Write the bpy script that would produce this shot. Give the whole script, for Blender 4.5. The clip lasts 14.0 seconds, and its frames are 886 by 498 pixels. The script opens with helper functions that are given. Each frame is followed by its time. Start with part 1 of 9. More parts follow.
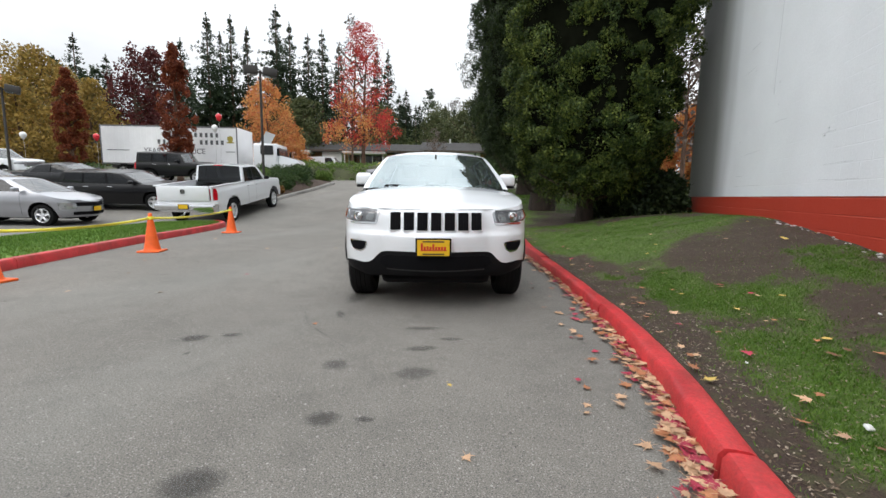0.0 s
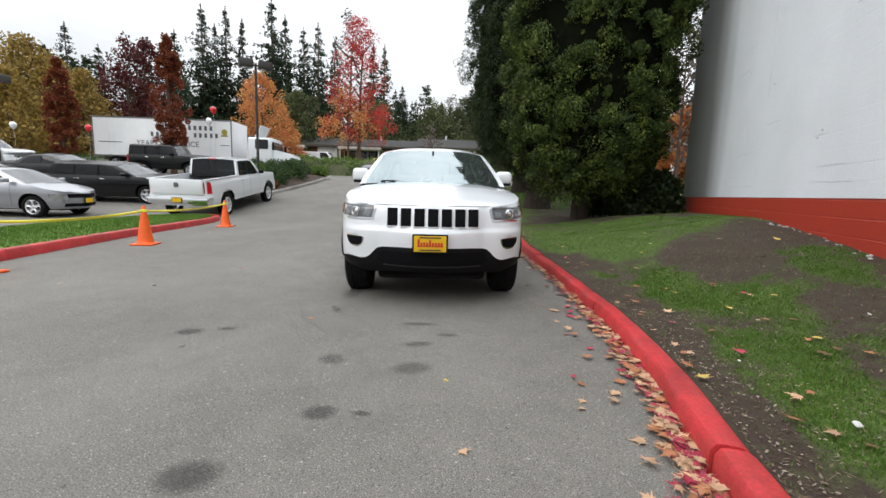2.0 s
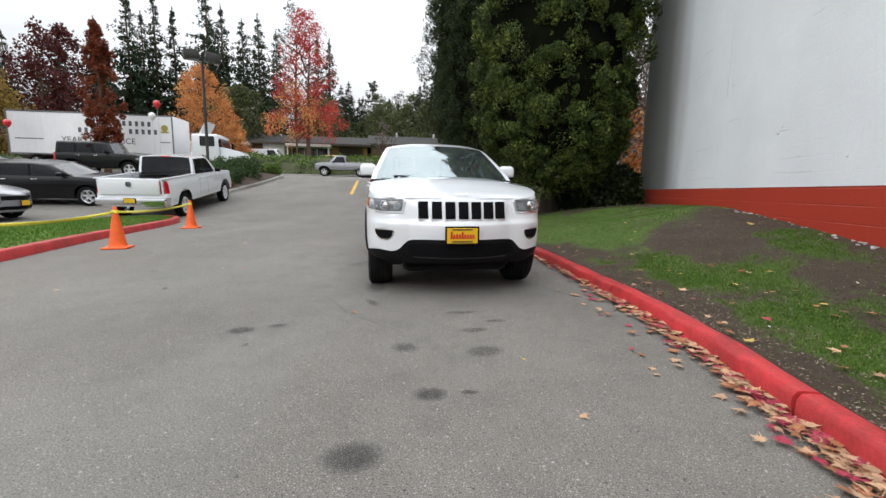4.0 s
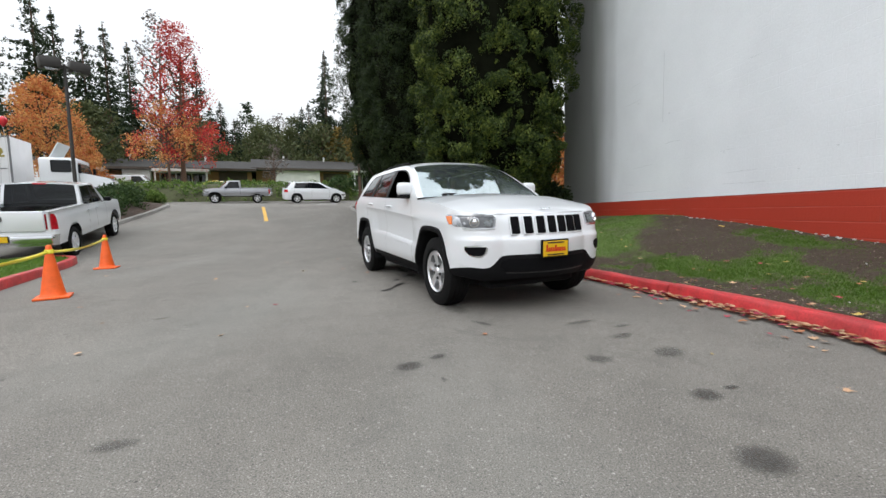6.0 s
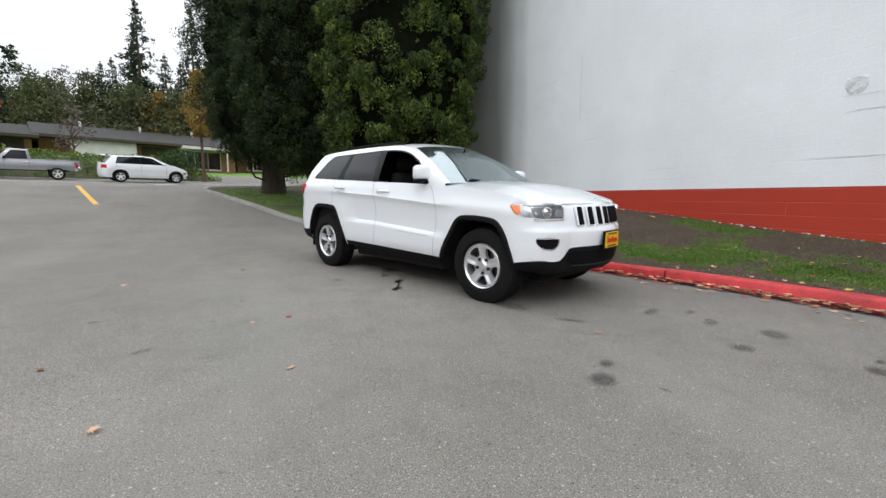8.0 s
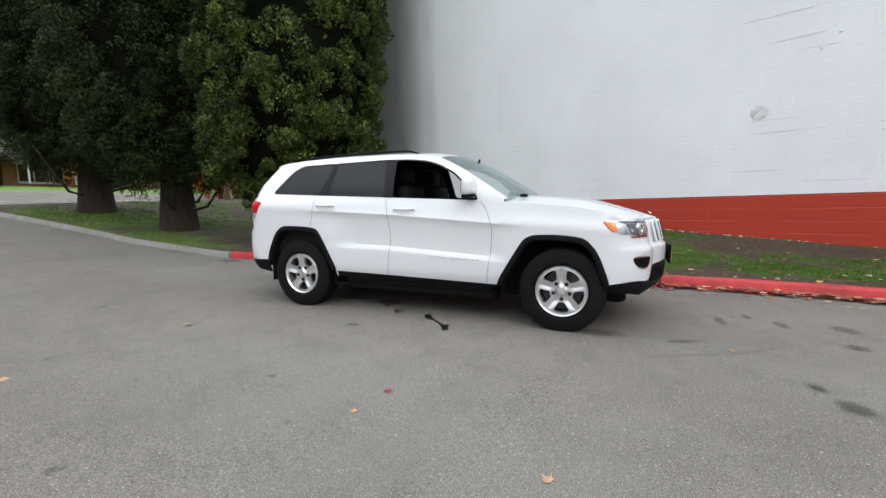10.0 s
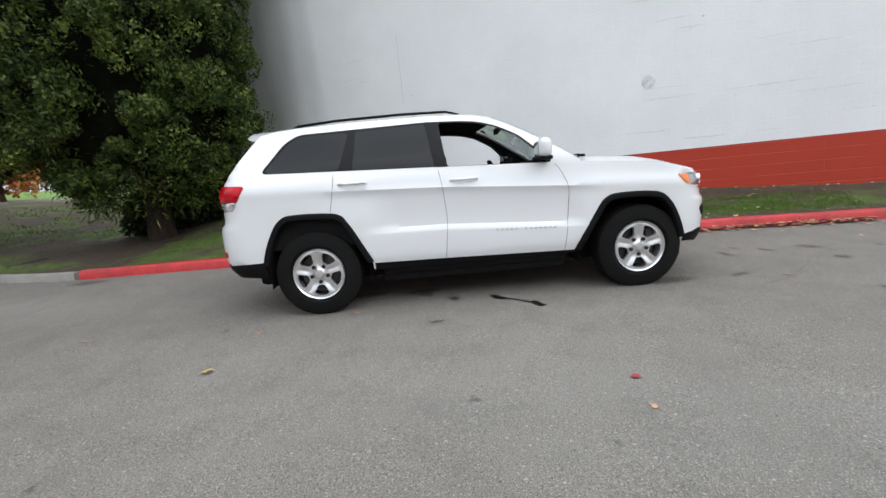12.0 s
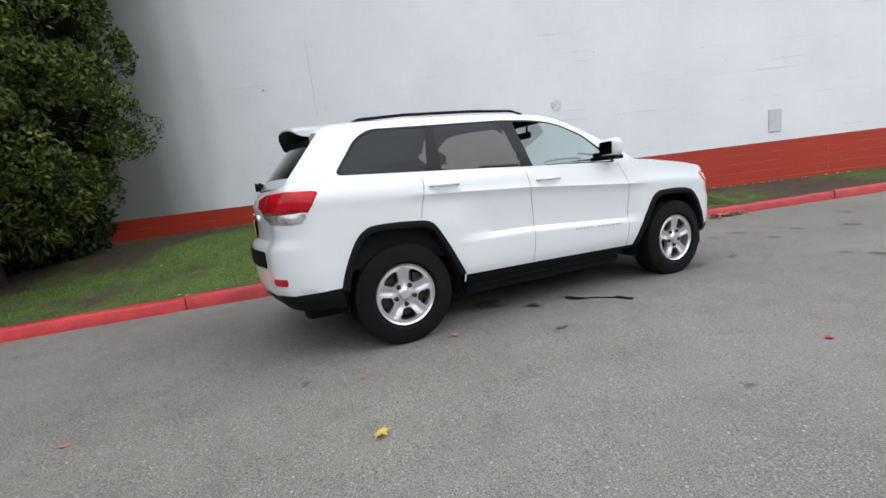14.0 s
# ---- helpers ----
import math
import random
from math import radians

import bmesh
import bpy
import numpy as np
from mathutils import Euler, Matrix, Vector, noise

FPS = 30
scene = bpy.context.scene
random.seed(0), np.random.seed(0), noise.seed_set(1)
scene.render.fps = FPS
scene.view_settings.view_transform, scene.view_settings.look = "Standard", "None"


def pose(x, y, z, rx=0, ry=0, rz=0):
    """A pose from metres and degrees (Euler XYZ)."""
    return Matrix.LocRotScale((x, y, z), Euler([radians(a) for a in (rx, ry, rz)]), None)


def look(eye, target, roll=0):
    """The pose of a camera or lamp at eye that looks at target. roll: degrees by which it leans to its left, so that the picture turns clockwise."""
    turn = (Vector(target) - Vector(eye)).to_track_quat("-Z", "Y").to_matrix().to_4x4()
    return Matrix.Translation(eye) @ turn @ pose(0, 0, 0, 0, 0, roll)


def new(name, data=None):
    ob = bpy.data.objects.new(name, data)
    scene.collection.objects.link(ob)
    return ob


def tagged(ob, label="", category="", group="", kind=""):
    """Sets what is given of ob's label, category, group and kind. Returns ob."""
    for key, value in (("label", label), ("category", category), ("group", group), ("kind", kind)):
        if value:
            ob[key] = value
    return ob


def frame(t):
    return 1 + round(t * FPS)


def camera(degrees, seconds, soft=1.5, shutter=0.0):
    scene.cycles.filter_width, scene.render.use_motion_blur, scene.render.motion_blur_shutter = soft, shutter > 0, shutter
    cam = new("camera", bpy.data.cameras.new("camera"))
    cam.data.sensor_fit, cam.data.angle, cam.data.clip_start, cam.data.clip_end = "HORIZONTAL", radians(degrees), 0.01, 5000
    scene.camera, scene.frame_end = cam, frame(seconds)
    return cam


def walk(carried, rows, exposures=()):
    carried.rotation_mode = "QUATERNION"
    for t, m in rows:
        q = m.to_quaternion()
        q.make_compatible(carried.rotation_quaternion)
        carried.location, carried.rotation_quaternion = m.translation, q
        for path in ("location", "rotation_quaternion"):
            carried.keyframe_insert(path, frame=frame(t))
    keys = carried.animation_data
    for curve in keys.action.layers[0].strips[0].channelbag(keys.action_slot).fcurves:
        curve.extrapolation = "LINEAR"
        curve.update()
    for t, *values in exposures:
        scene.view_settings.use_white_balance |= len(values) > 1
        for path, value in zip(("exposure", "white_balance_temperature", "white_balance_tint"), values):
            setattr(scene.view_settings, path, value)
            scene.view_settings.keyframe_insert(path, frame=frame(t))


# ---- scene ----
import mathutils.geometry

cam = camera(92.6, 14.0)
PATH = [
    (0, (1.013, 0.664, 1.156), (0.357, 2.536, 0.899), 1.1),
    (0.5, (1.018, 0.665, 1.165), (0.354, 2.532, 0.901), 0.7),
    (1, (1.012, 0.662, 1.156), (0.35, 2.532, 0.898), 0.8),
    (1.5, (1.01, 0.659, 1.158), (0.354, 2.529, 0.883), 1.1),
    (2, (0.996, 0.649, 1.149), (0.366, 2.527, 0.879), 1.9),
    (2.5, (1.02, 0.622, 1.143), (0.302, 2.466, 0.852), 3.0),
    (3, (0.925, 0.556, 1.11), (0.189, 2.389, 0.796), 5.5),
    (3.5, (0.616, 0.377, 1.107), (0.066, 2.269, 0.768), 2.7),
    (3.7, (0.481, 0.327, 1.101), (0.005, 2.245, 0.791), 1.8),
    (5.8, (-1.596, 0.24, 1.044), (-1.567, 2.229, 0.841), -0.3),
    (6, (-1.818, 0.249, 1.032), (-1.675, 2.236, 0.859), -1.2),
    (6.5, (-2.353, 0.393, 1.028), (-2.02, 2.353, 0.804), -2.1),
    (7, (-2.833, 0.629, 1.059), (-2.339, 2.557, 0.865), -1.3),
    (7.5, (-3.325, 0.889, 1.064), (-2.586, 2.732, 0.822), -0.8),
    (8, (-3.73, 1.287, 1.065), (-2.881, 3.081, 0.822), 0.1),
    (8.5, (-4.118, 1.664, 1.056), (-3.051, 3.336, 0.797), 0.2),
    (9, (-4.446, 2.126, 1.085), (-3.24, 3.696, 0.801), -2.3),
    (9.2, (-4.56, 2.316, 1.102), (-3.309, 3.859, 0.874), -2.0),
    (11.3, (-5.547, 4.583, 1.2), (-3.83, 5.564, 0.896), -2.4),
    (11.5, (-5.595, 4.797, 1.183), (-3.84, 5.71, 0.891), -2.6),
    (12, (-5.733, 5.356, 1.189), (-3.878, 6.021, 0.846), -5.7),
    (12.5, (-5.764, 5.915, 1.189), (-3.869, 6.457, 0.851), -7.4),
    (13, (-5.813, 6.458, 1.212), (-3.861, 6.736, 0.877), -8.3),
    (13.5, (-5.762, 6.992, 1.207), (-3.797, 7.129, 0.862), -8.1),
    (14, (-5.688, 7.517, 1.214), (-3.715, 7.422, 0.904), -7.0),
]
walk(cam, [(t, look(eye, target, roll)) for t, eye, target, roll in PATH], exposures=[(0.0, 0.17, 6550, 10), (3.5, 0.15, 6550, 10), (8.0, 0.13, 6480, 10.5), (13.0, 0.10, 6400, 11), (14.0, 0.10, 6370, 11)])


# ---- light ----
def build_world():
    w = bpy.data.worlds.new("overcast_sky")
    scene.world = w
    w.use_nodes = True
    nt = w.node_tree
    bg = nt.nodes["Background"]
    sky = nt.nodes.new("ShaderNodeTexSky")
    sky.sky_type, sky.sun_disc = "NISHITA", False
    sky.sun_elevation, sky.sun_rotation = radians(38), radians(200)
    co = nt.nodes.new("ShaderNodeTexCoord")
    mp = nt.nodes.new("ShaderNodeMapping")
    mp.inputs["Scale"].default_value = (1.0, 1.0, 2.6)
    nz = nt.nodes.new("ShaderNodeTexNoise")
    nz.inputs["Scale"].default_value, nz.inputs["Detail"].default_value, nz.inputs["Roughness"].default_value = 1.7, 6, 0.55
    rp = nt.nodes.new("ShaderNodeValToRGB")
    rp.color_ramp.elements[0].position, rp.color_ramp.elements[0].color = 0.33, (8.3, 8.9, 9.6, 1)
    rp.color_ramp.elements[1].position, rp.color_ramp.elements[1].color = 0.62, (12.2, 12.6, 13.0, 1)
    mx = nt.nodes.new("ShaderNodeMix")
    mx.data_type = "RGBA"
    mx.inputs[0].default_value = 0.93
    nt.links.new(co.outputs["Generated"], mp.inputs[0])
    nt.links.new(mp.outputs[0], nz.inputs["Vector"])
    nt.links.new(nz.outputs["Fac"], rp.inputs[0])
    nt.links.new(sky.outputs[0], mx.inputs[6])
    nt.links.new(rp.outputs[0], mx.inputs[7])
    # an overcast sky is far brighter overhead than at the horizon
    sp, rz, ml = nt.nodes.new("ShaderNodeSeparateXYZ"), nt.nodes.new("ShaderNodeMapRange"), nt.nodes.new("ShaderNodeMix")
    nt.links.new(co.outputs["Generated"], sp.inputs[0])
    rz.inputs["From Min"].default_value, rz.inputs["From Max"].default_value = 0.14, 1.0
    rz.inputs["To Min"].default_value, rz.inputs["To Max"].default_value = 0.63, 2.25
    nt.links.new(sp.outputs["Z"], rz.inputs["Value"])
    ml.data_type, ml.blend_type = "RGBA", "MULTIPLY"
    ml.inputs[0].default_value = 1
    nt.links.new(mx.outputs[2], ml.inputs[6])
    nt.links.new(rz.outputs[0], ml.inputs[7])
    nt.links.new(ml.outputs[2], bg.inputs[0])
    bg.inputs[1].default_value = 0.1
    sun = new("sun", bpy.data.lights.new("sun", "SUN"))
    sun.data.energy, sun.data.angle, sun.data.color = 0.6, radians(25), (1.0, 0.97, 0.93)
    sun.matrix_world = look((-8, -14, 18), (0, 6, 0))


build_world()


# ---- materials ----
def mat(name, col, rough=0.6, metal=0.0, var=0.0, scale=8.0, fine=0.0, fscale=120.0, bump=0.0, bscale=60.0, spec=0.5, col2=None,
        island=0.0, obvar=0.0, coat=0.0, rvar=0.0, squash=None, dist=0.02):
    m = bpy.data.materials.new(name)
    m.use_nodes = True
    nt = m.node_tree
    b = nt.nodes["Principled BSDF"]
    b.inputs["Base Color"].default_value = (*col, 1)
    b.inputs["Roughness"].default_value, b.inputs["Metallic"].default_value = rough, metal
    b.inputs["Specular IOR Level"].default_value, b.inputs["Coat Weight"].default_value = spec, coat
    b.inputs["Coat Roughness"].default_value = 0.04
    N, L = nt.nodes.new, nt.links.new
    co = N("ShaderNodeTexCoord")
    vec = co.outputs["Object"]
    if squash:
        mp = N("ShaderNodeMapping")
        mp.inputs["Scale"].default_value = squash
        L(vec, mp.inputs[0])
        vec = mp.outputs[0]

    def nz(s, detail=4, rough_=0.6):
        n = N("ShaderNodeTexNoise")
        n.inputs["Scale"].default_value, n.inputs["Detail"].default_value, n.inputs["Roughness"].default_value = s, detail, rough_
        L(vec, n.inputs["Vector"])
        return n.outputs["Fac"]

    def mul(fac, lo, hi, src):
        r = N("ShaderNodeMapRange")
        r.inputs["From Min"].default_value, r.inputs["From Max"].default_value = 0.28, 0.72
        r.inputs["To Min"].default_value, r.inputs["To Max"].default_value = lo, hi
        L(fac, r.inputs["Value"])
        x = N("ShaderNodeMix")
        x.data_type, x.blend_type = "RGBA", "MULTIPLY"
        x.inputs[0].default_value = 1
        L(src, x.inputs[6])
        L(r.outputs[0], x.inputs[7])
        return x.outputs[2]

    rgb = N("ShaderNodeRGB")
    rgb.outputs[0].default_value = (*col, 1)
    out = rgb.outputs[0]
    if col2:
        mx = N("ShaderNodeMix")
        mx.data_type = "RGBA"
        rm = N("ShaderNodeMapRange")
        rm.inputs["From Min"].default_value, rm.inputs["From Max"].default_value = 0.42, 0.6
        L(nz(scale), rm.inputs["Value"])
        L(rm.outputs[0], mx.inputs[0])
        L(out, mx.inputs[6])
        mx.inputs[7].default_value = (*col2, 1)
        out = mx.outputs[2]
    if var:
        out = mul(nz(scale * 0.77), 1 - var, 1 + var, out)
    if fine:
        out = mul(nz(fscale, 2, 0.7), 1 - fine, 1 + fine, out)
    if island:
        g = N("ShaderNodeNewGeometry")
        r = N("ShaderNodeMapRange")
        r.inputs["To Min"].default_value, r.inputs["To Max"].default_value = 1 - island, 1 + island
        L(g.outputs["Random Per Island"], r.inputs["Value"])
        x = N("ShaderNodeMix")
        x.data_type, x.blend_type = "RGBA", "MULTIPLY"
        x.inputs[0].default_value = 1
        L(out, x.inputs[6])
        L(r.outputs[0], x.inputs[7])
        out = x.outputs[2]
    if obvar:
        g = N("ShaderNodeObjectInfo")
        r = N("ShaderNodeMapRange")
        r.inputs["To Min"].default_value, r.inputs["To Max"].default_value = 1 - obvar, 1 + obvar
        L(g.outputs["Random"], r.inputs["Value"])
        x = N("ShaderNodeMix")
        x.data_type, x.blend_type = "RGBA", "MULTIPLY"
        x.inputs[0].default_value = 1
        L(out, x.inputs[6])
        L(r.outputs[0], x.inputs[7])
        out = x.outputs[2]
    L(out, b.inputs["Base Color"])
    if rvar:
        r = N("ShaderNodeMapRange")
        r.inputs["To Min"].default_value, r.inputs["To Max"].default_value = max(0, rough - rvar), min(1, rough + rvar)
        L(nz(scale * 1.3), r.inputs["Value"])
        L(r.outputs[0], b.inputs["Roughness"])
    if bump:
        bp = N("ShaderNodeBump")
        bp.inputs["Strength"].default_value, bp.inputs["Distance"].default_value = bump, dist
        L(nz(bscale, 5, 0.65), bp.inputs["Height"])
        L(bp.outputs[0], b.inputs["Normal"])
    return m


def leaf_mat(name, a, b_, c, rough=0.6, trans=0.25, clump=0.9, share=0.5):
    """Foliage: three tones picked leaf by leaf."""
    m = bpy.data.materials.new(name)
    m.use_nodes = True
    nt = m.node_tree
    N, L = nt.nodes.new, nt.links.new
    b = nt.nodes["Principled BSDF"]
    b.inputs["Roughness"].default_value = rough
    b.inputs["Specular IOR Level"].default_value = 0.25
    g = N("ShaderNodeNewGeometry")
    r = N("ShaderNodeValToRGB")
    e = r.color_ramp.elements
    e[0].color, e[1].color = (*a, 1), (*c, 1)
    e[0].position, e[1].position = 0.24, 0.78
    k = e.new(0.5)
    k.color = (*b_, 1)
    co, nz = N("ShaderNodeTexCoord"), N("ShaderNodeTexNoise")
    nz.inputs["Scale"].default_value, nz.inputs["Detail"].default_value = clump, 3
    L(co.outputs["Object"], nz.inputs["Vector"])
    mx = N("ShaderNodeMix")
    mx.inputs[0].default_value = share
    L(g.outputs["Random Per Island"], mx.inputs[2])
    L(nz.outputs["Fac"], mx.inputs[3])
    L(mx.outputs[0], r.inputs[0])
    L(r.outputs[0], b.inputs["Base Color"])
    t, ms = N("ShaderNodeBsdfTranslucent"), N("ShaderNodeMixShader")
    L(r.outputs[0], t.inputs["Color"])
    ms.inputs[0].default_value = trans
    L(b.outputs[0], ms.inputs[1])
    L(t.outputs[0], ms.inputs[2])
    L(ms.outputs[0], nt.nodes["Material Output"].inputs[0])
    return m


def glass_mat(name, tint, dark=0.5, rough=0.02, f0=0.05, shine=(1, 1, 1)):
    """Tinted car glass: part clear, part of the tint, with a glossy coat."""
    m = bpy.data.materials.new(name)
    m.use_nodes = True
    nt = m.node_tree
    N, L = nt.nodes.new, nt.links.new
    b = nt.nodes["Principled BSDF"]
    b.inputs["Base Color"].default_value = (*tint, 1)
    b.inputs["Roughness"].default_value = 0.5
    b.inputs["Specular IOR Level"].default_value = 0.0
    tr, gl = N("ShaderNodeBsdfTransparent"), N("ShaderNodeBsdfGlossy")
    tr.inputs[0].default_value = (0.75, 0.82, 0.8, 1)
    gl.inputs["Roughness"].default_value = rough
    lw, pw, fr = N("ShaderNodeLayerWeight"), N("ShaderNodeMath"), N("ShaderNodeMapRange")
    lw.inputs[0].default_value = 0.5
    pw.operation = "POWER"
    pw.inputs[1].default_value = 5.0
    L(lw.outputs["Facing"], pw.inputs[0])
    fr.inputs["To Min"].default_value = f0
    L(pw.outputs[0], fr.inputs["Value"])
    gl.inputs["Color"].default_value = (*shine, 1)
    m1, m2 = N("ShaderNodeMixShader"), N("ShaderNodeMixShader")
    m1.inputs[0].default_value = dark
    L(tr.outputs[0], m1.inputs[1])
    L(b.outputs[0], m1.inputs[2])
    L(fr.outputs[0], m2.inputs[0])
    L(m1.outputs[0], m2.inputs[1])
    L(gl.outputs[0], m2.inputs[2])
    L(m2.outputs[0], nt.nodes["Material Output"].inputs[0])
    return m


def asphalt_mat():
    m = mat("asphalt", (0.176, 0.164, 0.146), 0.9, var=0.17, scale=0.6, fine=0.65, fscale=150, bump=0.3, bscale=160, spec=0.25, dist=0.004)
    nt = m.node_tree
    N, L = nt.nodes.new, nt.links.new
    b = nt.nodes["Principled BSDF"]
    src = b.inputs["Base Color"].links[0].from_socket
    co = N("ShaderNodeTexCoord")

    def blend(fac, src_, colour):
        x = N("ShaderNodeMix")
        x.data_type = "RGBA"
        L(fac, x.inputs[0])
        L(src_, x.inputs[6])
        x.inputs[7].default_value = (*colour, 1)
        return x.outputs[2]

    def rng(sock, a, b_, c=0.0, d=1.0):
        r = N("ShaderNodeMapRange")
        for k, v in zip(("From Min", "From Max", "To Min", "To Max"), (a, b_, c, d)):
            r.inputs[k].default_value = v
        L(sock, r.inputs["Value"])
        return r.outputs[0]

    # light chips of aggregate
    v = N("ShaderNodeTexVoronoi")
    v.inputs["Scale"].default_value = 62
    L(co.outputs["Object"], v.inputs["Vector"])
    src = blend(rng(v.outputs["Distance"], 0.26, 0.12, 0.0, 0.55), src, (0.48, 0.46, 0.43))
    vd = N("ShaderNodeTexVoronoi")
    vd.inputs["Scale"].default_value = 48
    L(co.outputs["Object"], vd.inputs["Vector"])
    src = blend(rng(vd.outputs["Distance"], 0.30, 0.16, 0.0, 0.5), src, (0.05, 0.052, 0.05))
    # sparse larger pale stones and dark pits
    for sc, lim, tone, share in ((14, 0.11, (0.5, 0.48, 0.44), 0.5), (9, 0.075, (0.03, 0.028, 0.027), 0.65)):
        vs = N("ShaderNodeTexVoronoi")
        vs.inputs["Scale"].default_value = sc
        L(co.outputs["Object"], vs.inputs["Vector"])
        src = blend(rng(vs.outputs["Distance"], lim, lim * 0.6, 0.0, share), src, tone)
    # hand-sized blotches
    nb = N("ShaderNodeTexNoise")
    nb.inputs["Scale"].default_value, nb.inputs["Detail"].default_value, nb.inputs["Roughness"].default_value = 3.2, 6, 0.7
    L(co.outputs["Object"], nb.inputs["Vector"])
    src = blend(rng(nb.outputs["Fac"], 0.5, 0.7, 0, 0.3), src, (0.09, 0.085, 0.08))
    src = blend(rng(nb.outputs["Fac"], 0.46, 0.28, 0, 0.17), src, (0.27, 0.255, 0.235))
    # long worn bands and old damp patches
    mp = N("ShaderNodeMapping")
    mp.inputs["Rotation"].default_value, mp.inputs["Scale"].default_value = (0, 0, radians(-21)), (0.75, 0.16, 1)
    L(co.outputs["Object"], mp.inputs[0])
    n = N("ShaderNodeTexNoise")
    n.inputs["Scale"].default_value, n.inputs["Detail"].default_value = 1.0, 5
    L(mp.outputs[0], n.inputs["Vector"])
    src = blend(rng(n.outputs["Fac"], 0.5, 0.72, 0, 0.25), src, (0.25, 0.255, 0.235))
    # scattered small dark spots
    v2 = N("ShaderNodeTexVoronoi")
    v2.inputs["Scale"].default_value, v2.inputs["Randomness"].default_value = 1.9, 1.0
    n2 = N("ShaderNodeTexNoise")
    n2.inputs["Scale"].default_value = 14
    L(co.outputs["Object"], n2.inputs["Vector"])
    av = N("ShaderNodeVectorMath")
    av.operation = "MULTIPLY_ADD"
    L(n2.outputs["Color"], av.inputs[0])
    av.inputs[1].default_value = (0.12, 0.12, 0.12)
    L(co.outputs["Object"], av.inputs[2])
    L(av.outputs[0], v2.inputs["Vector"])
    src = blend(rng(v2.outputs["Distance"], 0.075, 0.03, 0, 0.55), src, (0.035, 0.033, 0.031))
    L(src, b.inputs["Base Color"])
    return m


def wall_mat(name, col, algae=False, relief=0.35, joint=None):
    """Painted concrete block: faint courses, chips and streaks under many coats of paint."""
    m = mat(name, col, 0.62, var=0.05, scale=0.8, fine=0.03, fscale=30, bump=0.2, bscale=35, spec=0.35)
    nt = m.node_tree
    N, L = nt.nodes.new, nt.links.new
    b = nt.nodes["Principled BSDF"]
    co = N("ShaderNodeTexCoord")
    sp, cb = N("ShaderNodeSeparateXYZ"), N("ShaderNodeCombineXYZ")
    L(co.outputs["Object"], sp.inputs[0])
    L(sp.outputs["Y"], cb.inputs["X"])
    L(sp.outputs["Z"], cb.inputs["Y"])
    br = N("ShaderNodeTexBrick")
    br.inputs["Scale"].default_value = 1.0
    br.inputs["Brick Width"].default_value, br.inputs["Row Height"].default_value = 7.0 if joint else 0.4, 0.2
    br.inputs["Mortar Size"].default_value, br.inputs["Mortar Smooth"].default_value = 0.010 if joint else 0.006, 0.6
    L(cb.outputs[0], br.inputs["Vector"])
    nz = N("ShaderNodeTexNoise")
    nz.inputs["Scale"].default_value, nz.inputs["Detail"].default_value = 1.1, 4
    L(co.outputs["Object"], nz.inputs["Vector"])
    r = N("ShaderNodeMapRange")
    r.inputs["From Min"].default_value, r.inputs["From Max"].default_value = 0.45, 0.62
    r.inputs["To Min"].default_value, r.inputs["To Max"].default_value = 0.12, 0.9
    L(nz.outputs["Fac"], r.inputs["Value"])
    ml = N("ShaderNodeMath")
    ml.operation = "MULTIPLY"
    L(br.outputs["Fac"], ml.inputs[0])
    L(r.outputs[0], ml.inputs[1])
    old = b.inputs["Normal"].links[0].from_node
    bp = N("ShaderNodeBump")
    bp.invert = True
    bp.inputs["Strength"].default_value, bp.inputs["Distance"].default_value = relief, 0.012
    L(ml.outputs[0], bp.inputs["Height"])
    L(old.outputs[0], bp.inputs["Normal"])
    L(bp.outputs[0], b.inputs["Normal"])
    if joint:
        # pale worn paint on the arrises of the courses
        mj, fj = N("ShaderNodeMix"), N("ShaderNodeMath")
        fj.operation = "MULTIPLY"
        L(ml.outputs[0], fj.inputs[0])
        fj.inputs[1].default_value = 0.5
        mj.data_type = "RGBA"
        L(fj.outputs[0], mj.inputs[0])
        L(b.inputs["Base Color"].links[0].from_socket, mj.inputs[6])
        mj.inputs[7].default_value = (*joint, 1)
        L(mj.outputs[2], b.inputs["Base Color"])
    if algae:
        # shade of the cedar painted as a dark, streaked band near the wall's end
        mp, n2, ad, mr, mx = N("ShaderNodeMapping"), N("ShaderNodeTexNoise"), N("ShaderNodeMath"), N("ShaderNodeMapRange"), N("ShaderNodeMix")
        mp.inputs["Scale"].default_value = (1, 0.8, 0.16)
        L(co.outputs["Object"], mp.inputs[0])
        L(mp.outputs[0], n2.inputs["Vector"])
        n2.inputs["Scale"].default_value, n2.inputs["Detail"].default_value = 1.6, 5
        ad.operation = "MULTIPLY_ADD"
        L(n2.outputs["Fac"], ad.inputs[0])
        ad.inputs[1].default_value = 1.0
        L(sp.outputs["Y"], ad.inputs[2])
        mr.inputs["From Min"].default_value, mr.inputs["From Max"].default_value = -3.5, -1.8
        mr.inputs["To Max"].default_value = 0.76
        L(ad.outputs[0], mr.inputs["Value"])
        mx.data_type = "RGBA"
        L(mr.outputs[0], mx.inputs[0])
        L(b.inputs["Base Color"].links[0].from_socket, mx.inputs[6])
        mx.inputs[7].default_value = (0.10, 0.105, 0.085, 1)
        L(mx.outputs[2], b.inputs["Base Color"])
    return m


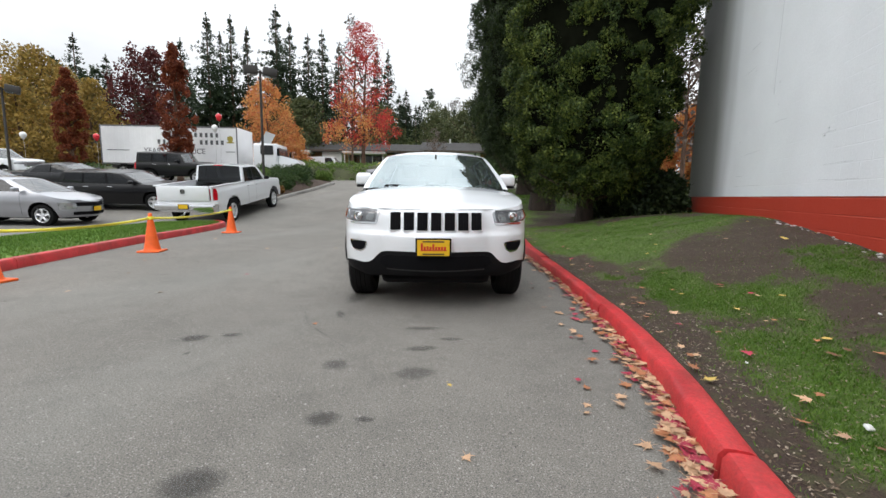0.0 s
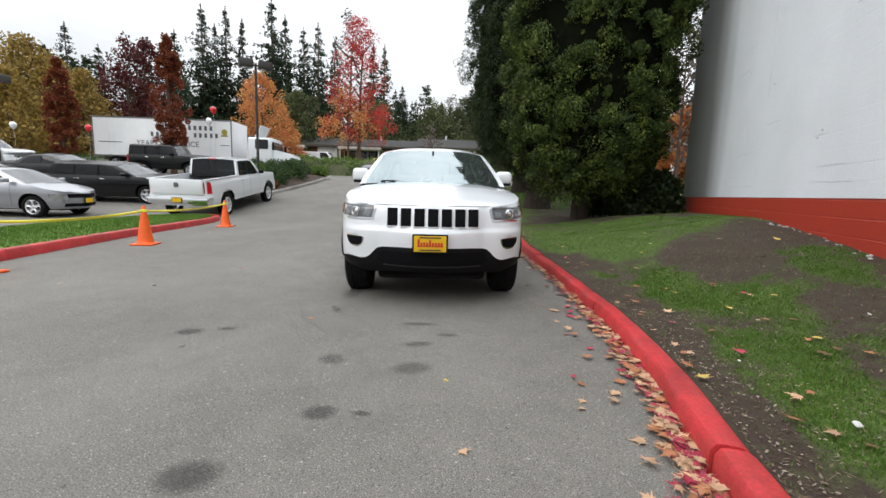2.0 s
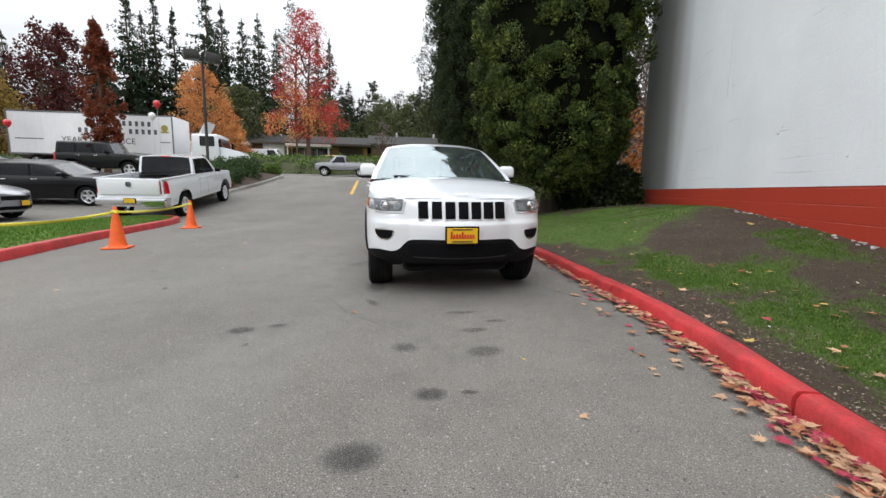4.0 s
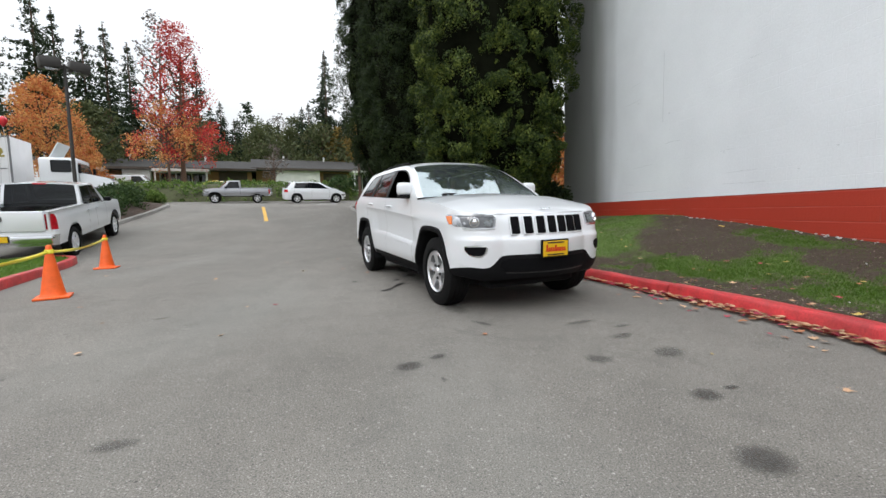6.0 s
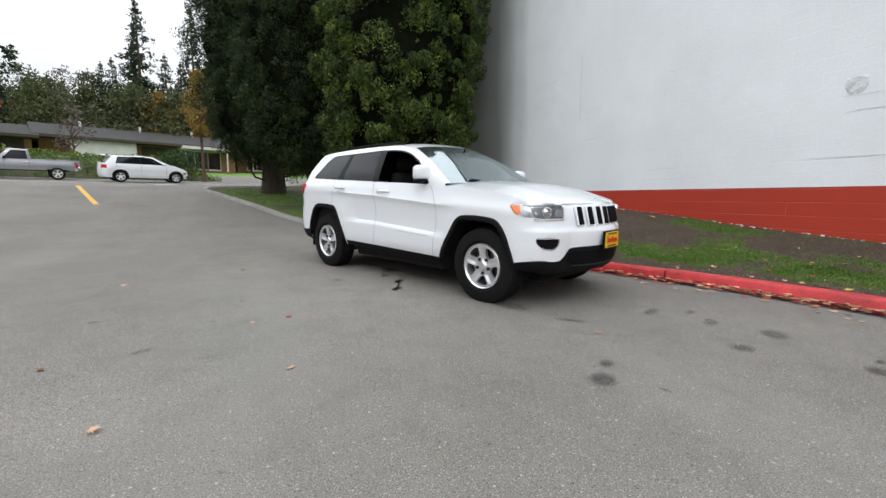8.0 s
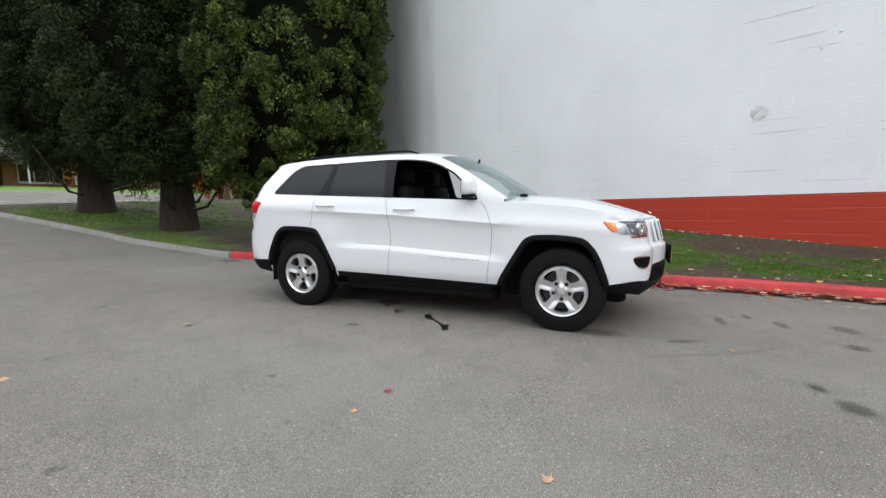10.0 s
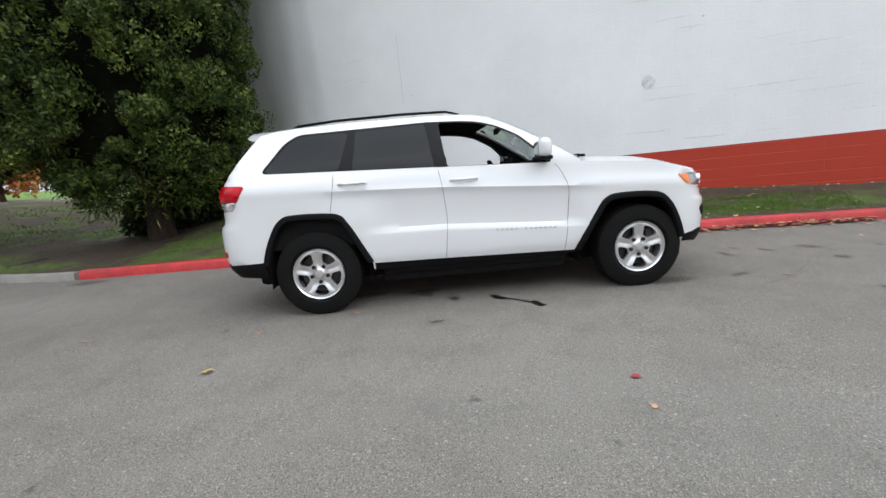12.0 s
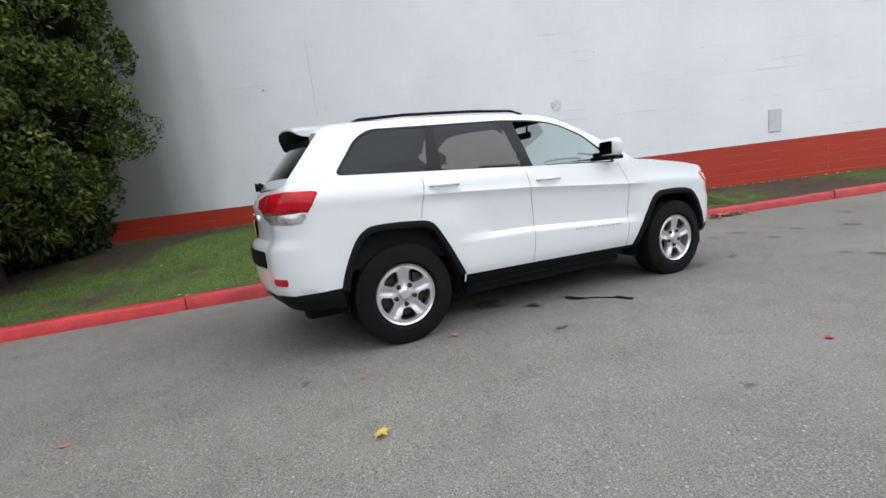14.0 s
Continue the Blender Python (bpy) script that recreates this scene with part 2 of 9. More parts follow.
ASPHALT = asphalt_mat()
CONCRETE = mat("old_concrete", (0.27, 0.26, 0.24), 0.9, var=0.25, scale=3, fine=0.2, fscale=60, bump=0.4, bscale=50)
RED_KERB = mat("red_kerb_paint", (0.48, 0.03, 0.034), 0.5, var=0.3, scale=5, fine=0.2, fscale=60, bump=0.3, bscale=40, col2=(0.4, 0.03, 0.03), dist=0.01)
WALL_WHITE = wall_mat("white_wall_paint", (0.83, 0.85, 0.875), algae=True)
WALL_RED = wall_mat("red_wall_paint", (0.44, 0.043, 0.021), relief=0.9, joint=(0.56, 0.15, 0.11))
TURF = mat("turf_floor", (0.105, 0.215, 0.03), 0.95, var=0.3, scale=2.2, fine=0.4, fscale=80, bump=0.7, bscale=40, col2=(0.125, 0.205, 0.04))
GRASS = leaf_mat("grass_blades", (0.055, 0.115, 0.013), (0.09, 0.18, 0.02), (0.155, 0.245, 0.045), trans=0.3)
BARK = mat("bark", (0.10, 0.058, 0.038), 0.95, var=0.35, scale=4, fine=0.3, fscale=40, bump=0.9, bscale=14, squash=(3, 3, 0.5), dist=0.05)
MULCH = mat("bark_mulch", (0.06, 0.038, 0.026), 0.95, var=0.4, scale=6, fine=0.5, fscale=50, bump=0.9, bscale=40, dist=0.04)
DARK_METAL = mat("dark_bronze_paint", (0.03, 0.026, 0.023), 0.5, var=0.2, scale=3)
BLACK_PLASTIC = mat("black_plastic", (0.006, 0.006, 0.007), 0.6, spec=0.12, var=0.2, scale=9, fine=0.1, fscale=200, bump=0.1, bscale=300)
RUBBER = mat("tyre_rubber", (0.006, 0.006, 0.006), 0.85, spec=0.2, var=0.25, scale=6, fine=0.15, bump=0.2, bscale=90)
CHROME = mat("chrome", (0.75, 0.76, 0.78), 0.16, metal=1.0, var=0.05, scale=5)
ALLOY = mat("alloy_wheel", (0.76, 0.77, 0.79), 0.3, metal=0.85, var=0.08, scale=6)
WHITE_LINE = mat("white_road_paint", (0.55, 0.55, 0.52), 0.8, var=0.2, scale=5, fine=0.25, fscale=60)
YELLOW_LINE = mat("yellow_road_paint", (0.62, 0.36, 0.06), 0.8, var=0.2, scale=4, fine=0.25, fscale=60)


# ---- mesh helpers ----
def grid_mesh(name, V, F, material, parent=None, smooth=True, label=""):
    """One mesh object from an array of places and an array or list of faces."""
    me = bpy.data.meshes.new(name)
    me.from_pydata(np.asarray(V, float).tolist(), [], [tuple(int(i) for i in f) for f in F])
    me.materials.append(material)
    if smooth:
        me.shade_smooth()
    ob = new(name, me)
    ob.parent = parent
    if label:
        ob["label"] = label
    return ob


def quads_mesh(name, Q, material, parent=None):
    """One mesh object from an array (n, 4, 3) of loose quads."""
    n = len(Q)
    me = bpy.data.meshes.new(name)
    me.vertices.add(4 * n)
    me.vertices.foreach_set("co", np.ascontiguousarray(Q, dtype=np.float32).ravel())
    me.loops.add(4 * n)
    me.loops.foreach_set("vertex_index", np.arange(4 * n, dtype=np.int32))
    me.polygons.add(n)
    me.polygons.foreach_set("loop_start", np.arange(0, 4 * n, 4, dtype=np.int32))
    me.update(calc_edges=True)
    me.materials.append(material)
    ob = new(name, me)
    ob.parent = parent
    return ob


def part(name, bm, material, parent=None, label="", smooth=0.0):
    """Links a bmesh as one mesh object under a thing or part; smooth: the angle, in degrees, past which edges stay sharp."""
    me = bpy.data.meshes.new(name)
    bmesh.ops.recalc_face_normals(bm, faces=bm.faces)
    bm.to_mesh(me)
    bm.free()
    me.materials.append(material)
    if smooth:
        me.shade_smooth()
        me.set_sharp_from_angle(angle=radians(smooth))
    ob = new(name, me)
    ob.parent = parent
    if label:
        ob["label"] = label
    return ob


def empty(name, m, label="", category="", group="", kind=""):
    ob = new(name)
    ob.empty_display_size = 0.2
    ob.matrix_world = m
    return tagged(ob, label, category, group, kind)


def add_box(bm, c, size, bevel=0.0, rot=None, seg=2):
    """A box into bm: centre, full size, optional bevel and turn."""
    r = bmesh.ops.create_cube(bm, size=1.0)
    vs = r["verts"]
    bmesh.ops.scale(bm, vec=size, verts=vs)
    if bevel:
        es = {e for v in vs for e in v.link_edges}
        out = bmesh.ops.bevel(bm, geom=list(es), offset=bevel, segments=seg, affect="EDGES", profile=0.5)
        vs = list({v for f in out["faces"] for v in f.verts} | {v for v in vs if v.is_valid})
    if rot is not None:
        bmesh.ops.rotate(bm, cent=(0, 0, 0), matrix=rot, verts=vs)
    bmesh.ops.translate(bm, vec=c, verts=vs)
    return vs


def add_cyl(bm, c, r1, r2, h, seg=16, axis="Z", ends=True):
    """A cylinder or cone into bm, centred at c along an axis."""
    m = Matrix.Translation(c)
    if axis == "Y":
        m = m @ Matrix.Rotation(radians(90), 4, "X")
    if axis == "X":
        m = m @ Matrix.Rotation(radians(90), 4, "Y")
    bmesh.ops.create_cone(bm, cap_ends=ends, segments=seg, radius1=r1, radius2=r2, depth=h, matrix=m)


def add_lathe(bm, profile, seg=32, axis="Y", c=(0, 0, 0)):
    """Turns a profile of (along, radius) round an axis."""
    rings = []
    for a, r in profile:
        ring = []
        for i in range(seg):
            t = 2 * math.pi * i / seg
            p = (r * math.cos(t), a, r * math.sin(t)) if axis == "Y" else (r * math.cos(t), r * math.sin(t), a)
            ring.append(bm.verts.new((p[0] + c[0], p[1] + c[1], p[2] + c[2])))
        rings.append(ring)
    for A, B in zip(rings, rings[1:]):
        for i in range(seg):
            j = (i + 1) % seg
            bm.faces.new((A[i], A[j], B[j], B[i]))
    return rings


def tube(name, pts, radii, material, parent=None, seg=10):
    """A tapered tube along a line of points."""
    V, F = [], []
    pts = [Vector(p) for p in pts]
    for i, p in enumerate(pts):
        d = (pts[min(i + 1, len(pts) - 1)] - pts[max(i - 1, 0)]).normalized()
        a = d.orthogonal().normalized() if abs(d.z) < 0.9 else Vector((1, 0, 0)).cross(d).normalized()
        b = d.cross(a)
        for k in range(seg):
            t = 2 * math.pi * k / seg
            V.append(p + (a * math.cos(t) + b * math.sin(t)) * radii[i])
    for i in range(len(pts) - 1):
        for k in range(seg):
            j = (k + 1) % seg
            F.append((i * seg + k, i * seg + j, (i + 1) * seg + j, (i + 1) * seg + k))
    F.append(tuple(range((len(pts) - 1) * seg, len(pts) * seg)))
    return grid_mesh(name, V, F, material, parent)


def smooth_line(pts, step=0.25):
    """Catmull-Rom through points, resampled at even steps."""
    P = [np.array(p, float) for p in pts]
    P = [2 * P[0] - P[1]] + P + [2 * P[-1] - P[-2]]
    out = []
    for i in range(1, len(P) - 2):
        n = max(2, int(np.linalg.norm(P[i + 1] - P[i]) / step))
        for k in range(n):
            t = k / n
            out.append(0.5 * (2 * P[i] + (P[i + 1] - P[i - 1]) * t + (2 * P[i - 1] - 5 * P[i] + 4 * P[i + 1] - P[i + 2]) * t * t
                              + (3 * P[i] - P[i - 1] - 3 * P[i + 1] + P[i + 2]) * t ** 3))
    out.append(P[-2])
    return np.array(out)


def offset_line(L, d):
    """A flat line moved sideways by d (to the right of its way)."""
    T = np.gradient(L[:, :2], axis=0)
    T /= np.linalg.norm(T, axis=1)[:, None]
    O = L.copy()
    O[:, 0] += T[:, 1] * d
    O[:, 1] -= T[:, 0] * d
    return O


# ---- the lie of the land ----
UP = (-0.34, 0.94)


def land(x, y):
    """Height of the paved ground: level by the kerb, then a drive that climbs to the street and the shops."""
    s = UP[0] * x + UP[1] * y
    z = 0.0125 * np.clip(s - 12.4, 0, 5.2) ** 2 + 0.13 * np.clip(s - 17.6, 0, 9.4) + 0.06 * np.clip(s - 27, 0, 8) + 0.085 * np.clip(s - 35, 0, 30)
    z = z + 0.016 * np.clip(s - 4.9, 0, 6.5) * np.clip((x + 6) / 4, 0, 1)
    return z + 0.03 * np.clip(s - 65, 0, 120)


def st(s, t):
    """From uphill and crosshill metres to x, y."""
    return (UP[0] * s + UP[1] * t, UP[1] * s - UP[0] * t)


def sheet(name, xs, ys, dz, material, height=land):
    X, Y = np.meshgrid(xs, ys)
    Z = height(X, Y) + dz
    V = np.stack([X, Y, Z], -1).reshape(-1, 3)
    n, m = len(xs), len(ys)
    I = np.arange(n * m).reshape(m, n)
    F = np.stack([I[:-1, :-1], I[:-1, 1:], I[1:, 1:], I[1:, :-1]], -1).reshape(-1, 4)
    return grid_mesh(name, V, F, material)


def graded(a, b, fine, far):
    """Even fine steps from a to b, then ever longer ones out to +-far."""
    core = list(np.arange(a, b + 1e-6, fine))
    g, out, step = [], b, fine
    while out < far:
        step *= 1.35
        out += step
        g.append(out)
    lo, outl, step = [], a, fine
    while outl > -far:
        step *= 1.35
        outl -= step
        lo.append(outl)
    return np.array(lo[::-1] + core + g)


tagged(sheet("ground", graded(-60, 30, 3, 3000), graded(-20, 110, 3, 3000), -0.08, TURF), "rough turf ground sheet", "ground", kind="structure")
tagged(sheet("road", np.arange(-62, 42, 0.5), np.arange(-28, 48, 0.5), 0.0, ASPHALT), "worn grey asphalt drive and car park with stains", "road", kind="structure")


# ---- kerbs, lawn and bed ----
def kerb(name, line, material, label, length=3.0, width=0.16, height=0.15, left=False, seed=3, joints=()):
    """A kerb of cast lengths with open joints along a line at its foot, road side."""
    rnd = random.Random(seed)
    top = empty(name, Matrix(), label, "kerb", kind="structure")
    sgn = -1 if left else 1
    prof = [(0, -0.06), (0.006, height - 0.035), (0.028, height - 0.006), (0.06, height), (width - 0.03, height), (width, height - 0.02), (width, -0.06)]
    d = np.r_[0, np.cumsum(np.linalg.norm(np.diff(line[:, :2], axis=0), axis=1))]
    a = 0.0
    while a < d[-1] - 0.2:
        b = min(a + length * rnd.uniform(0.85, 1.15), d[-1])
        ahead = [float(np.interp(y, line[:, 1], d)) for y in joints]
        ahead = [q for q in ahead if q > a + 0.1]
        if joints:
            b = min(ahead[0] if ahead else d[-1], d[-1])
        tt = np.linspace(a + 0.006, b - 0.006, max(3, int((b - a) / 0.12)))
        P = np.stack([np.interp(tt, d, line[:, 0]), np.interp(tt, d, line[:, 1])], -1)
        Tn = np.gradient(P, axis=0)
        Tn /= np.linalg.norm(Tn, axis=1)[:, None]
        Nn = np.stack([Tn[:, 1], -Tn[:, 0]], -1) * sgn
        V, F, k = [], [], len(prof)
        tilt, lift = rnd.uniform(-0.01, 0.01), rnd.uniform(-0.008, 0.01)
        for i in range(len(tt)):
            g = float(land(P[i, 0], P[i, 1]))
            for u, h in prof:
                w = 0.006 * noise.noise((P[i, 0] * 3, P[i, 1] * 3, u * 9))
                V.append((P[i, 0] + Nn[i, 0] * (u + w + tilt), P[i, 1] + Nn[i, 1] * (u + w + tilt), g + h + (lift + w if h > 0 else 0)))
        for i in range(len(tt) - 1):
            for j in range(k - 1):
                F.append((i * k + j, i * k + j + 1, (i + 1) * k + j + 1, (i + 1) * k + j))
        F.append(tuple(range(k)))
        F.append(tuple(range((len(tt) - 1) * k, len(tt) * k))[::-1])
        ob = grid_mesh("kerb_stone", V, F, material, top)
        ob.data.set_sharp_from_angle(angle=radians(40))
        a = b
    return top


KR = smooth_line([(2.35, -9), (2.2, -5), (2.03, -1.6), (1.8, 0.6), (1.58, 2.3), (1.46, 3.4), (1.18, 4.7), (0.66, 6.4), (-0.12, 8.6), (-0.61, 10.4), (-1.09, 12.0), (-1.42, 13.1)], 0.2)
KG = smooth_line([(-1.44, 13.18), (-1.85, 15.2), (-2.5, 17.2), (-3.6, 20.3), (-4.9, 23.6), (-5.35, 24.9), (-5.2, 25.7), (-4.4, 26.3), (-2, 27.2), (4, 29.3), (16, 33.6)], 0.2)
kerb("kerb_red", KR, RED_KERB, "red painted concrete kerb beside the lawn", 3.1, seed=5, joints=(-6.2, -3.3, -0.4, 2.56, 4.9, 7.6, 10.4))
kerb("kerb_grey", KG, CONCRETE, "weathered grey concrete kerb round the lawn", 2.4, height=0.13, seed=8)
KL = smooth_line([(-3.4, -1.2), (-4.9, 1.3), (-6.2, 3.5), (-7.15, 5.3), (-8.05, 7.1), (-8.95, 9.2), (-9.55, 10.5), (-9.95, 11.05), (-10.5, 11.2)], 0.2)
kerb("kerb_island", KL, RED_KERB, "red painted concrete kerb of the grass island", 3.0, left=True, seed=9)
KL2 = smooth_line([(-10.5, 11.2), (-11.1, 10.9), (-11.2, 9.9), (-10.7, 7.6), (-9.9, 5.2), (-8.9, 2.6), (-7.0, -1.0)], 0.25)
kerb("kerb_island_back", KL2, CONCRETE, "plain concrete kerb behind the grass island", 3.0, left=True, seed=10)
KP = smooth_line([(-14.6, 15.2), (-13.2, 15.4), (-12.95, 16.6), (-13.3, 18.0), (-13.75, 20.6), (-14.6, 23.6), (-15.6, 25.6), (-17.1, 27.2), (-19.5, 26.9)], 0.25)
kerb("kerb_bed", KP, CONCRETE, "grey concrete kerb round the planted bed", 2.6, left=True, seed=12)


def kerb_x(y):
    """Where the lawn meets the back of the kerb at y."""
    K = np.concatenate([KR, KG[(KG[:, 1] < 24.9) & (KG[:, 0] < -1)]])
    return np.interp(y, K[:, 1], K[:, 0]) + 0.15


WALL_X, WALL_END = 3.73, 15.4


def lawn_z(x, y):
    """The bank of lawn from the kerb up to the wall."""
    zw = np.interp(y, [-9, -4, 1, 3, 5, 7, 9, 12, 14, 17, 26], [0.3, 0.3, 0.33, 0.43, 0.57, 0.74, 0.84, 0.74, 0.66, 0.55, 0.3])
    f = np.clip((x - kerb_x(y)) / np.maximum(WALL_X - kerb_x(y), 0.3), 0, 1)
    f = f * f * (3 - 2 * f)
    far = np.clip((y - 14) / 6, 0, 1)
    g = land(x, y)
    return g + 0.125 + (zw - 0.125) * f * (1 - far) + far * 0.22 * f + 0.03 * np.sin(x * 2.1 + y * 1.3) * f * (1 - f) * 4


def fine_noise(x, y, s, k=0.0):
    return noise.noise((x * s, y * s, k))


BARE = [(2.5, 6.4, 0.55, 0.9), (2.88, 4.9, 0.32, 0.55), (2.55, 3.5, 0.14, 0.5), (2.9, 7.3, 0.5, 1.0), (3.3, 3.3, 0.35, 1.0), (0.95, 14.1, 1.5, 1.3), (2.4, 12.9, 0.9, 0.9), (-0.9, 18.4, 0.6, 0.6), (-2.3, 23.2, 0.6, 0.6), (3.2, -1.0, 0.4, 1.2), (3.0, 10.5, 0.5, 0.8)]
LUSH = [(2.15, 3.5, 0.36, 1.0), (1.93, 5.55, 0.26, 0.75), (0.7, 10.2, 0.7, 1.8), (1.6, 8.2, 0.45, 1.0), (2.5, 4.95, 0.35, 0.4), (3.25, 5.8, 0.35, 0.9), (1.14, 6.4, 0.22, 0.28), (2.8, 9.2, 0.5, 0.9), (2.6, 1.2, 0.5, 1.0), (2.0, 11.2, 0.6, 0.8), (-2.2, 16.5, 1.2, 1.9), (-3.6, 20.8, 1.4, 2.2), (0.6, 9.6, 0.8, 1.2), (1.8, 10.3, 1.2, 1.0), (-3.0, 22.5, 1.5, 1.8), (-0.2, 20.5, 1.8, 1.5)]


def turf(x, y):
    """How thick the grass stands, 0 to 1."""
    bare = np.zeros(len(x))
    for cx, cy, a, b in BARE:
        bare = np.maximum(bare, 1.35 - np.sqrt(((x - cx) / a) ** 2 + ((y - cy) / b) ** 2))
    bare = np.maximum(bare, (1.25 - (x - kerb_x(y)) / 0.32) * (y < 9))
    for cx, cy, a, b in LUSH:
        bare -= np.clip(1.5 - np.sqrt(((x - cx) / a) ** 2 + ((y - cy) / b) ** 2), 0, 1.0)
    pn = np.array([noise.noise((a * 1.1, b * 0.8, 3.3)) + 0.55 * noise.noise((a * 3.7, b * 3.3, 9.1)) for a, b in zip(x, y)])
    pn = pn + np.array([0.35 * noise.noise((a * 11, b * 10, 1.7)) for a, b in zip(x, y)])
    return np.clip(0.12 + 0.95 * pn - 0.8 * np.clip(bare, -0.8, 1.2), 0.015, 1)


def lawn():
    rows, cols = 300, 40
    V = []
    for r in range(rows + 1):
        y = -9 + (WALL_END + 9) * r / rows
        xl = float(kerb_x(y)) - 0.01
        for c in range(cols + 1):
            x = xl + (WALL_X + 0.05 - xl) * c / cols
            V.append((x, y, float(lawn_z(x, y)) + (0.022 * fine_noise(x, y, 2.4) if c else 0)))
    n = cols + 1
    F = [(r * n + c, r * n + c + 1, (r + 1) * n + c + 1, (r + 1) * n + c) for r in range(rows) for c in range(cols)]
    base = len(V)
    rows, cols = 40, 40
    for r in range(rows + 1):
        y0 = WALL_END + (24.9 - WALL_END) * r / rows
        xl = float(kerb_x(y0)) - 0.01
        y1 = WALL_END + (33.4 - WALL_END) * r / rows
        for c in range(cols + 1):
            u = c / cols
            x, y = xl + (16 - xl) * u, y0 + (y1 - y0) * u
            V.append((x, y, float(lawn_z(x, y)) + (0.03 * fine_noise(x, y, 1.4) if c else 0)))
    n = cols + 1
    F += [(base + r * n + c, base + r * n + c + 1, base + (r + 1) * n + c + 1, base + (r + 1) * n + c) for r in range(rows) for c in range(cols)]
    ob = grid_mesh("lawn", V, F, LAWN)
    at = ob.data.attributes.new("turf", "FLOAT", "POINT")
    W = np.array(V)
    at.data.foreach_set("value", turf(W[:, 0], W[:, 1]).astype(np.float32))
    return tagged(ob, "patchy lawn bank with bare brown soil", "lawn", kind="structure")


def turf_mix():
    """Turf with bare soil where the noise runs high."""
    m = mat("patchy_lawn", (0.095, 0.15, 0.03), 0.95, var=0.3, scale=3, fine=0.45, fscale=70, bump=0.8, bscale=90, dist=0.02)
    nt = m.node_tree
    N, L = nt.nodes.new, nt.links.new
    b = nt.nodes["Principled BSDF"]
    src = b.inputs["Base Color"].links[0].from_socket
    co = N("ShaderNodeTexCoord")
    at, n, ad = N("ShaderNodeAttribute"), N("ShaderNodeTexNoise"), N("ShaderNodeMath")
    at.attribute_name = "turf"
    n.inputs["Scale"].default_value, n.inputs["Detail"].default_value = 14, 6
    L(co.outputs["Object"], n.inputs["Vector"])
    ad.operation = "MULTIPLY_ADD"
    L(n.outputs["Fac"], ad.inputs[0])
    ad.inputs[1].default_value = 0.7
    L(at.outputs["Fac"], ad.inputs[2])
    r = N("ShaderNodeMapRange")
    r.inputs["From Min"].default_value, r.inputs["From Max"].default_value = 1.15, 0.35
    L(ad.outputs[0], r.inputs["Value"])
    n3 = N("ShaderNodeTexNoise")
    n3.inputs["Scale"].default_value, n3.inputs["Detail"].default_value = 150, 5
    L(co.outputs["Object"], n3.inputs["Vector"])
    rr = N("ShaderNodeValToRGB")
    rr.color_ramp.elements[0].position, rr.color_ramp.elements[0].color = 0.3, (0.028, 0.0175, 0.012, 1)
    rr.color_ramp.elements[1].position, rr.color_ramp.elements[1].color = 0.70, (0.082, 0.052, 0.037, 1)
    L(n3.outputs["Fac"], rr.inputs[0])
    x = N("ShaderNodeMix")
    x.data_type = "RGBA"
    L(r.outputs[0], x.inputs[0])
    L(src, x.inputs[6])
    L(rr.outputs[0], x.inputs[7])
    L(x.outputs[2], b.inputs["Base Color"])
    return m


LAWN = turf_mix()
lawn()


def island():
    a, b = KL, KL2[::-1]
    V, F, n, rows = [], [], 9, 60
    for r in range(rows + 1):
        f = r / rows
        i, j = f * (len(a) - 1), f * (len(b) - 1)
        A = np.array([np.interp(i, range(len(a)), a[:, k]) for k in (0, 1)])
        B = np.array([np.interp(j, range(len(b)), b[:, k]) for k in (0, 1)])
        for c in range(n + 1):
            u = c / n
            p = A * (1 - u) + B * u
            V.append((p[0], p[1], float(land(*p)) + 0.1 + 0.12 * math.sin(math.pi * u) ** 0.7 * min(1, (1 - f) * 6)))
    n += 1
    F = [(r * n + c, r * n + c + 1, (r + 1) * n + c + 1, (r + 1) * n + c) for r in range(rows) for c in range(n - 1)]
    tagged(grid_mesh("grass_island", V, F, TURF), "strip of green grass inside a red kerb", "lawn", kind="structure")


island()


# ---- the long wall ----
def build_wall():
    y0, y1, x1, h, split = -14.0, WALL_END, 24.0, 9.2, 1.22
    top = empty("wall_building", Matrix.Translation((WALL_X, y1, 0)), "tall white block wall above a red painted base", "wall", kind="structure")
    bm = bmesh.new()
    add_box(bm, ((x1 - WALL_X) / 2, (y0 - y1) / 2, (h + split) / 2), (x1 - WALL_X, y1 - y0, h - split))
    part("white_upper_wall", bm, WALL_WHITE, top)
    bm = bmesh.new()
    add_box(bm, ((x1 - WALL_X) / 2 + 0.002, (y0 - y1) / 2, (split - 0.5) / 2), (x1 - WALL_X - 0.006, y1 - y0 - 0.006, split + 0.5))
    part("red_lower_wall", bm, WALL_RED, top)
    bm = bmesh.new()
    add_box(bm, ((x1 - WALL_X) / 2, (y0 - y1) / 2, h + 0.08), (x1 - WALL_X + 0.12, y1 - y0 + 0.12, 0.16), 0.01)
    part("parapet_cap", bm, DARK_METAL, top)


build_wall()


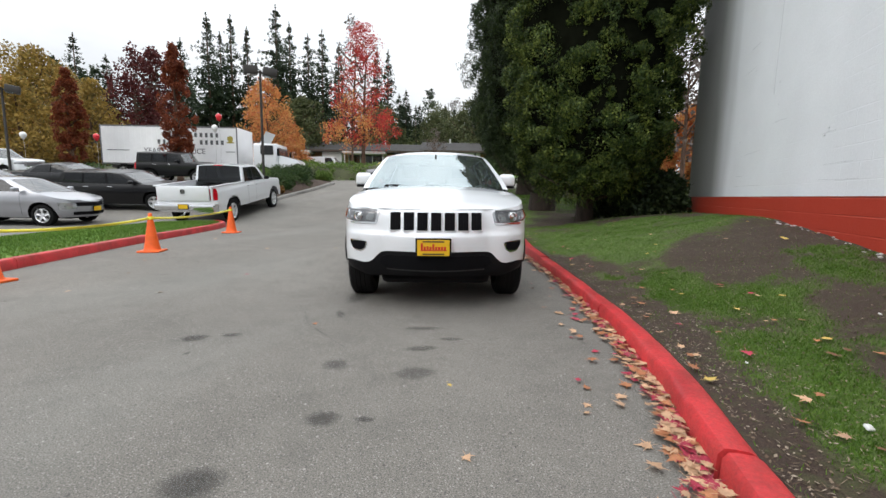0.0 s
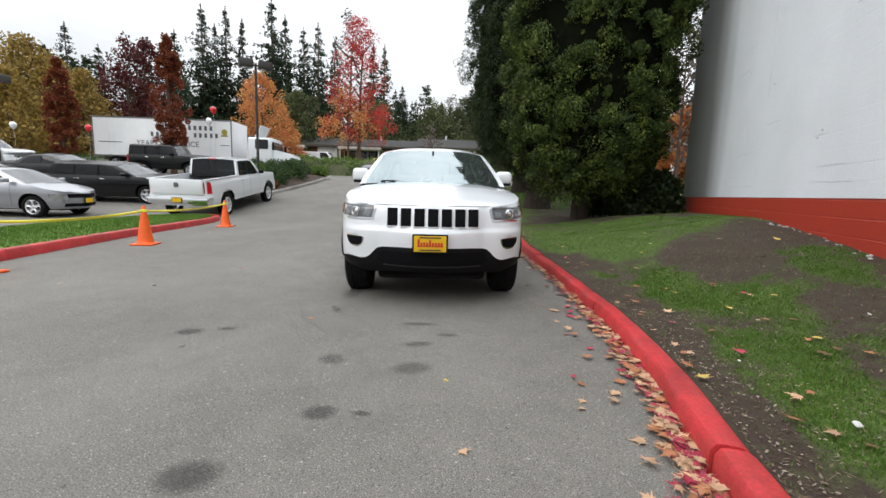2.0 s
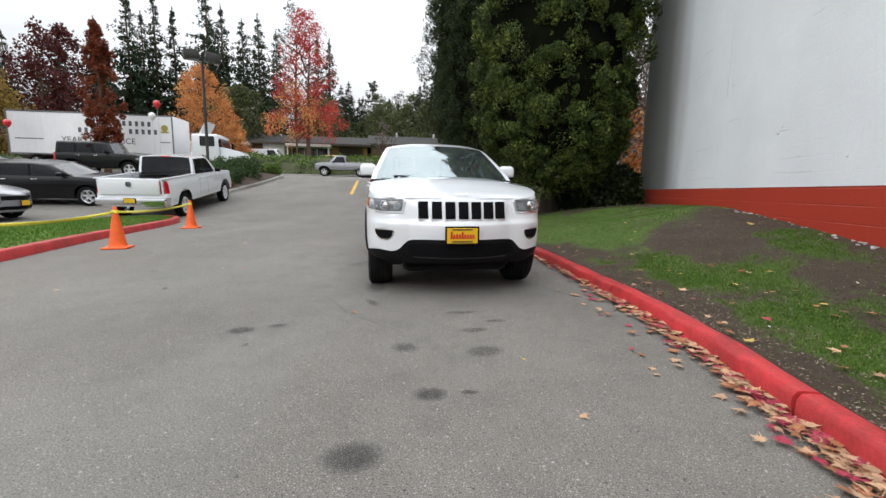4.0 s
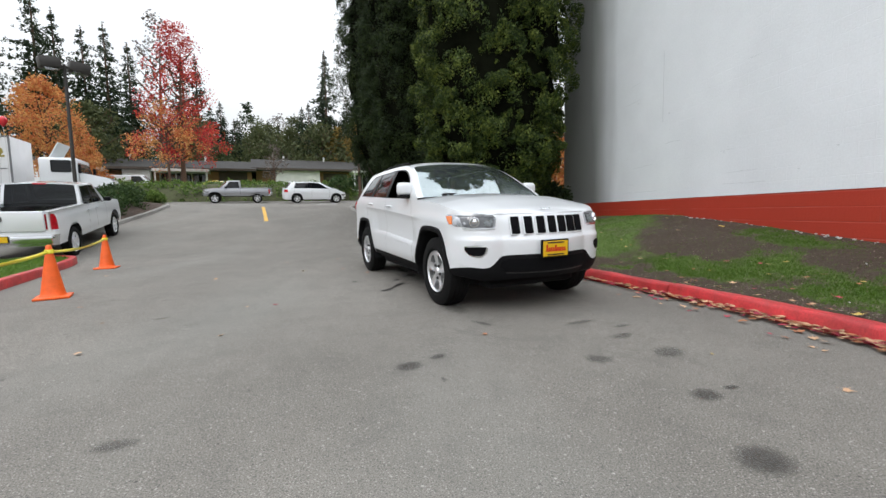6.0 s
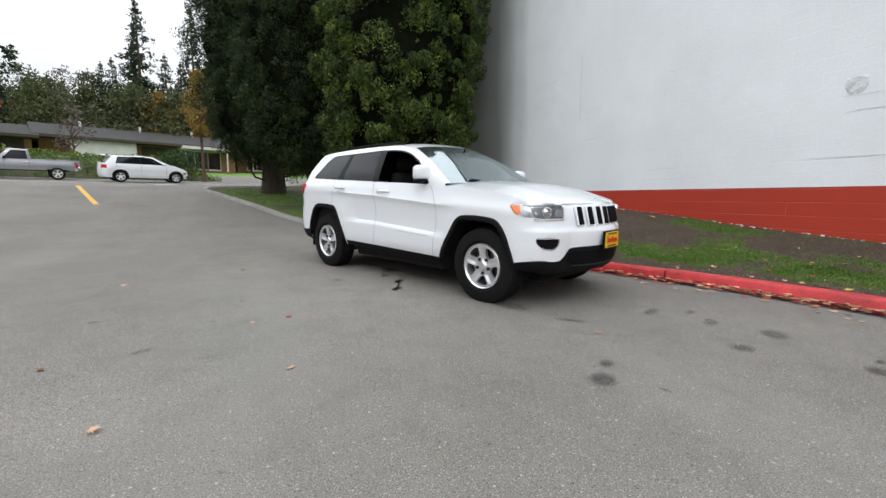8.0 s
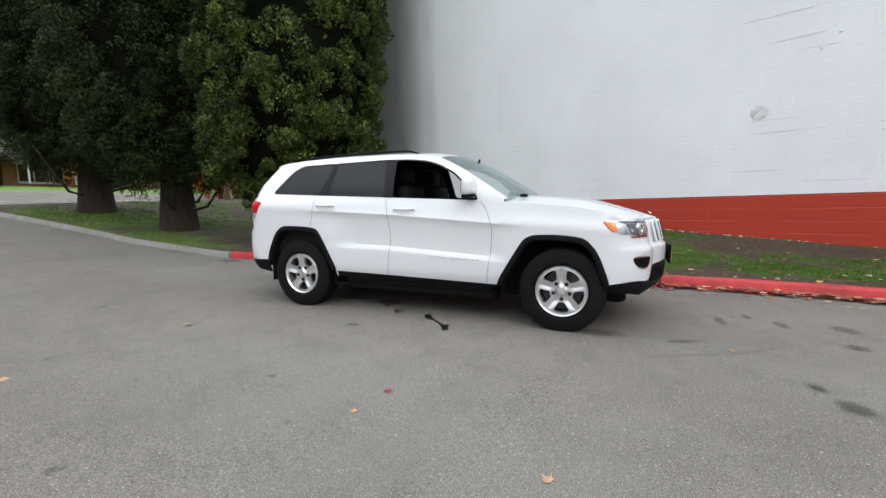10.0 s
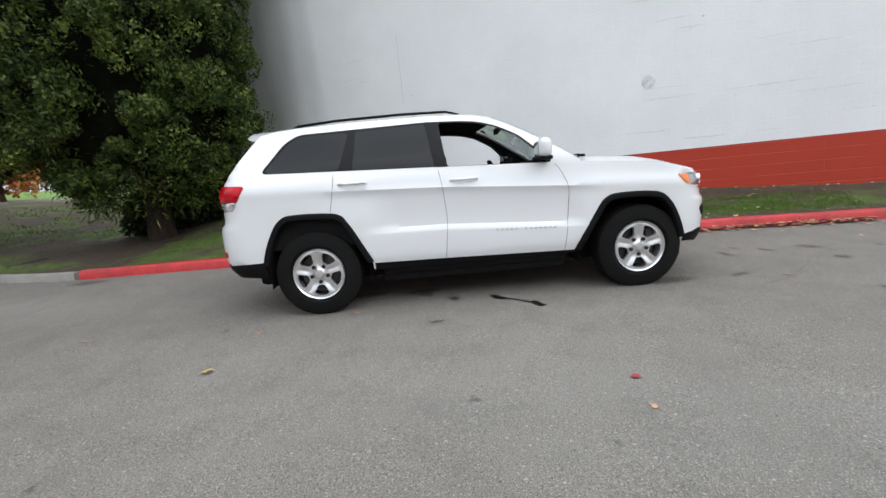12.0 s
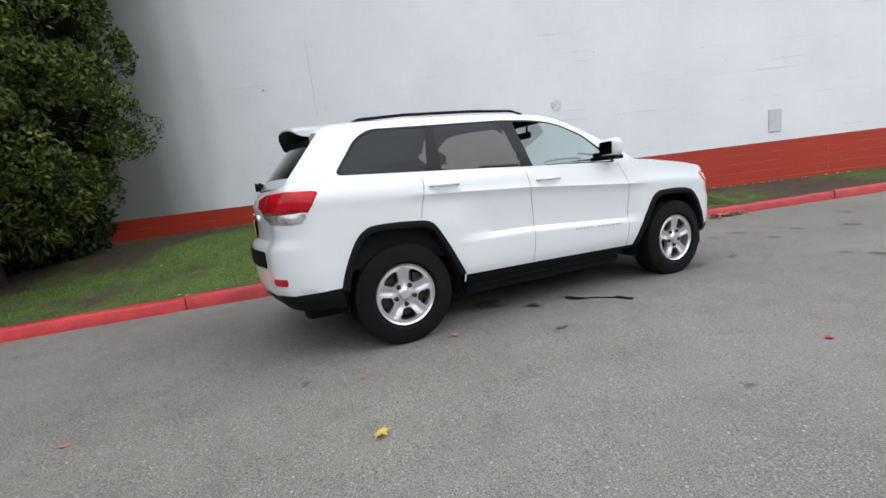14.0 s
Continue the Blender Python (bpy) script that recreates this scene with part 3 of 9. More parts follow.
# ---- foliage ----
def sprays(rng, C, R, per, length, width, droop=0.0, out=None, flat=0.0, size=None):
    """Loose leaf quads (n, 4, 3) in clumps: centres C, clump radii R, so many leaves each; out: ways along which the leaves point."""
    C, R = np.repeat(C, per, 0), np.repeat(R, per)
    n = len(C)
    D = rng.normal(size=(n, 3))
    D /= np.linalg.norm(D, axis=1)[:, None]
    P = C + D * (R * rng.random(n) ** 0.45)[:, None]
    A = D + rng.normal(size=(n, 3)) * 0.7
    if out is not None:
        A += np.repeat(out, per, 0) * 1.2
    A[:, 2] -= droop
    A /= np.linalg.norm(A, axis=1)[:, None]
    B = np.cross(A, rng.normal(size=(n, 3)))
    if flat:
        B = B * (1 - flat) + flat * np.cross(A, np.array([0.0, 0, 1]))
    B /= np.linalg.norm(B, axis=1)[:, None] + 1e-9
    k = 1.0 if size is None else np.repeat(size, per)
    L = (length * k * rng.uniform(0.6, 1.35, n))[:, None]
    W = (width * k * rng.uniform(0.6, 1.3, n))[:, None]
    return np.stack([P, P + A * L * 0.45 + B * W, P + A * L, P + A * L * 0.45 - B * W], 1)


def lobes(rng, C, R, way, sub, per, length, width):
    """Leaf quads laid like scales over rounded lobes: lump centres C, radii R and outward ways; each lump has sub lobes of per leaves."""
    n = len(C)
    D = rng.normal(size=(n, sub, 3)) + way[:, None, :] * 1.0
    D /= np.linalg.norm(D, axis=2)[..., None]
    c = C[:, None, :] + D * (R[:, None] * rng.uniform(0.55, 0.95, (n, sub)))[..., None]
    r = R[:, None] * rng.uniform(0.28, 0.5, (n, sub))
    c, r, D = c.reshape(-1, 3).repeat(per, 0), r.reshape(-1).repeat(per), D.reshape(-1, 3).repeat(per, 0)
    m = len(c)
    N = rng.normal(size=(m, 3)) + D * 0.9
    N /= np.linalg.norm(N, axis=1)[:, None]
    P = c + N * (r * rng.uniform(0.8, 1.12, m))[:, None]
    N = N + rng.normal(size=(m, 3)) * 0.33
    A = rng.normal(size=(m, 3)) * 0.6 + D * 0.8 + (0, 0, 0.5)
    A -= N * ((A * N).sum(1) / (N * N).sum(1))[:, None]
    A += N * 0.25
    A /= np.linalg.norm(A, axis=1)[:, None] + 1e-9
    B = np.cross(A, N)
    B /= np.linalg.norm(B, axis=1)[:, None] + 1e-9
    L = (length * rng.uniform(0.6, 1.3, m))[:, None]
    W = (width * rng.uniform(0.6, 1.3, m))[:, None]
    return np.stack([P - A * L * 0.4, P + B * W, P + A * L * 0.6, P - B * W], 1)


def trunk_tube(parent, x, y, z0, h, r, name="trunk", flare=1.5, lean=(0, 0), material=None, seg=12):
    pts, rad = [], []
    for i in range(9):
        f = i / 8
        pts.append((x + lean[0] * f * f, y + lean[1] * f * f, z0 + h * f))
        rad.append(max(0.015, r * (1 - 0.85 * f) * (1 + (flare - 1) * math.exp(-f * 30))))
    return tube(name, pts, rad, material or BARK, parent, seg)


CEDAR = leaf_mat("cedar_foliage", (0.009, 0.020, 0.005), (0.036, 0.062, 0.012), (0.20, 0.24, 0.045), trans=0.12, clump=1.7, share=0.66)
CEDAR_DARK = leaf_mat("cedar_foliage_dark", (0.008, 0.017, 0.005), (0.017, 0.032, 0.008), (0.055, 0.08, 0.018), trans=0.1, clump=1.2, share=0.62)
CEDAR_BARK = mat("dark_cedar_bark", (0.04, 0.027, 0.02), 0.95, var=0.4, scale=4, fine=0.3, fscale=40, bump=0.9, bscale=14, squash=(3, 3, 0.5), dist=0.05)
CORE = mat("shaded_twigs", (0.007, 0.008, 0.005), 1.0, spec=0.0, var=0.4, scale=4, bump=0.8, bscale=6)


def cedar(x, y, h, r, base, seed, material, label, lumps=500, per=14, trunk_r=0.33, big=1.0, bias=0.0):
    """A dense columnar cedar: forked trunk, dark-shaded inner twigs and a crown of rounded sprays."""
    rng = np.random.default_rng(seed)
    z0 = float(lawn_z(np.array(x), np.array(y))) - 0.05
    top = empty("cedar_tree", Matrix.Translation((x, y, z0)), label, "tree", group="cedars by the wall")
    trunk_tube(top, 0, 0, 0, h * 0.9, trunk_r, flare=1.35, seg=14, material=CEDAR_BARK)
    for k in range(5):
        a = rng.uniform(0, 6.28)
        z = rng.uniform(0.5, 1.2)
        e = (math.cos(a) * r * 0.75, math.sin(a) * r * 0.75, base + rng.uniform(0.0, 0.5))
        tube("limb", [(0, 0, z), (e[0] * 0.5, e[1] * 0.5, z + 0.25), e], [0.06, 0.045, 0.02], CEDAR_BARK, top, 7)

    def rad(f):
        return r * np.interp(f, [0, 0.05, 0.14, 0.3, 0.55, 0.75, 0.9, 1], [0.55, 0.8, 0.92, 1.0, 1.0, 0.82, 0.5, 0.08])

    # inner mass of twigs, near black: the crown's inner shade is in its colour
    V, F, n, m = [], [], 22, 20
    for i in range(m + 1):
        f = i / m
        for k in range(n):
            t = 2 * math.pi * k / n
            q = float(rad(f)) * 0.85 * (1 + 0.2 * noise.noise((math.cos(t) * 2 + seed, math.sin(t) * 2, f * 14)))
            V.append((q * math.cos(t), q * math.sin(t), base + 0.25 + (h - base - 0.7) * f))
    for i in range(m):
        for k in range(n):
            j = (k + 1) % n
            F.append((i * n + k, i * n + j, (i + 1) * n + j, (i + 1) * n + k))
    grid_mesh("shaded_bough_mass", V, F, CORE, top)
    # rounded lumps of sprays set in a loose spiral, each clad in leaves, with dark gaps between
    f = np.clip((np.arange(lumps) + rng.uniform(-1.5, 1.5, lumps)) / lumps, 0, 1) ** 1.25
    th = (np.arange(lumps) * 2.39996 + rng.normal(0, 0.22, lumps)) % (2 * math.pi)
    q = rad(f) * (0.86 + 0.075 * rng.normal(size=lumps)) * (1 + bias * np.maximum(0, np.cos(th)) ** 2)
    C = np.stack([q * np.cos(th), q * np.sin(th), base + (h - base) * f], -1)
    R = rng.uniform(0.26, 0.60, lumps) * np.interp(f, [0, 0.1, 0.8, 1], [0.8, 1, 0.9, 0.5]) * big
    way = np.stack([np.cos(th), np.sin(th), np.full(lumps, 0.7)], -1)
    Q = lobes(rng, C, R, way, 14, per, 0.075, 0.021)
    # thinner dark fringe inside and hanging skirts below
    m2 = lumps * 2
    f2 = np.where(rng.random(m2) < 0.25, rng.random(m2) * 0.06, rng.random(m2))
    t2 = rng.uniform(0, 6.28, m2)
    q2 = rad(f2) * rng.uniform(0.6, 0.86, m2)
    C2 = np.stack([q2 * np.cos(t2), q2 * np.sin(t2), base - 0.12 + (h - base) * f2 - 0.35 * rng.random(m2) * (f2 < 0.06)], -1)
    Q2 = sprays(rng, C2, np.full(m2, 0.32), 26, 0.16, 0.014, 0.3)
    crown = quads_mesh("crown", np.concatenate([Q, Q2]), material, top)
    crown["kind"] = "stuff"
    return top


cedar(0.78, 13.95, 15.5, 2.3, 1.1, 11, CEDAR, "dense cedar with yellow-green sprays close to the wall", 420, 66, 0.2, 1.0, bias=0.03)
cedar(-0.95, 18.4, 16.5, 2.6, 1.75, 12, CEDAR_DARK, "dark columnar cedar on the lawn", 400, 50, 0.42, 1.3)
cedar(-2.3, 23.2, 17, 2.85, 1.7, 13, CEDAR_DARK, "dark columnar cedar at the lawn's corner", 400, 50, 0.44, 1.4)


def fir(name, x, y, h, r, seed, material, label, base=0.12, per=16, gaps=0.0, levels=34, group=""):
    """A conifer with whorls of drooping boughs and a thin pointed top."""
    rng = np.random.default_rng(seed)
    z0 = float(land(x, y)) - 0.1
    top = empty(name, Matrix.Translation((x, y, z0)), label, "tree", group=group)
    trunk_tube(top, 0, 0, 0, h, 0.011 * h + 0.08, seg=7)
    C, R, O, K = [], [], [], []
    u0 = h ** 0.8
    lop = rng.uniform(0.85, 1.15, 12)
    for i in range(levels):
        g = ((i + rng.uniform(-0.3, 0.3)) / levels)
        f = base + (1 - base) * min(0.985, max(0.0, g) ** 0.92)
        tap = max(0.03, 1 - (f - base) / (1 - base))
        L = r * tap ** 0.85 * rng.uniform(0.62, 1.15) + 0.05
        if g < 0.12:
            L *= 0.75
        for b in range(rng.integers(5, 9)):
            if rng.random() < gaps:
                continue
            a = rng.uniform(0, 6.28)
            k = L * rng.uniform(0.6, 1.1) * lop[int(a / 6.29 * 12)]
            m = max(2, int(k / (0.055 * u0)))
            for j in range(m):
                u = (j + 0.7) / m
                C.append((math.cos(a) * k * u, math.sin(a) * k * u, h * f - 0.30 * k * u + 0.14 * k * u * u))
                w = (0.35 + 0.65 * tap ** 0.6) * (1.2 - 0.65 * u)
                R.append(0.036 * u0 * w)
                K.append(w)
                O.append((math.cos(a), math.sin(a), -0.2))
    # leader
    for j in range(5):
        C.append((0, 0, h * (0.96 + 0.012 * j)))
        R.append(0.006 * u0)
        K.append(0.35)
        O.append((0, 0, 1.2))
    Q = sprays(rng, np.array(C), np.array(R), per, 0.046 * u0, 0.018 * u0, 0.25, np.array(O), size=np.array(K))
    crown = quads_mesh("crown", Q, material, top)
    crown["kind"] = "stuff"
    return top


def broadleaf(name, x, y, h, r, seed, material, label, base=0.25, clumps=170, per=30, leaf=0.3, shape=1.0, bare=0.0, group="", narrow=None, z=None):
    """A broad-leaved tree: tapered trunk, forking limbs and clumps of leaves with gaps."""
    rng = np.random.default_rng(seed)
    z0 = float(land(x, y)) - 0.05 if z is None else z
    top = empty(name, Matrix.Translation((x, y, z0)), label, "tree", group=group)
    trunk_tube(top, 0, 0, 0, h * 0.85, 0.014 * h + 0.03, seg=8, lean=(rng.normal(0, 0.02) * h, rng.normal(0, 0.02) * h))
    C, R = [], []
    limbs = 14
    for k in range(limbs):
        a, f = 2.4 * k + rng.uniform(-0.3, 0.3), base + (0.8 - base) * k / limbs
        g = r * np.interp(f, [base, base + 0.15, 0.6, 0.85, 1], [0.75, 1, 0.85, 0.5, 0.15])
        up = rng.uniform(0.3, 0.8) * shape
        e = (math.cos(a) * g * 0.8, math.sin(a) * g * 0.8, h * f + g * up)
        tube("limb", [(0, 0, h * f - 0.2), (e[0] * 0.5, e[1] * 0.5, h * f + g * up * 0.4), e], [0.006 * h + 0.01, 0.004 * h + 0.008, 0.01], BARK, top, 5)
    for i in range(clumps):
        f = rng.random()
        g = np.interp(f, [0, 0.1, 0.35, 0.7, 0.9, 1], narrow or [0.55, 0.85, 1, 0.72, 0.4, 0.08]) * r
        a, q = rng.uniform(0, 6.28), rng.random() ** 0.5
        b = 1 + 0.35 * noise.noise((math.cos(a) * 1.5 + seed, math.sin(a) * 1.5, f * 6))
        C.append((math.cos(a) * g * q * b, math.sin(a) * g * q * b, h * (base * 0.9 + (1.0 - base * 0.9) * f)))
        R.append(r * rng.uniform(0.12, 0.24))
    C, R = np.array(C), np.array(R)
    keep = rng.random(len(C)) >= bare
    Q = sprays(rng, C[keep], R[keep], per, leaf, leaf * 0.4, 0.15)
    crown = quads_mesh("crown", Q, material, top)
    crown["kind"] = "stuff"
    return top


# ---- vehicles ----
def curve(pts):
    """A smooth function through (in, out) pairs that never overshoots."""
    X, Y = np.array([p[0] for p in pts], float), np.array([p[1] for p in pts], float)
    h = np.diff(X)
    d = np.diff(Y) / h
    m = np.zeros(len(X))
    for i in range(1, len(X) - 1):
        if d[i - 1] * d[i] > 0:
            w1, w2 = 2 * h[i] + h[i - 1], h[i] + 2 * h[i - 1]
            m[i] = (w1 + w2) / (w1 / d[i - 1] + w2 / d[i])
    m[0], m[-1] = d[0], d[-1]

    def f(v):
        v = min(max(v, X[0]), X[-1])
        i = min(int(np.searchsorted(X, v, "right")) - 1, len(h) - 1)
        t = (v - X[i]) / h[i]
        return float((2 * t ** 3 - 3 * t * t + 1) * Y[i] + (t ** 3 - 2 * t * t + t) * h[i] * m[i] + (3 * t * t - 2 * t ** 3) * Y[i + 1] + (t ** 3 - t * t) * h[i] * m[i + 1])
    return f


class Shell:
    """The outer skin of a car: x ahead, y to its left, z up; the middle of the wheelbase on the ground is its origin."""

    def __init__(self, **k):
        self.k = k
        self.top, self.side, self.nose, self.tail = (curve(k[n]) for n in ("top", "side", "nose", "tail"))
        self.x0, self.x1, self.hw, self.sill = k["x0"], k["x1"], k["hw"], k["sill"]
        self.axles, self.arch, self.wr = k["axles"], k["arch"], k["wheel_r"]
        a, b = k.get("corner_r", (0.3, 0.25)), k.get("corner_f", (0.4, 0.35))
        bow_r, bow_f = k.get("bow_r", 0.08), k.get("bow_f", 0.2)
        half = []
        for i in range(7):
            t = i / 7
            half.append((self.x0 + bow_r * t * t, (self.hw - a[1]) * t))
        for i in range(8):
            t = math.pi / 2 * i / 7
            half.append((self.x0 + bow_r + a[0] * (1 - math.cos(t)), self.hw - a[1] + a[1] * math.sin(t)))
        xa, xb = self.x0 + bow_r + a[0], self.x1 - bow_f - b[0]
        xs = set(np.linspace(xa, xb, 22)[1:-1].round(4))
        for ax in self.axles:
            R = self.arch[0]
            for i in range(15):
                xs.add(round(ax + R * math.cos(math.pi * i / 14), 4))
            xs |= {round(ax - R - 0.002, 4), round(ax + R + 0.002, 4)}
        xs |= {round(v, 4) for v in k.get("stations", ())}
        half += [(x, self.hw) for x in sorted(xs) if xa + 0.001 < x < xb - 0.001]
        for i in range(8):
            t = math.pi / 2 * i / 7
            half.append((xb + b[0] * math.sin(t), self.hw - b[1] + b[1] * math.cos(t)))
        n = k.get("front_cols", 12)
        for i in range(n):
            t = 1 - (i + 1) / n
            half.append((self.x1 - bow_f * t * t, (self.hw - b[1]) * t))
        self.half = half
        E = [(x, y) for x, y in half if y > 0.3 * self.hw]
        self.edge = ([e[0] for e in E], [e[1] for e in E])
        self.front = [(y, x) for x, y in half if x > xb]
        self.plan = curve(k["plan"]) if "plan" in k else None

    def low(self, x, y):
        z = self.k.get("front_sill", self.sill) if x > self.axles[1] else self.sill
        if abs(y) > 0.5 * self.hw:
            R, H, n = self.arch
            if x > self.axles[1] and abs(y) > 0.6 * self.hw:
                z = max(z, self.k.get("front_corner", self.sill))
            for ax in self.axles:
                d = abs(x - ax)
                if d <= R + 1e-6:
                    z = max(z, self.wr + H * max(0.0, 1 - (min(d / R, 1.0)) ** n) ** (1 / n))
        return z

    def at(self, x, y, z):
        """A point of the skin from its plan place and height."""
        xm = 0.5 * (self.x0 + self.x1)
        w = self.side(z) * (self.plan(x) if self.plan else 1.0)
        X = x
        if x > xm:
            f = min(1.0, (x - xm) / (self.x1 - xm))
            X = x + self.nose(z) * f ** 4
        else:
            f = min(1.0, (xm - x) / (xm - self.x0))
            X = x + self.tail(z) * f ** 4
        return Vector((X, y * w, z))

    def edge_y(self, x):
        H = self.edge
        return float(np.interp(x, H[0], H[1]))

    def side_at(self, x, z, left=False):
        p = self.at(x, self.edge_y(x), z)
        return Vector((p.x, p.y if left else -p.y, p.z))

    def front_at(self, y, z):
        x = float(np.interp(abs(y), [q[0] for q in self.front[::-1]], [q[1] for q in self.front[::-1]]))
        return self.at(x, y, z)

    def rear_at(self, y, z):
        H = [(yy, xx) for xx, yy in self.half if xx < self.x0 + 0.6]
        x = float(np.interp(abs(y), [q[0] for q in H], [q[1] for q in H]))
        return self.at(x, y, z)


def skin_parts(sh, levels, split, default):
    """Cuts the lower skin into named bmeshes; split(x, y, z) names the part of a cell."""
    bms, cache = {}, {}
    warp = sh.k.get("warp", lambda x, y, z: z)

    def vert(name, p):
        key = (name, round(p.x, 4), round(p.y, 4), round(p.z, 4))
        if key not in cache:
            cache[key] = bms[name].verts.new(p)
        return cache[key]

    loop = sh.half + [(x, -y) for x, y in sh.half[-2:0:-1]]
    n = len(loop)
    lo = [sh.low(x, y) for x, y in loop]
    hi = [sh.top(x) for x, y in loop]
    for i in range(n):
        j = (i + 1) % n
        for a, b in zip(levels, levels[1:]):
            P = []
            for c, z in ((i, a), (j, a), (j, b), (i, b)):
                z = min(max(warp(loop[c][0], loop[c][1], z), lo[c]), hi[c])
                P.append(sh.at(*loop[c], z))
            x, y = 0.5 * (loop[i][0] + loop[j][0]), 0.5 * (loop[i][1] + loop[j][1])
            if (P[0] - P[3]).length < 1e-4 and (P[1] - P[2]).length < 1e-4:
                continue
            name = split(x, y, 0.5 * (a + b)) or default
            if name == "-":
                continue
            if name not in bms:
                bms[name] = bmesh.new()
            vs = []
            for p in P:
                v = vert(name, p)
                if v not in vs:
                    vs.append(v)
            if len(vs) > 2:
                try:
                    bms[name].faces.new(vs)
                except ValueError:
                    pass
    # the top: bonnet and deck, crowned across
    crown = curve(sh.k["crown"])
    nn = len(sh.half)
    across = 9
    for i in range(1, nn - 2):
        for c in range(across):
            P = []
            for col, u in ((i, c), (i + 1, c), (i + 1, c + 1), (i, c + 1)):
                x, y = sh.half[col]
                v = 1 - 2 * u / across
                p = sh.at(x, y, sh.top(x))
                P.append(Vector((p.x, p.y * v, p.z + crown(x) * (1 - abs(v) ** 2.4))))
            x = 0.5 * (sh.half[i][0] + sh.half[i + 1][0])
            name = sh.k["cap"](x) or default
            if name == "-":
                continue
            if name not in bms:
                bms[name] = bmesh.new()
            vs = []
            for p in P:
                v = vert(name, p)
                if v not in vs:
                    vs.append(v)
            if len(vs) > 2:
                try:
                    bms[name].faces.new(vs)
                except ValueError:
                    pass
    # close the nose and tail of the top
    for cols in ((0, 1), (nn - 2, nn - 1)):
        for c in range(across):
            P = []
            for col, u in ((cols[0], c), (cols[1], c), (cols[1], c + 1), (cols[0], c + 1)):
                x, y = sh.half[col]
                v = 1 - 2 * u / across
                p = sh.at(x, y, sh.top(x))
                P.append(Vector((p.x, p.y * v, p.z + crown(x) * (1 - abs(v) ** 2.4))))
            name = sh.k["cap"](0.5 * (sh.half[cols[0]][0] + sh.half[cols[1]][0])) or default
            vs = []
            if name in bms:
                for p in P:
                    v = vert(name, p)
                    if v not in vs:
                        vs.append(v)
                if len(vs) > 2:
                    try:
                        bms[name].faces.new(vs)
                    except ValueError:
                        pass
    return bms


class Cabin:
    """The part of a car above its waist: columns (foot x, roof x, what lies between this one and the next), from tail to nose."""

    def __init__(self, cols, waist, roof, yb, yr, bow_r=0.08, bow_f=0.16, crown=0.05, bulge=0.015, win=(0.05, 0.9)):
        self.cols, self.win = cols, win
        self.waist, self.roof, self.yb, self.yr = curve(waist), curve(roof), curve(yb), curve(yr)
        self.bow_r, self.bow_f, self.crown, self.bulge = bow_r, bow_f, crown, bulge
        w = win
        self.rows = [0, w[0]] + [w[0] + (w[1] - w[0]) * i / 5 for i in range(1, 6)] + [0.96, 1.0]

    def side(self, c, k, s):
        """Column c (may be between two), height share k, side s."""
        i = min(int(c), len(self.cols) - 2)
        f = c - i
        xb = self.cols[i][0] * (1 - f) + self.cols[i + 1][0] * f
        xr = self.cols[i][1] * (1 - f) + self.cols[i + 1][1] * f
        zb, zr = self.waist(xb), self.roof(xr)
        ease = 1 - (1 - k) ** 1.0
        y = self.yb(xb) + (self.yr(xr) - self.yb(xb)) * ease + self.bulge * 4 * k * (1 - k)
        if k > 0.96:
            y -= 0.012
        return Vector((xb + (xr - xb) * k, s * y, zb + (zr - zb) * k))

    def end(self, c, k, v, bow):
        p = self.side(c, k, 1)
        return Vector((p.x + bow * (1 - v * v), p.y * v, p.z + self.crown * (1 - v * v) * k))

    def parts(self):
        bms, cache = {}, {}

        def quad(name, P):
            if name == "-":
                return
            if name not in bms:
                bms[name] = bmesh.new()
            vs = []
            for p in P:
                key = (name, round(p.x, 4), round(p.y, 4), round(p.z, 4))
                if key not in cache:
                    cache[key] = bms[name].verts.new(p)
                if cache[key] not in vs:
                    vs.append(cache[key])
            if len(vs) > 2:
                try:
                    bms[name].faces.new(vs)
                except ValueError:
                    pass

        n, R = len(self.cols), self.rows
        lo, hi = self.win
        for s in (-1, 1):
            for c in range(n - 1):
                kind = self.cols[c][2]
                sub = max(1, int(abs(self.cols[c + 1][0] - self.cols[c][0]) / 0.2))
                for q in range(sub):
                    for a, b in zip(R, R[1:]):
                        inside = a >= lo - 1e-6 and b <= hi + 1e-6
                        name = kind
                        if kind not in ("roof_shell",) and not inside:
                            name = "roof_shell"
                        if name.endswith("window") or name.endswith("opening"):
                            name += "_left" if s > 0 else "_right"
                        P = [self.side(c + q / sub, a, s), self.side(c + (q + 1) / sub, a, s), self.side(c + (q + 1) / sub, b, s), self.side(c + q / sub, b, s)]
                        quad(name, P)
        m = 22
        for end, bow, glass in ((0, -self.bow_r, "rear_window"), (n - 1, self.bow_f, "windscreen")):
            for i in range(m):
                v0, v1 = -1 + 2 * i / m, -1 + 2 * (i + 1) / m
                for a, b in zip(R, R[1:]):
                    g = abs(v0 + v1) / 2 < 0.93 and b <= 0.97
                    P = [self.end(end, a, v0, bow), self.end(end, a, v1, bow), self.end(end, b, v1, bow), self.end(end, b, v0, bow)]
                    quad(glass if g else "roof_shell", P)
        for c in range(n - 1):
            for i in range(m):
                v0, v1 = -1 + 2 * i / m, -1 + 2 * (i + 1) / m
                P = []
                for cc, v in ((c, v0), (c + 1, v0), (c + 1, v1), (c, v1)):
                    f = cc / (n - 1)
                    xx = (self.cols[cc][1] - self.cols[0][1]) / (self.cols[-1][1] - self.cols[0][1])
                    P.append(self.end(cc, 1.0, v, -self.bow_r * (1 - xx) + self.bow_f * xx))
                quad("roof_shell", P)
        return bms


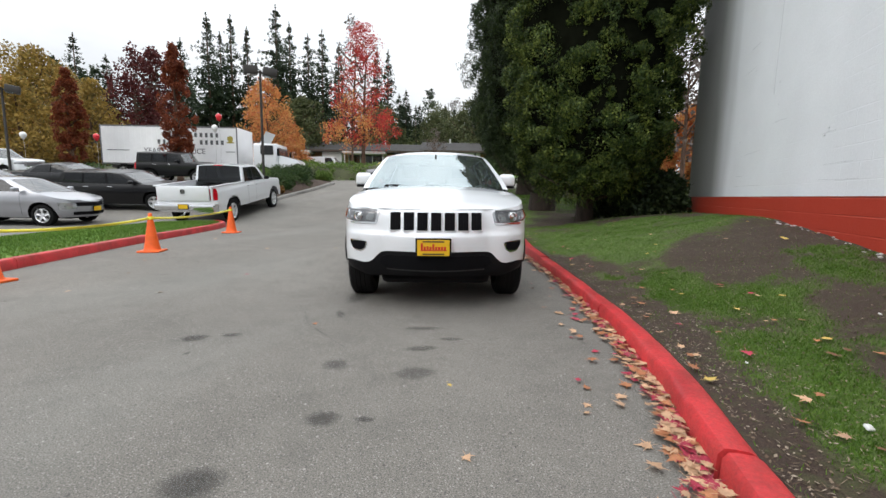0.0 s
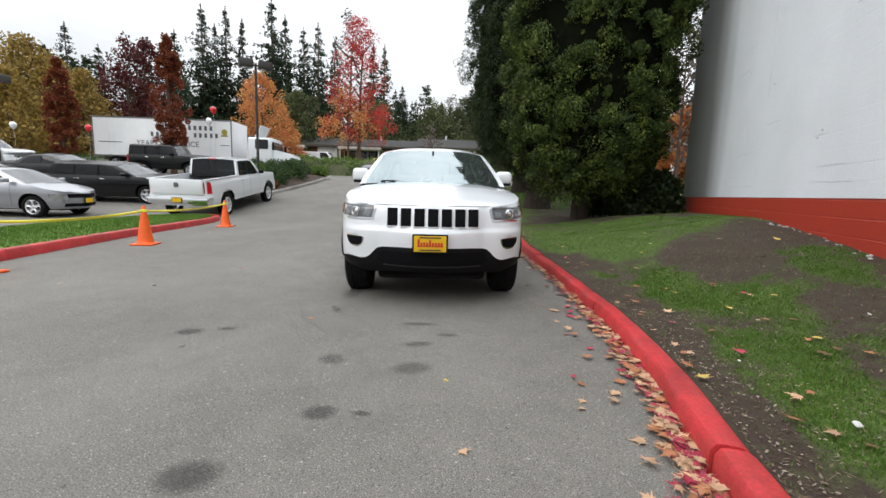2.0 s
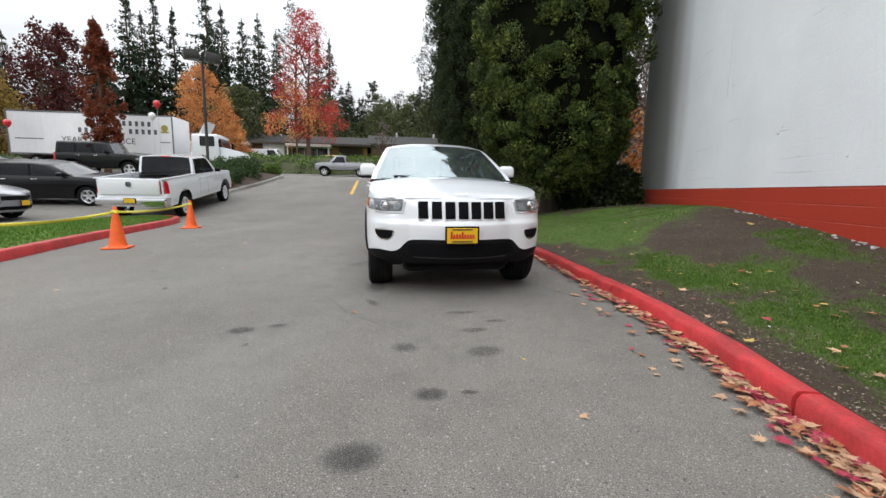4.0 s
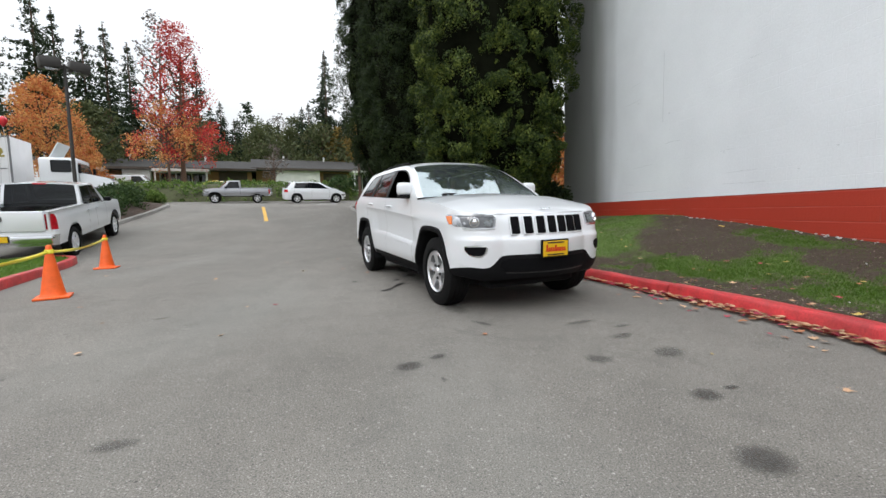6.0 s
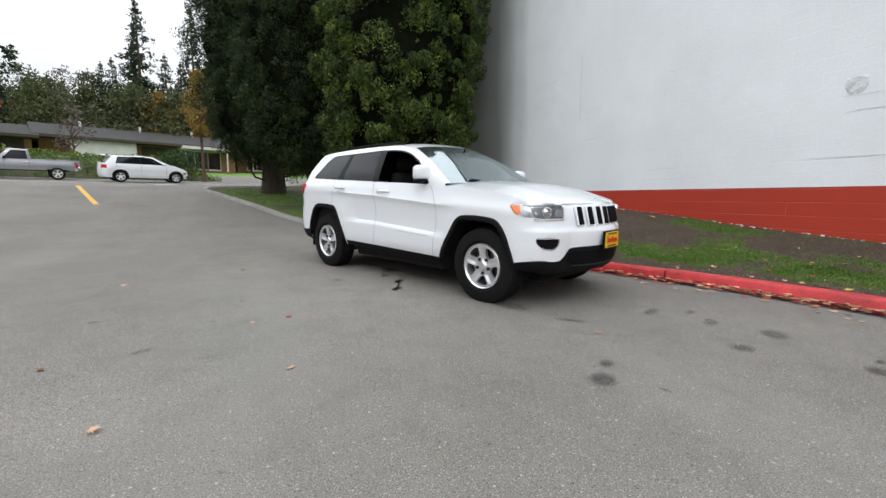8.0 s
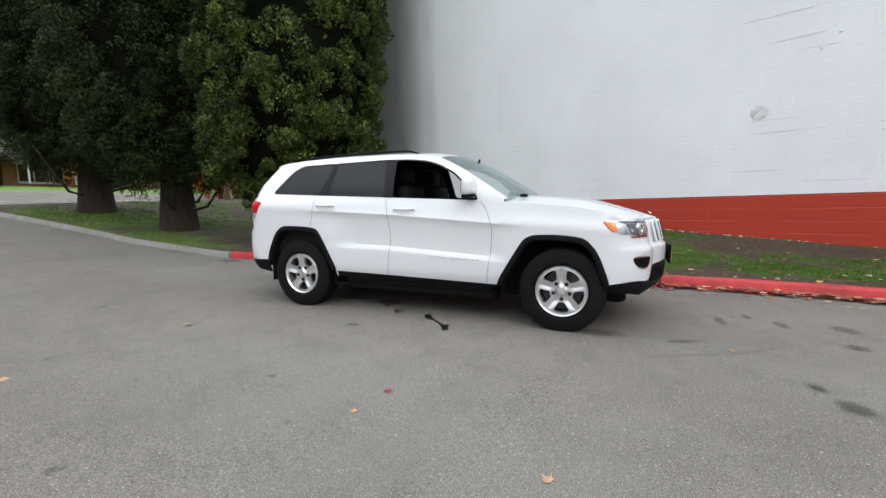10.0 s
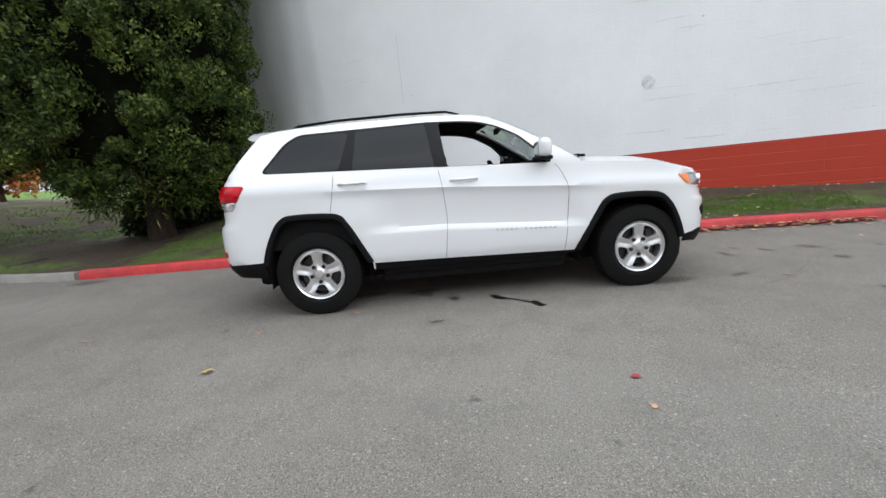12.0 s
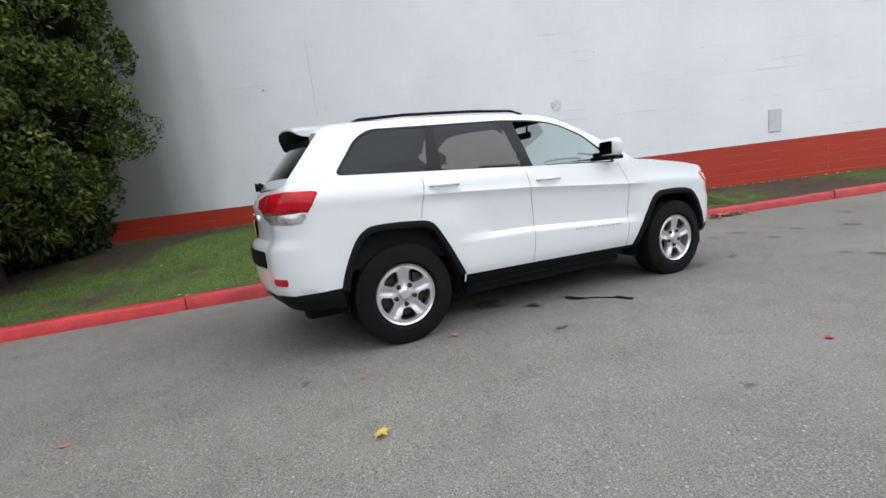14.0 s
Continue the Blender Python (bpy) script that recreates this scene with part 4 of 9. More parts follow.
def strip(sh, pts, width, lift=0.002):
    """A thin strip over the right or left side of a skin along (x, z) points; returns quads for both sides."""
    V, F = [], []
    for s in (-1, 1):
        base = len(V)
        for i, (x, z) in enumerate(pts):
            a, b = pts[max(0, i - 1)], pts[min(len(pts) - 1, i + 1)]
            d = Vector((b[0] - a[0], b[1] - a[1])).normalized()
            for k in (-1, 1):
                p = sh.side_at(x - d.y * k * width / 2, z + d.x * k * width / 2, s > 0)
                V.append((p.x, p.y + s * lift, p.z))
        for i in range(len(pts) - 1):
            q = base + 2 * i
            F.append((q, q + 1, q + 3, q + 2))
    return V, F


def rim_face(bm, rim_r, face, s):
    """The cast face of a wheel: five broad grooved spokes between five rounded openings."""
    ring = [(rim_r * 0.985 * math.cos(a), rim_r * 0.985 * math.sin(a)) for a in np.linspace(0, 2 * math.pi, 60, False)]
    holes = []
    for i in range(5):
        a = radians(55 + 72 * i)
        q = [(0.47, -14), (0.62, -19), (0.82, -21.5), (0.865, -15), (0.875, 0), (0.865, 15), (0.82, 21.5), (0.62, 19), (0.47, 14)]
        holes.append(rounded([(rim_r * r * math.cos(a + radians(d)), rim_r * r * math.sin(a + radians(d))) for r, d in q], 0.012, 3))
    cups = [[(rim_r * (0.33 * math.cos(radians(55 + 72 * i)) + 0.085 * math.cos(b)), rim_r * (0.33 * math.sin(radians(55 + 72 * i)) + 0.085 * math.sin(b))) for b in np.linspace(0, 2 * math.pi, 10, False)] for i in range(5)]
    dish = curve([(0, 0.016), (0.15, 0.015), (0.185, 0.004), (0.24, -0.006), (0.42, -0.003), (0.6, 0.006), (0.8, 0.012), (0.93, 0.012), (0.99, 0.006)])

    def place(u, v):
        r, a = math.hypot(u, v) / rim_r, math.degrees(math.atan2(v, u))
        d = ((a - 19 + 36) % 72) - 36
        w = radians(d) * r
        y = dish(r) - 0.013 * math.exp(-(w / 0.085) ** 2) * min(1, max(0, (r - 0.36) * 8)) * min(1, max(0, (0.93 - r) * 10))
        return Vector((u, face + s * y, v))

    grid = [(rim_r * r * math.cos(a), rim_r * r * math.sin(a)) for r in (0.03, 0.1, 0.16, 0.19, 0.24, 0.42, 0.5, 0.56, 0.62, 0.7, 0.78, 0.86, 0.93) for a in np.linspace(0, 2 * math.pi, 72, False)]
    face_bm = panelled([ring] + holes + cups, [], grid, place, lambda u, v: "" if math.hypot(u, v) > rim_r * 0.985 or any(inside(h, u, v) for h in holes + cups) else "face")["face"]
    edges = [e for e in face_bm.edges if len(e.link_faces) == 1]
    for v in bmesh.ops.extrude_edge_only(face_bm, edges=edges)["geom"]:
        if isinstance(v, bmesh.types.BMVert):
            v.co.y -= s * 0.035
    me = bpy.data.meshes.new("face")
    face_bm.to_mesh(me)
    face_bm.free()
    bm.from_mesh(me)
    bpy.data.meshes.remove(me)


def wheel_parts(top, x, y, r, rim_r, width, side, spokes=5, dark=False, nuts=False):
    """A wheel under a vehicle: tyre with tread, rim with spokes, hub and nuts. side: +1 faces left, -1 right."""
    w = empty("wheel", Matrix.Translation((x, y, r)))
    w.parent = top
    s = side
    bm = bmesh.new()
    h = width / 2
    add_lathe(bm, [(-h * 0.7, rim_r), (-h, rim_r + 0.03), (-h, r - 0.05), (-h * 0.8, r - 0.008), (-h * 0.4, r), (-h * 0.38, r - 0.008), (-h * 0.34, r - 0.008), (-h * 0.32, r), (h * 0.0 - 0.004, r), (-0.002, r - 0.008),
                   (0.002, r - 0.008), (0.004, r), (h * 0.32, r), (h * 0.34, r - 0.008), (h * 0.38, r - 0.008), (h * 0.4, r), (h * 0.8, r - 0.008), (h * 0.97, r - 0.035), (h, r - 0.06), (h, rim_r + 0.045), (h * 0.95, rim_r + 0.02), (h * 0.82, rim_r)], 44)
    part("tyre", bm, RUBBER, w, smooth=35)
    bm = bmesh.new()
    # barrel and lip
    add_lathe(bm, [(s * -h * 0.5, rim_r * 0.9), (s * h * 0.55, rim_r * 0.9), (s * h * 0.84, rim_r * 0.955), (s * h * 0.9, rim_r * 1.0), (s * h * 0.86, rim_r * 1.02), (s * h * 0.6, rim_r * 1.02)], 40)
    face = s * h * 0.72
    if nuts:
        rim_face(bm, rim_r, face, s)
    for i in range(0 if nuts else spokes):
        a = 2 * math.pi * (i + 0.25) / spokes
        # a tapered spoke, wide at the lip, dished towards the hub
        sec = []
        for rr, hw, dep in ((rim_r * 0.2, rim_r * 0.2, -0.006), (rim_r * 0.42, rim_r * 0.165, 0.006), (rim_r * 0.62, rim_r * 0.185, 0.010), (rim_r * 0.78, rim_r * 0.235, 0.012), (rim_r * 0.88, rim_r * 0.32, 0.012), (rim_r * 0.985, rim_r * 0.56, 0.008)):
            ring = []
            for u, q in ((-1, -0.04), (-0.84, 0.005), (0, -0.009), (0.84, 0.005), (1, -0.04)):
                t = u * hw
                p = (rr * math.cos(a) - t * math.sin(a), face + s * (dep + q), rr * math.sin(a) + t * math.cos(a))
                ring.append(bm.verts.new(p))
            sec.append(ring)
        for A, B in zip(sec, sec[1:]):
            for k in range(4):
                bm.faces.new((A[k], A[k + 1], B[k + 1], B[k]))
    if not nuts:
        add_lathe(bm, [(face - s * 0.05, rim_r * 0.36), (face - s * 0.008, rim_r * 0.34), (face - s * 0.004, rim_r * 0.2), (face + s * 0.014, rim_r * 0.16), (face + s * 0.016, 0.002)], 24)
    rim = part("rim", bm, DARK_METAL if dark else ALLOY, w, smooth=40)
    for i in range(spokes if nuts else 0):
        bm = bmesh.new()
        a = radians(55 + 72 * i)
        add_cyl(bm, (rim_r * 0.33 * math.cos(a), face - s * 0.006, rim_r * 0.33 * math.sin(a)), 0.019, 0.016, 0.03, 8, "Y")
        part("wheel_nut", bm, NUT, rim, smooth=40)
    bm = bmesh.new()
    add_lathe(bm, [(s * 0.01, 0.01), (s * 0.01, rim_r * 0.78), (s * 0.03, rim_r * 0.78), (s * 0.03, 0.01)], 28)
    add_box(bm, (rim_r * 0.55, s * 0.03, rim_r * 0.3), (0.09, 0.06, 0.16), 0.01)
    part("brake_disc", bm, BRAKE, w, smooth=40)
    return w


NUT = mat("wheel_nut_steel", (0.05, 0.05, 0.052), 0.35, metal=0.8)
BRAKE = mat("brake_iron", (0.05, 0.048, 0.045), 0.5, metal=0.7, var=0.3, scale=8)
INTERIOR = mat("dark_cabin_trim", (0.008, 0.008, 0.009), 0.8, spec=0.2, var=0.2, scale=8)
GLASS_CLEAR = glass_mat("windscreen_glass", (0.24, 0.29, 0.29), 0.15, f0=0.3, shine=(0.86, 0.97, 1.0))
GLASS_TINT = glass_mat("tinted_glass", (0.006, 0.007, 0.008), 0.992, f0=0.028)
GLASS_DARK = glass_mat("dark_glass", (0.008, 0.009, 0.011), 0.93, f0=0.03)
LENS = glass_mat("lamp_lens", (0.5, 0.52, 0.55), 0.25)
TAIL_RED = mat("tail_lamp_red", (0.46, 0.004, 0.012), 0.22, spec=0.3, var=0.35, scale=14, coat=0.2)
AMBER = mat("amber_lens", (0.75, 0.18, 0.02), 0.15, coat=1.0)
SEAM = mat("panel_gap", (0.22, 0.22, 0.23), 0.8)
PLATE_YELLOW = mat("yellow_plate", (0.75, 0.46, 0.012), 0.4, var=0.05, scale=20)
PLATE_RED = mat("red_plate_ink", (0.55, 0.02, 0.015), 0.4)
WHITE_PAINT = mat("white_car_paint", (0.745, 0.765, 0.79), 0.3, coat=1.0, var=0.012, scale=2, spec=0.5)
SILVER_PAINT = mat("silver_car_paint", (0.33, 0.335, 0.36), 0.32, metal=0.55, coat=1.0, var=0.02, scale=2)
BLACK_PAINT = mat("black_car_paint", (0.005, 0.005, 0.006), 0.35, spec=0.25, coat=0.35)
GREY_PAINT = mat("dark_grey_car_paint", (0.015, 0.016, 0.019), 0.35, spec=0.3, coat=0.4, var=0.02, scale=2)
YELLOW_PAINT = mat("yellow_car_paint", (0.65, 0.5, 0.05), 0.3, coat=1.0)


def seat(top, x, y, z, head=True):
    bm = bmesh.new()
    add_box(bm, (x, y, z), (0.5, 0.5, 0.16), 0.05)
    add_box(bm, (x - 0.28, y, z + 0.32), (0.16, 0.48, 0.62), 0.06)
    ob = part("seat", bm, INTERIOR, top, smooth=50)
    if head:
        bm = bmesh.new()
        add_box(bm, (x - 0.33, y, z + 0.74), (0.1, 0.26, 0.19), 0.045, seg=3)
        add_cyl(bm, (x - 0.32, y - 0.07, z + 0.63), 0.008, 0.008, 0.14, 6)
        add_cyl(bm, (x - 0.32, y + 0.07, z + 0.63), 0.008, 0.008, 0.14, 6)
        part("headrest", bm, INTERIOR, ob, smooth=50)
    return ob


def steering_wheel(top, x, y, z):
    bm = bmesh.new()
    rot = Matrix.Rotation(radians(62), 4, "Y")
    rings = []
    for i in range(28):
        a = 2 * math.pi * i / 28
        ring = []
        for k in range(6):
            b = 2 * math.pi * k / 6
            p = rot @ Vector(((0.185 + 0.016 * math.cos(b)) * math.cos(a), (0.185 + 0.016 * math.cos(b)) * math.sin(a), 0.016 * math.sin(b)))
            ring.append(bm.verts.new(p + Vector((x, y, z))))
        rings.append(ring)
    for i in range(28):
        A, B = rings[i], rings[(i + 1) % 28]
        for k in range(6):
            bm.faces.new((A[k], A[(k + 1) % 6], B[(k + 1) % 6], B[k]))
    add_box(bm, (x, y, z), (0.05, 0.34, 0.06), 0.01, rot.to_3x3())
    part("steering_wheel", bm, INTERIOR, top, smooth=50)


def mirror_parts(top, x, y, z, s, paint):
    bm = bmesh.new()
    add_box(bm, (x, s * (y + 0.13), z), (0.12, 0.215, 0.17), 0.055, seg=4)
    m = part("door_mirror", bm, paint, top, smooth=60)
    bm = bmesh.new()
    add_box(bm, (x + 0.005, s * (y + 0.07), z - 0.085), (0.11, 0.30, 0.035), 0.012)
    add_box(bm, (x + 0.02, s * (y - 0.02), z - 0.06), (0.1, 0.1, 0.06), 0.015)
    part("mirror_foot", bm, BLACK_PLASTIC, m, smooth=50)
    bm = bmesh.new()
    add_box(bm, (x - 0.061, s * (y + 0.13), z), (0.006, 0.15, 0.11), 0.002)
    part("mirror_glass", bm, CHROME, m)


def islands(bm):
    """Splits a bmesh into one bmesh for each connected piece."""
    bm.verts.ensure_lookup_table()
    bm.verts.index_update()
    seen, out = set(), []
    for v in bm.verts:
        if v.index in seen or not v.link_faces:
            continue
        todo, grp = [v], []
        seen.add(v.index)
        while todo:
            q = todo.pop()
            grp.append(q)
            for e in q.link_edges:
                o = e.other_vert(q)
                if o.index not in seen:
                    seen.add(o.index)
                    todo.append(o)
        nb = bmesh.new()
        mp = {q.index: nb.verts.new(q.co) for q in grp}
        for f in {f for q in grp for f in q.link_faces}:
            try:
                nb.faces.new([mp[w.index] for w in f.verts])
            except ValueError:
                pass
        out.append(nb)
    bm.free()
    return out


def finish(top, bms, mats, default, smooth=38):
    for name, bm in bms.items():
        plain = name.replace("_left", "").replace("_right", "")
        bmesh.ops.remove_doubles(bm, verts=bm.verts, dist=0.0004)
        for piece in islands(bm):
            part(plain, piece, mats.get(plain, default), top, smooth=smooth)


def plate_at(top, p, w, h, faces_x, label="yellow dealer plate with a red script bar", bars=True):
    """A dealer plate: dark frame, yellow sheet and plain bars for its lettering."""
    s = 1 if faces_x > 0 else -1
    bm = bmesh.new()
    add_box(bm, (p[0], p[1], p[2]), (0.02, w, h), 0.006)
    pl = part("dealer_plate", bm, BLACK_PLASTIC, top, label)
    bm = bmesh.new()
    add_box(bm, (p[0] + s * 0.012, p[1], p[2]), (0.006, w * 0.9, h * 0.84), 0.002)
    part("plate_sheet", bm, PLATE_YELLOW, pl)
    if bars:
        bm = bmesh.new()
        n = 9
        for i in range(n):
            u = (i + 0.5) / n - 0.5
            tall = (0.34, 0.17, 0.19, 0.17, 0.3, 0.17, 0.17, 0.17, 0.16)[i if s < 0 else i]
            add_box(bm, (p[0] + s * 0.016, p[1] + s * u * w * 0.72, p[2] + h * (0.0 + tall / 2 - 0.1)), (0.004, w * 0.055, h * tall), 0)
        add_box(bm, (p[0] + s * 0.016, p[1], p[2] - h * 0.13), (0.004, w * 0.74, h * 0.05), 0)
        part("script_bar", bm, PLATE_RED, pl)
        for zz in (-0.33, 0.33):
            bm = bmesh.new()
            add_box(bm, (p[0] + s * 0.016, p[1], p[2] + zz * h), (0.004, w * 0.6, h * 0.07), 0)
            part("plate_bar", bm, DARK_METAL, pl)
    return pl


# ---- the white SUV ----
def skin_patch(parent, name, sh, s, rows, lift, material, label="", rear=False):
    """A small panel that follows the nose or tail: rows of (z, inner y, outer y) on side s."""
    V, F, n = [], [], 7
    for z, a, b in rows:
        for i in range(n):
            y = s * (a + (b - a) * i / (n - 1))
            p = sh.rear_at(y, z) if rear else sh.front_at(y, z)
            q = min(1.0, abs(y) / sh.hw)
            way = Vector((-1 if rear else 1, s * q ** 3 * 1.6, 0)).normalized()
            V.append(p + way * lift)
    for r in range(len(rows) - 1):
        for i in range(n - 1):
            F.append((r * n + i, r * n + i + 1, (r + 1) * n + i + 1, (r + 1) * n + i))
    # returned rim, so that the panel has depth
    m = len(V)
    ring = [i for i in range(n)] + [r * n + n - 1 for r in range(1, len(rows))] + [(len(rows) - 1) * n + i for i in range(n - 2, -1, -1)] + [r * n for r in range(len(rows) - 2, 0, -1)]
    for i in ring:
        V.append(Vector(V[i]) + Vector((0.02 if rear else -0.02, 0, 0)))
    k = len(ring)
    for i in range(k):
        j = (i + 1) % k
        F.append((ring[i], ring[j], m + j, m + i))
    ob = grid_mesh(name, V, F, material, parent, label=label)
    ob.data.set_sharp_from_angle(angle=radians(40))
    return ob


def rounded(pts, radius, n=4):
    """A closed (x, z) outline with its corners rounded."""
    out, m = [], len(pts)
    P = [Vector(p) for p in pts]
    for i in range(m):
        a, b, c = P[i - 1], P[i], P[(i + 1) % m]
        u, v = (a - b), (c - b)
        r = min(radius, 0.45 * u.length, 0.45 * v.length)
        p, q = b + u.normalized() * r, b + v.normalized() * r
        for k in range(n + 1):
            t = k / n
            out.append(tuple(p * (1 - t) ** 2 + b * 2 * t * (1 - t) + q * t * t))
    return out


def inside(poly, x, z):
    hit, m = False, len(poly)
    for i in range(m):
        (x1, z1), (x2, z2) = poly[i], poly[(i + 1) % m]
        if (z1 > z) != (z2 > z) and x < (x2 - x1) * (z - z1) / (z2 - z1) + x1:
            hit = not hit
    return hit


def panelled(closed, lines, grid, place, name_of):
    """Cuts a surface, given by place(u, v), along closed and open lines of its (u, v) plane into named bmeshes; name_of(u, v) names a cell, or is '' outside."""
    pts, edges = [], []
    for ring in closed:
        b = len(pts)
        pts += [Vector(p) for p in ring]
        edges += [(b + i, b + (i + 1) % len(ring)) for i in range(len(ring))]
    for line in lines:
        b = len(pts)
        pts += [Vector(p) for p in line]
        edges += [(b + i, b + i + 1) for i in range(len(line) - 1)]
    pts += [Vector(p) for p in grid]
    V, _, F, *_ = mathutils.geometry.delaunay_2d_cdt(pts, edges, [], 0, 1e-5)
    bms, made, spots = {}, {}, {}
    for f in F:
        u, v = sum(V[i].x for i in f) / 3, sum(V[i].y for i in f) / 3
        name = name_of(u, v)
        if not name:
            continue
        if name not in bms:
            bms[name] = bmesh.new()
        vs = []
        for i in f:
            if i not in spots:
                spots[i] = place(V[i].x, V[i].y)
            if (name, i) not in made:
                made[name, i] = bms[name].verts.new(spots[i])
            vs.append(made[name, i])
        try:
            bms[name].faces.new(vs)
        except ValueError:
            pass
    return bms


def mirrored(bm):
    """A copy of a bmesh on the other side of the car."""
    nb = bmesh.new()
    mp = {v: nb.verts.new((v.co.x, -v.co.y, v.co.z)) for v in bm.verts}
    for f in bm.faces:
        nb.faces.new([mp[v] for v in reversed(f.verts)])
    return nb


def hemmed(bm, out, depth):
    """Moves an open panel outwards and returns its rim inwards, so that it has a thickness."""
    bmesh.ops.recalc_face_normals(bm, faces=bm.faces)
    c = sum((v.co for v in bm.verts), Vector()) / len(bm.verts)
    bm.normal_update()
    way = sum((f.normal for f in bm.faces), Vector())
    if way.dot(Vector((c.x, c.y, 0))) < 0:
        bmesh.ops.reverse_faces(bm, faces=bm.faces)
        bm.normal_update()
    N = {v: v.normal.copy() for v in bm.verts}
    for v, n in N.items():
        v.co += n * out
    rim = [e for e in bm.edges if len(e.link_faces) == 1]
    made = bmesh.ops.extrude_edge_only(bm, edges=rim)["geom"]
    mean = way.normalized() if way.length else Vector((1, 0, 0))
    for v in made:
        if isinstance(v, bmesh.types.BMVert):
            v.co -= mean * depth
    return bm


class SuvSkin:
    """The painted lower skin of the SUV over (s, z): s runs from the middle of the tail round the corner, along the side (where it equals x) to the middle of the nose."""

    def __init__(self):
        self.x0, self.x1, self.hw = -2.45, 2.35, 0.965
        xa, xb, half = self.x0 + 0.1 + 0.32, self.x1 - 0.15 - 0.42, []
        for t in np.linspace(0, 1, 14, False):
            half.append((self.x0 + 0.1 * t * t, (self.hw - 0.3) * t))
        for t in np.linspace(0, math.pi / 2, 14, False):
            half.append((self.x0 + 0.1 + 0.32 * (1 - math.cos(t)), self.hw - 0.3 + 0.3 * math.sin(t)))
        half += [(x, self.hw) for x in np.linspace(xa, xb, 60, False)]
        for t in np.linspace(0, math.pi / 2, 16, False):
            half.append((xb + 0.42 * math.sin(t), self.hw - 0.44 + 0.44 * math.cos(t)))
        for t in np.linspace(1, 0, 18):
            half.append((self.x1 - 0.15 * t * t, (self.hw - 0.44) * t))
        H = np.array(half)
        d = np.r_[0, np.cumsum(np.linalg.norm(np.diff(H, axis=0), axis=1))]
        k = 14 + 14
        self.S, self.H = d - d[k] + H[k, 0], H
        self.sa, self.sb, self.xa, self.xb = self.S[0], self.S[-1], xa, xb
        self.nose = curve([(0.25, -0.16), (0.33, -0.085), (0.40, -0.03), (0.46, -0.01), (0.58, 0), (0.68, 0.006), (0.755, 0.004), (0.772, -0.002), (0.80, -0.034), (0.83, -0.045), (0.98, -0.085), (1.03, -0.125), (1.10, -0.2), (1.3, -0.25)])
        self.tail = curve([(0.34, 0.2), (0.45, 0.06), (0.53, 0.02), (0.62, 0.005), (0.72, 0), (0.83, 0.006), (0.86, 0.02), (0.90, 0.065), (1.02, 0.07), (1.12, 0.062), (1.18, 0.08), (1.24, 0.115), (1.3, 0.15)])
        self.cuts = {}

    def top(self, x):
        return float(np.interp(x, [-2.45, -2.3, -2.2, -1.82, -1.17, -0.33, 0.46, 0.8, 0.95, 1.2, 1.6, 1.85, 2.05, 2.2, 2.36], [1.235, 1.25, 1.272, 1.287, 1.256, 1.222, 1.196, 1.19, 1.186, 1.174, 1.136, 1.092, 1.05, 1.022, 0.995]))

    def inset(self, x, z):
        """How far the side lies inside its widest line: a shoulder crease, a scooped door and a ledge low on the doors."""
        key = round(x, 2)
        if key not in self.cuts:
            zc = float(np.interp(x, [-2.4, -1.3, -0.28, 0.83, 1.4, 2.35], [1.14, 1.11, 1.067, 0.99, 0.955, 0.9]))
            zl = float(np.interp(x, [-1.0, -0.3, 0.8, 1.2], [0.752, 0.742, 0.676, 0.65]))
            g = float(np.interp(x, [-1.5, -1.15, 0.85, 1.12], [0.12, 1, 1, 0.1]))
            f = float(np.interp(x, [-1.0, -0.72, 0.8, 0.98], [0, 1, 1, 0]))
            self.cuts[key] = curve([(0.2, 0.10), (0.38, 0.05), (0.445, 0.026), (0.475, 0.012 + 0.004 * f), (0.56, 0.008), (zl - 0.055, 0.003 + 0.003 * f), (zl - 0.035, 0.004 + 0.004 * f), (zl, 0.006 + 0.028 * f), (zl + 0.06, 0.006 + 0.030 * f), (zc - 0.045, 0.004 + 0.016 * g),
                                    (zc - 0.008, 0.002 + 0.003 * g), (zc, 0.002), (zc + 0.03, 0.006 + 0.006 * g), (zc + 0.09, 0.026), (1.27, 0.062), (1.33, 0.08)])
        return self.cuts[key](z)

    def plan(self, s):
        return float(np.interp(s, self.S, self.H[:, 0])), float(np.interp(s, self.S, self.H[:, 1]))

    def at(self, x, y, z):
        w = 1 - self.inset(x, z) / self.hw
        if x > 0:
            X = x + self.nose(z) * min(1.0, x / self.x1) ** 5
        else:
            X = x + self.tail(z) * min(1.0, x / self.x0) ** 6
        return Vector((X, y * w, z))

    def spot(self, s, z):
        return self.at(*self.plan(s), z)

    def front_s(self, y):
        m = self.S > self.xb
        return float(np.interp(-abs(y), -self.H[m, 1], self.S[m]))

    def rear_s(self, y):
        m = self.S < self.xa
        return float(np.interp(abs(y), self.H[m, 1], self.S[m]))

    def flip(self, p, y):
        return Vector((p.x, math.copysign(p.y, y), p.z))

    def front_at(self, y, z):
        return self.flip(self.spot(self.front_s(y), z), y)

    def rear_at(self, y, z):
        return self.flip(self.spot(self.rear_s(y), z), y)

    def side_at(self, x, z, left=False):
        return self.flip(self.spot(x, z), 1 if left else -1)


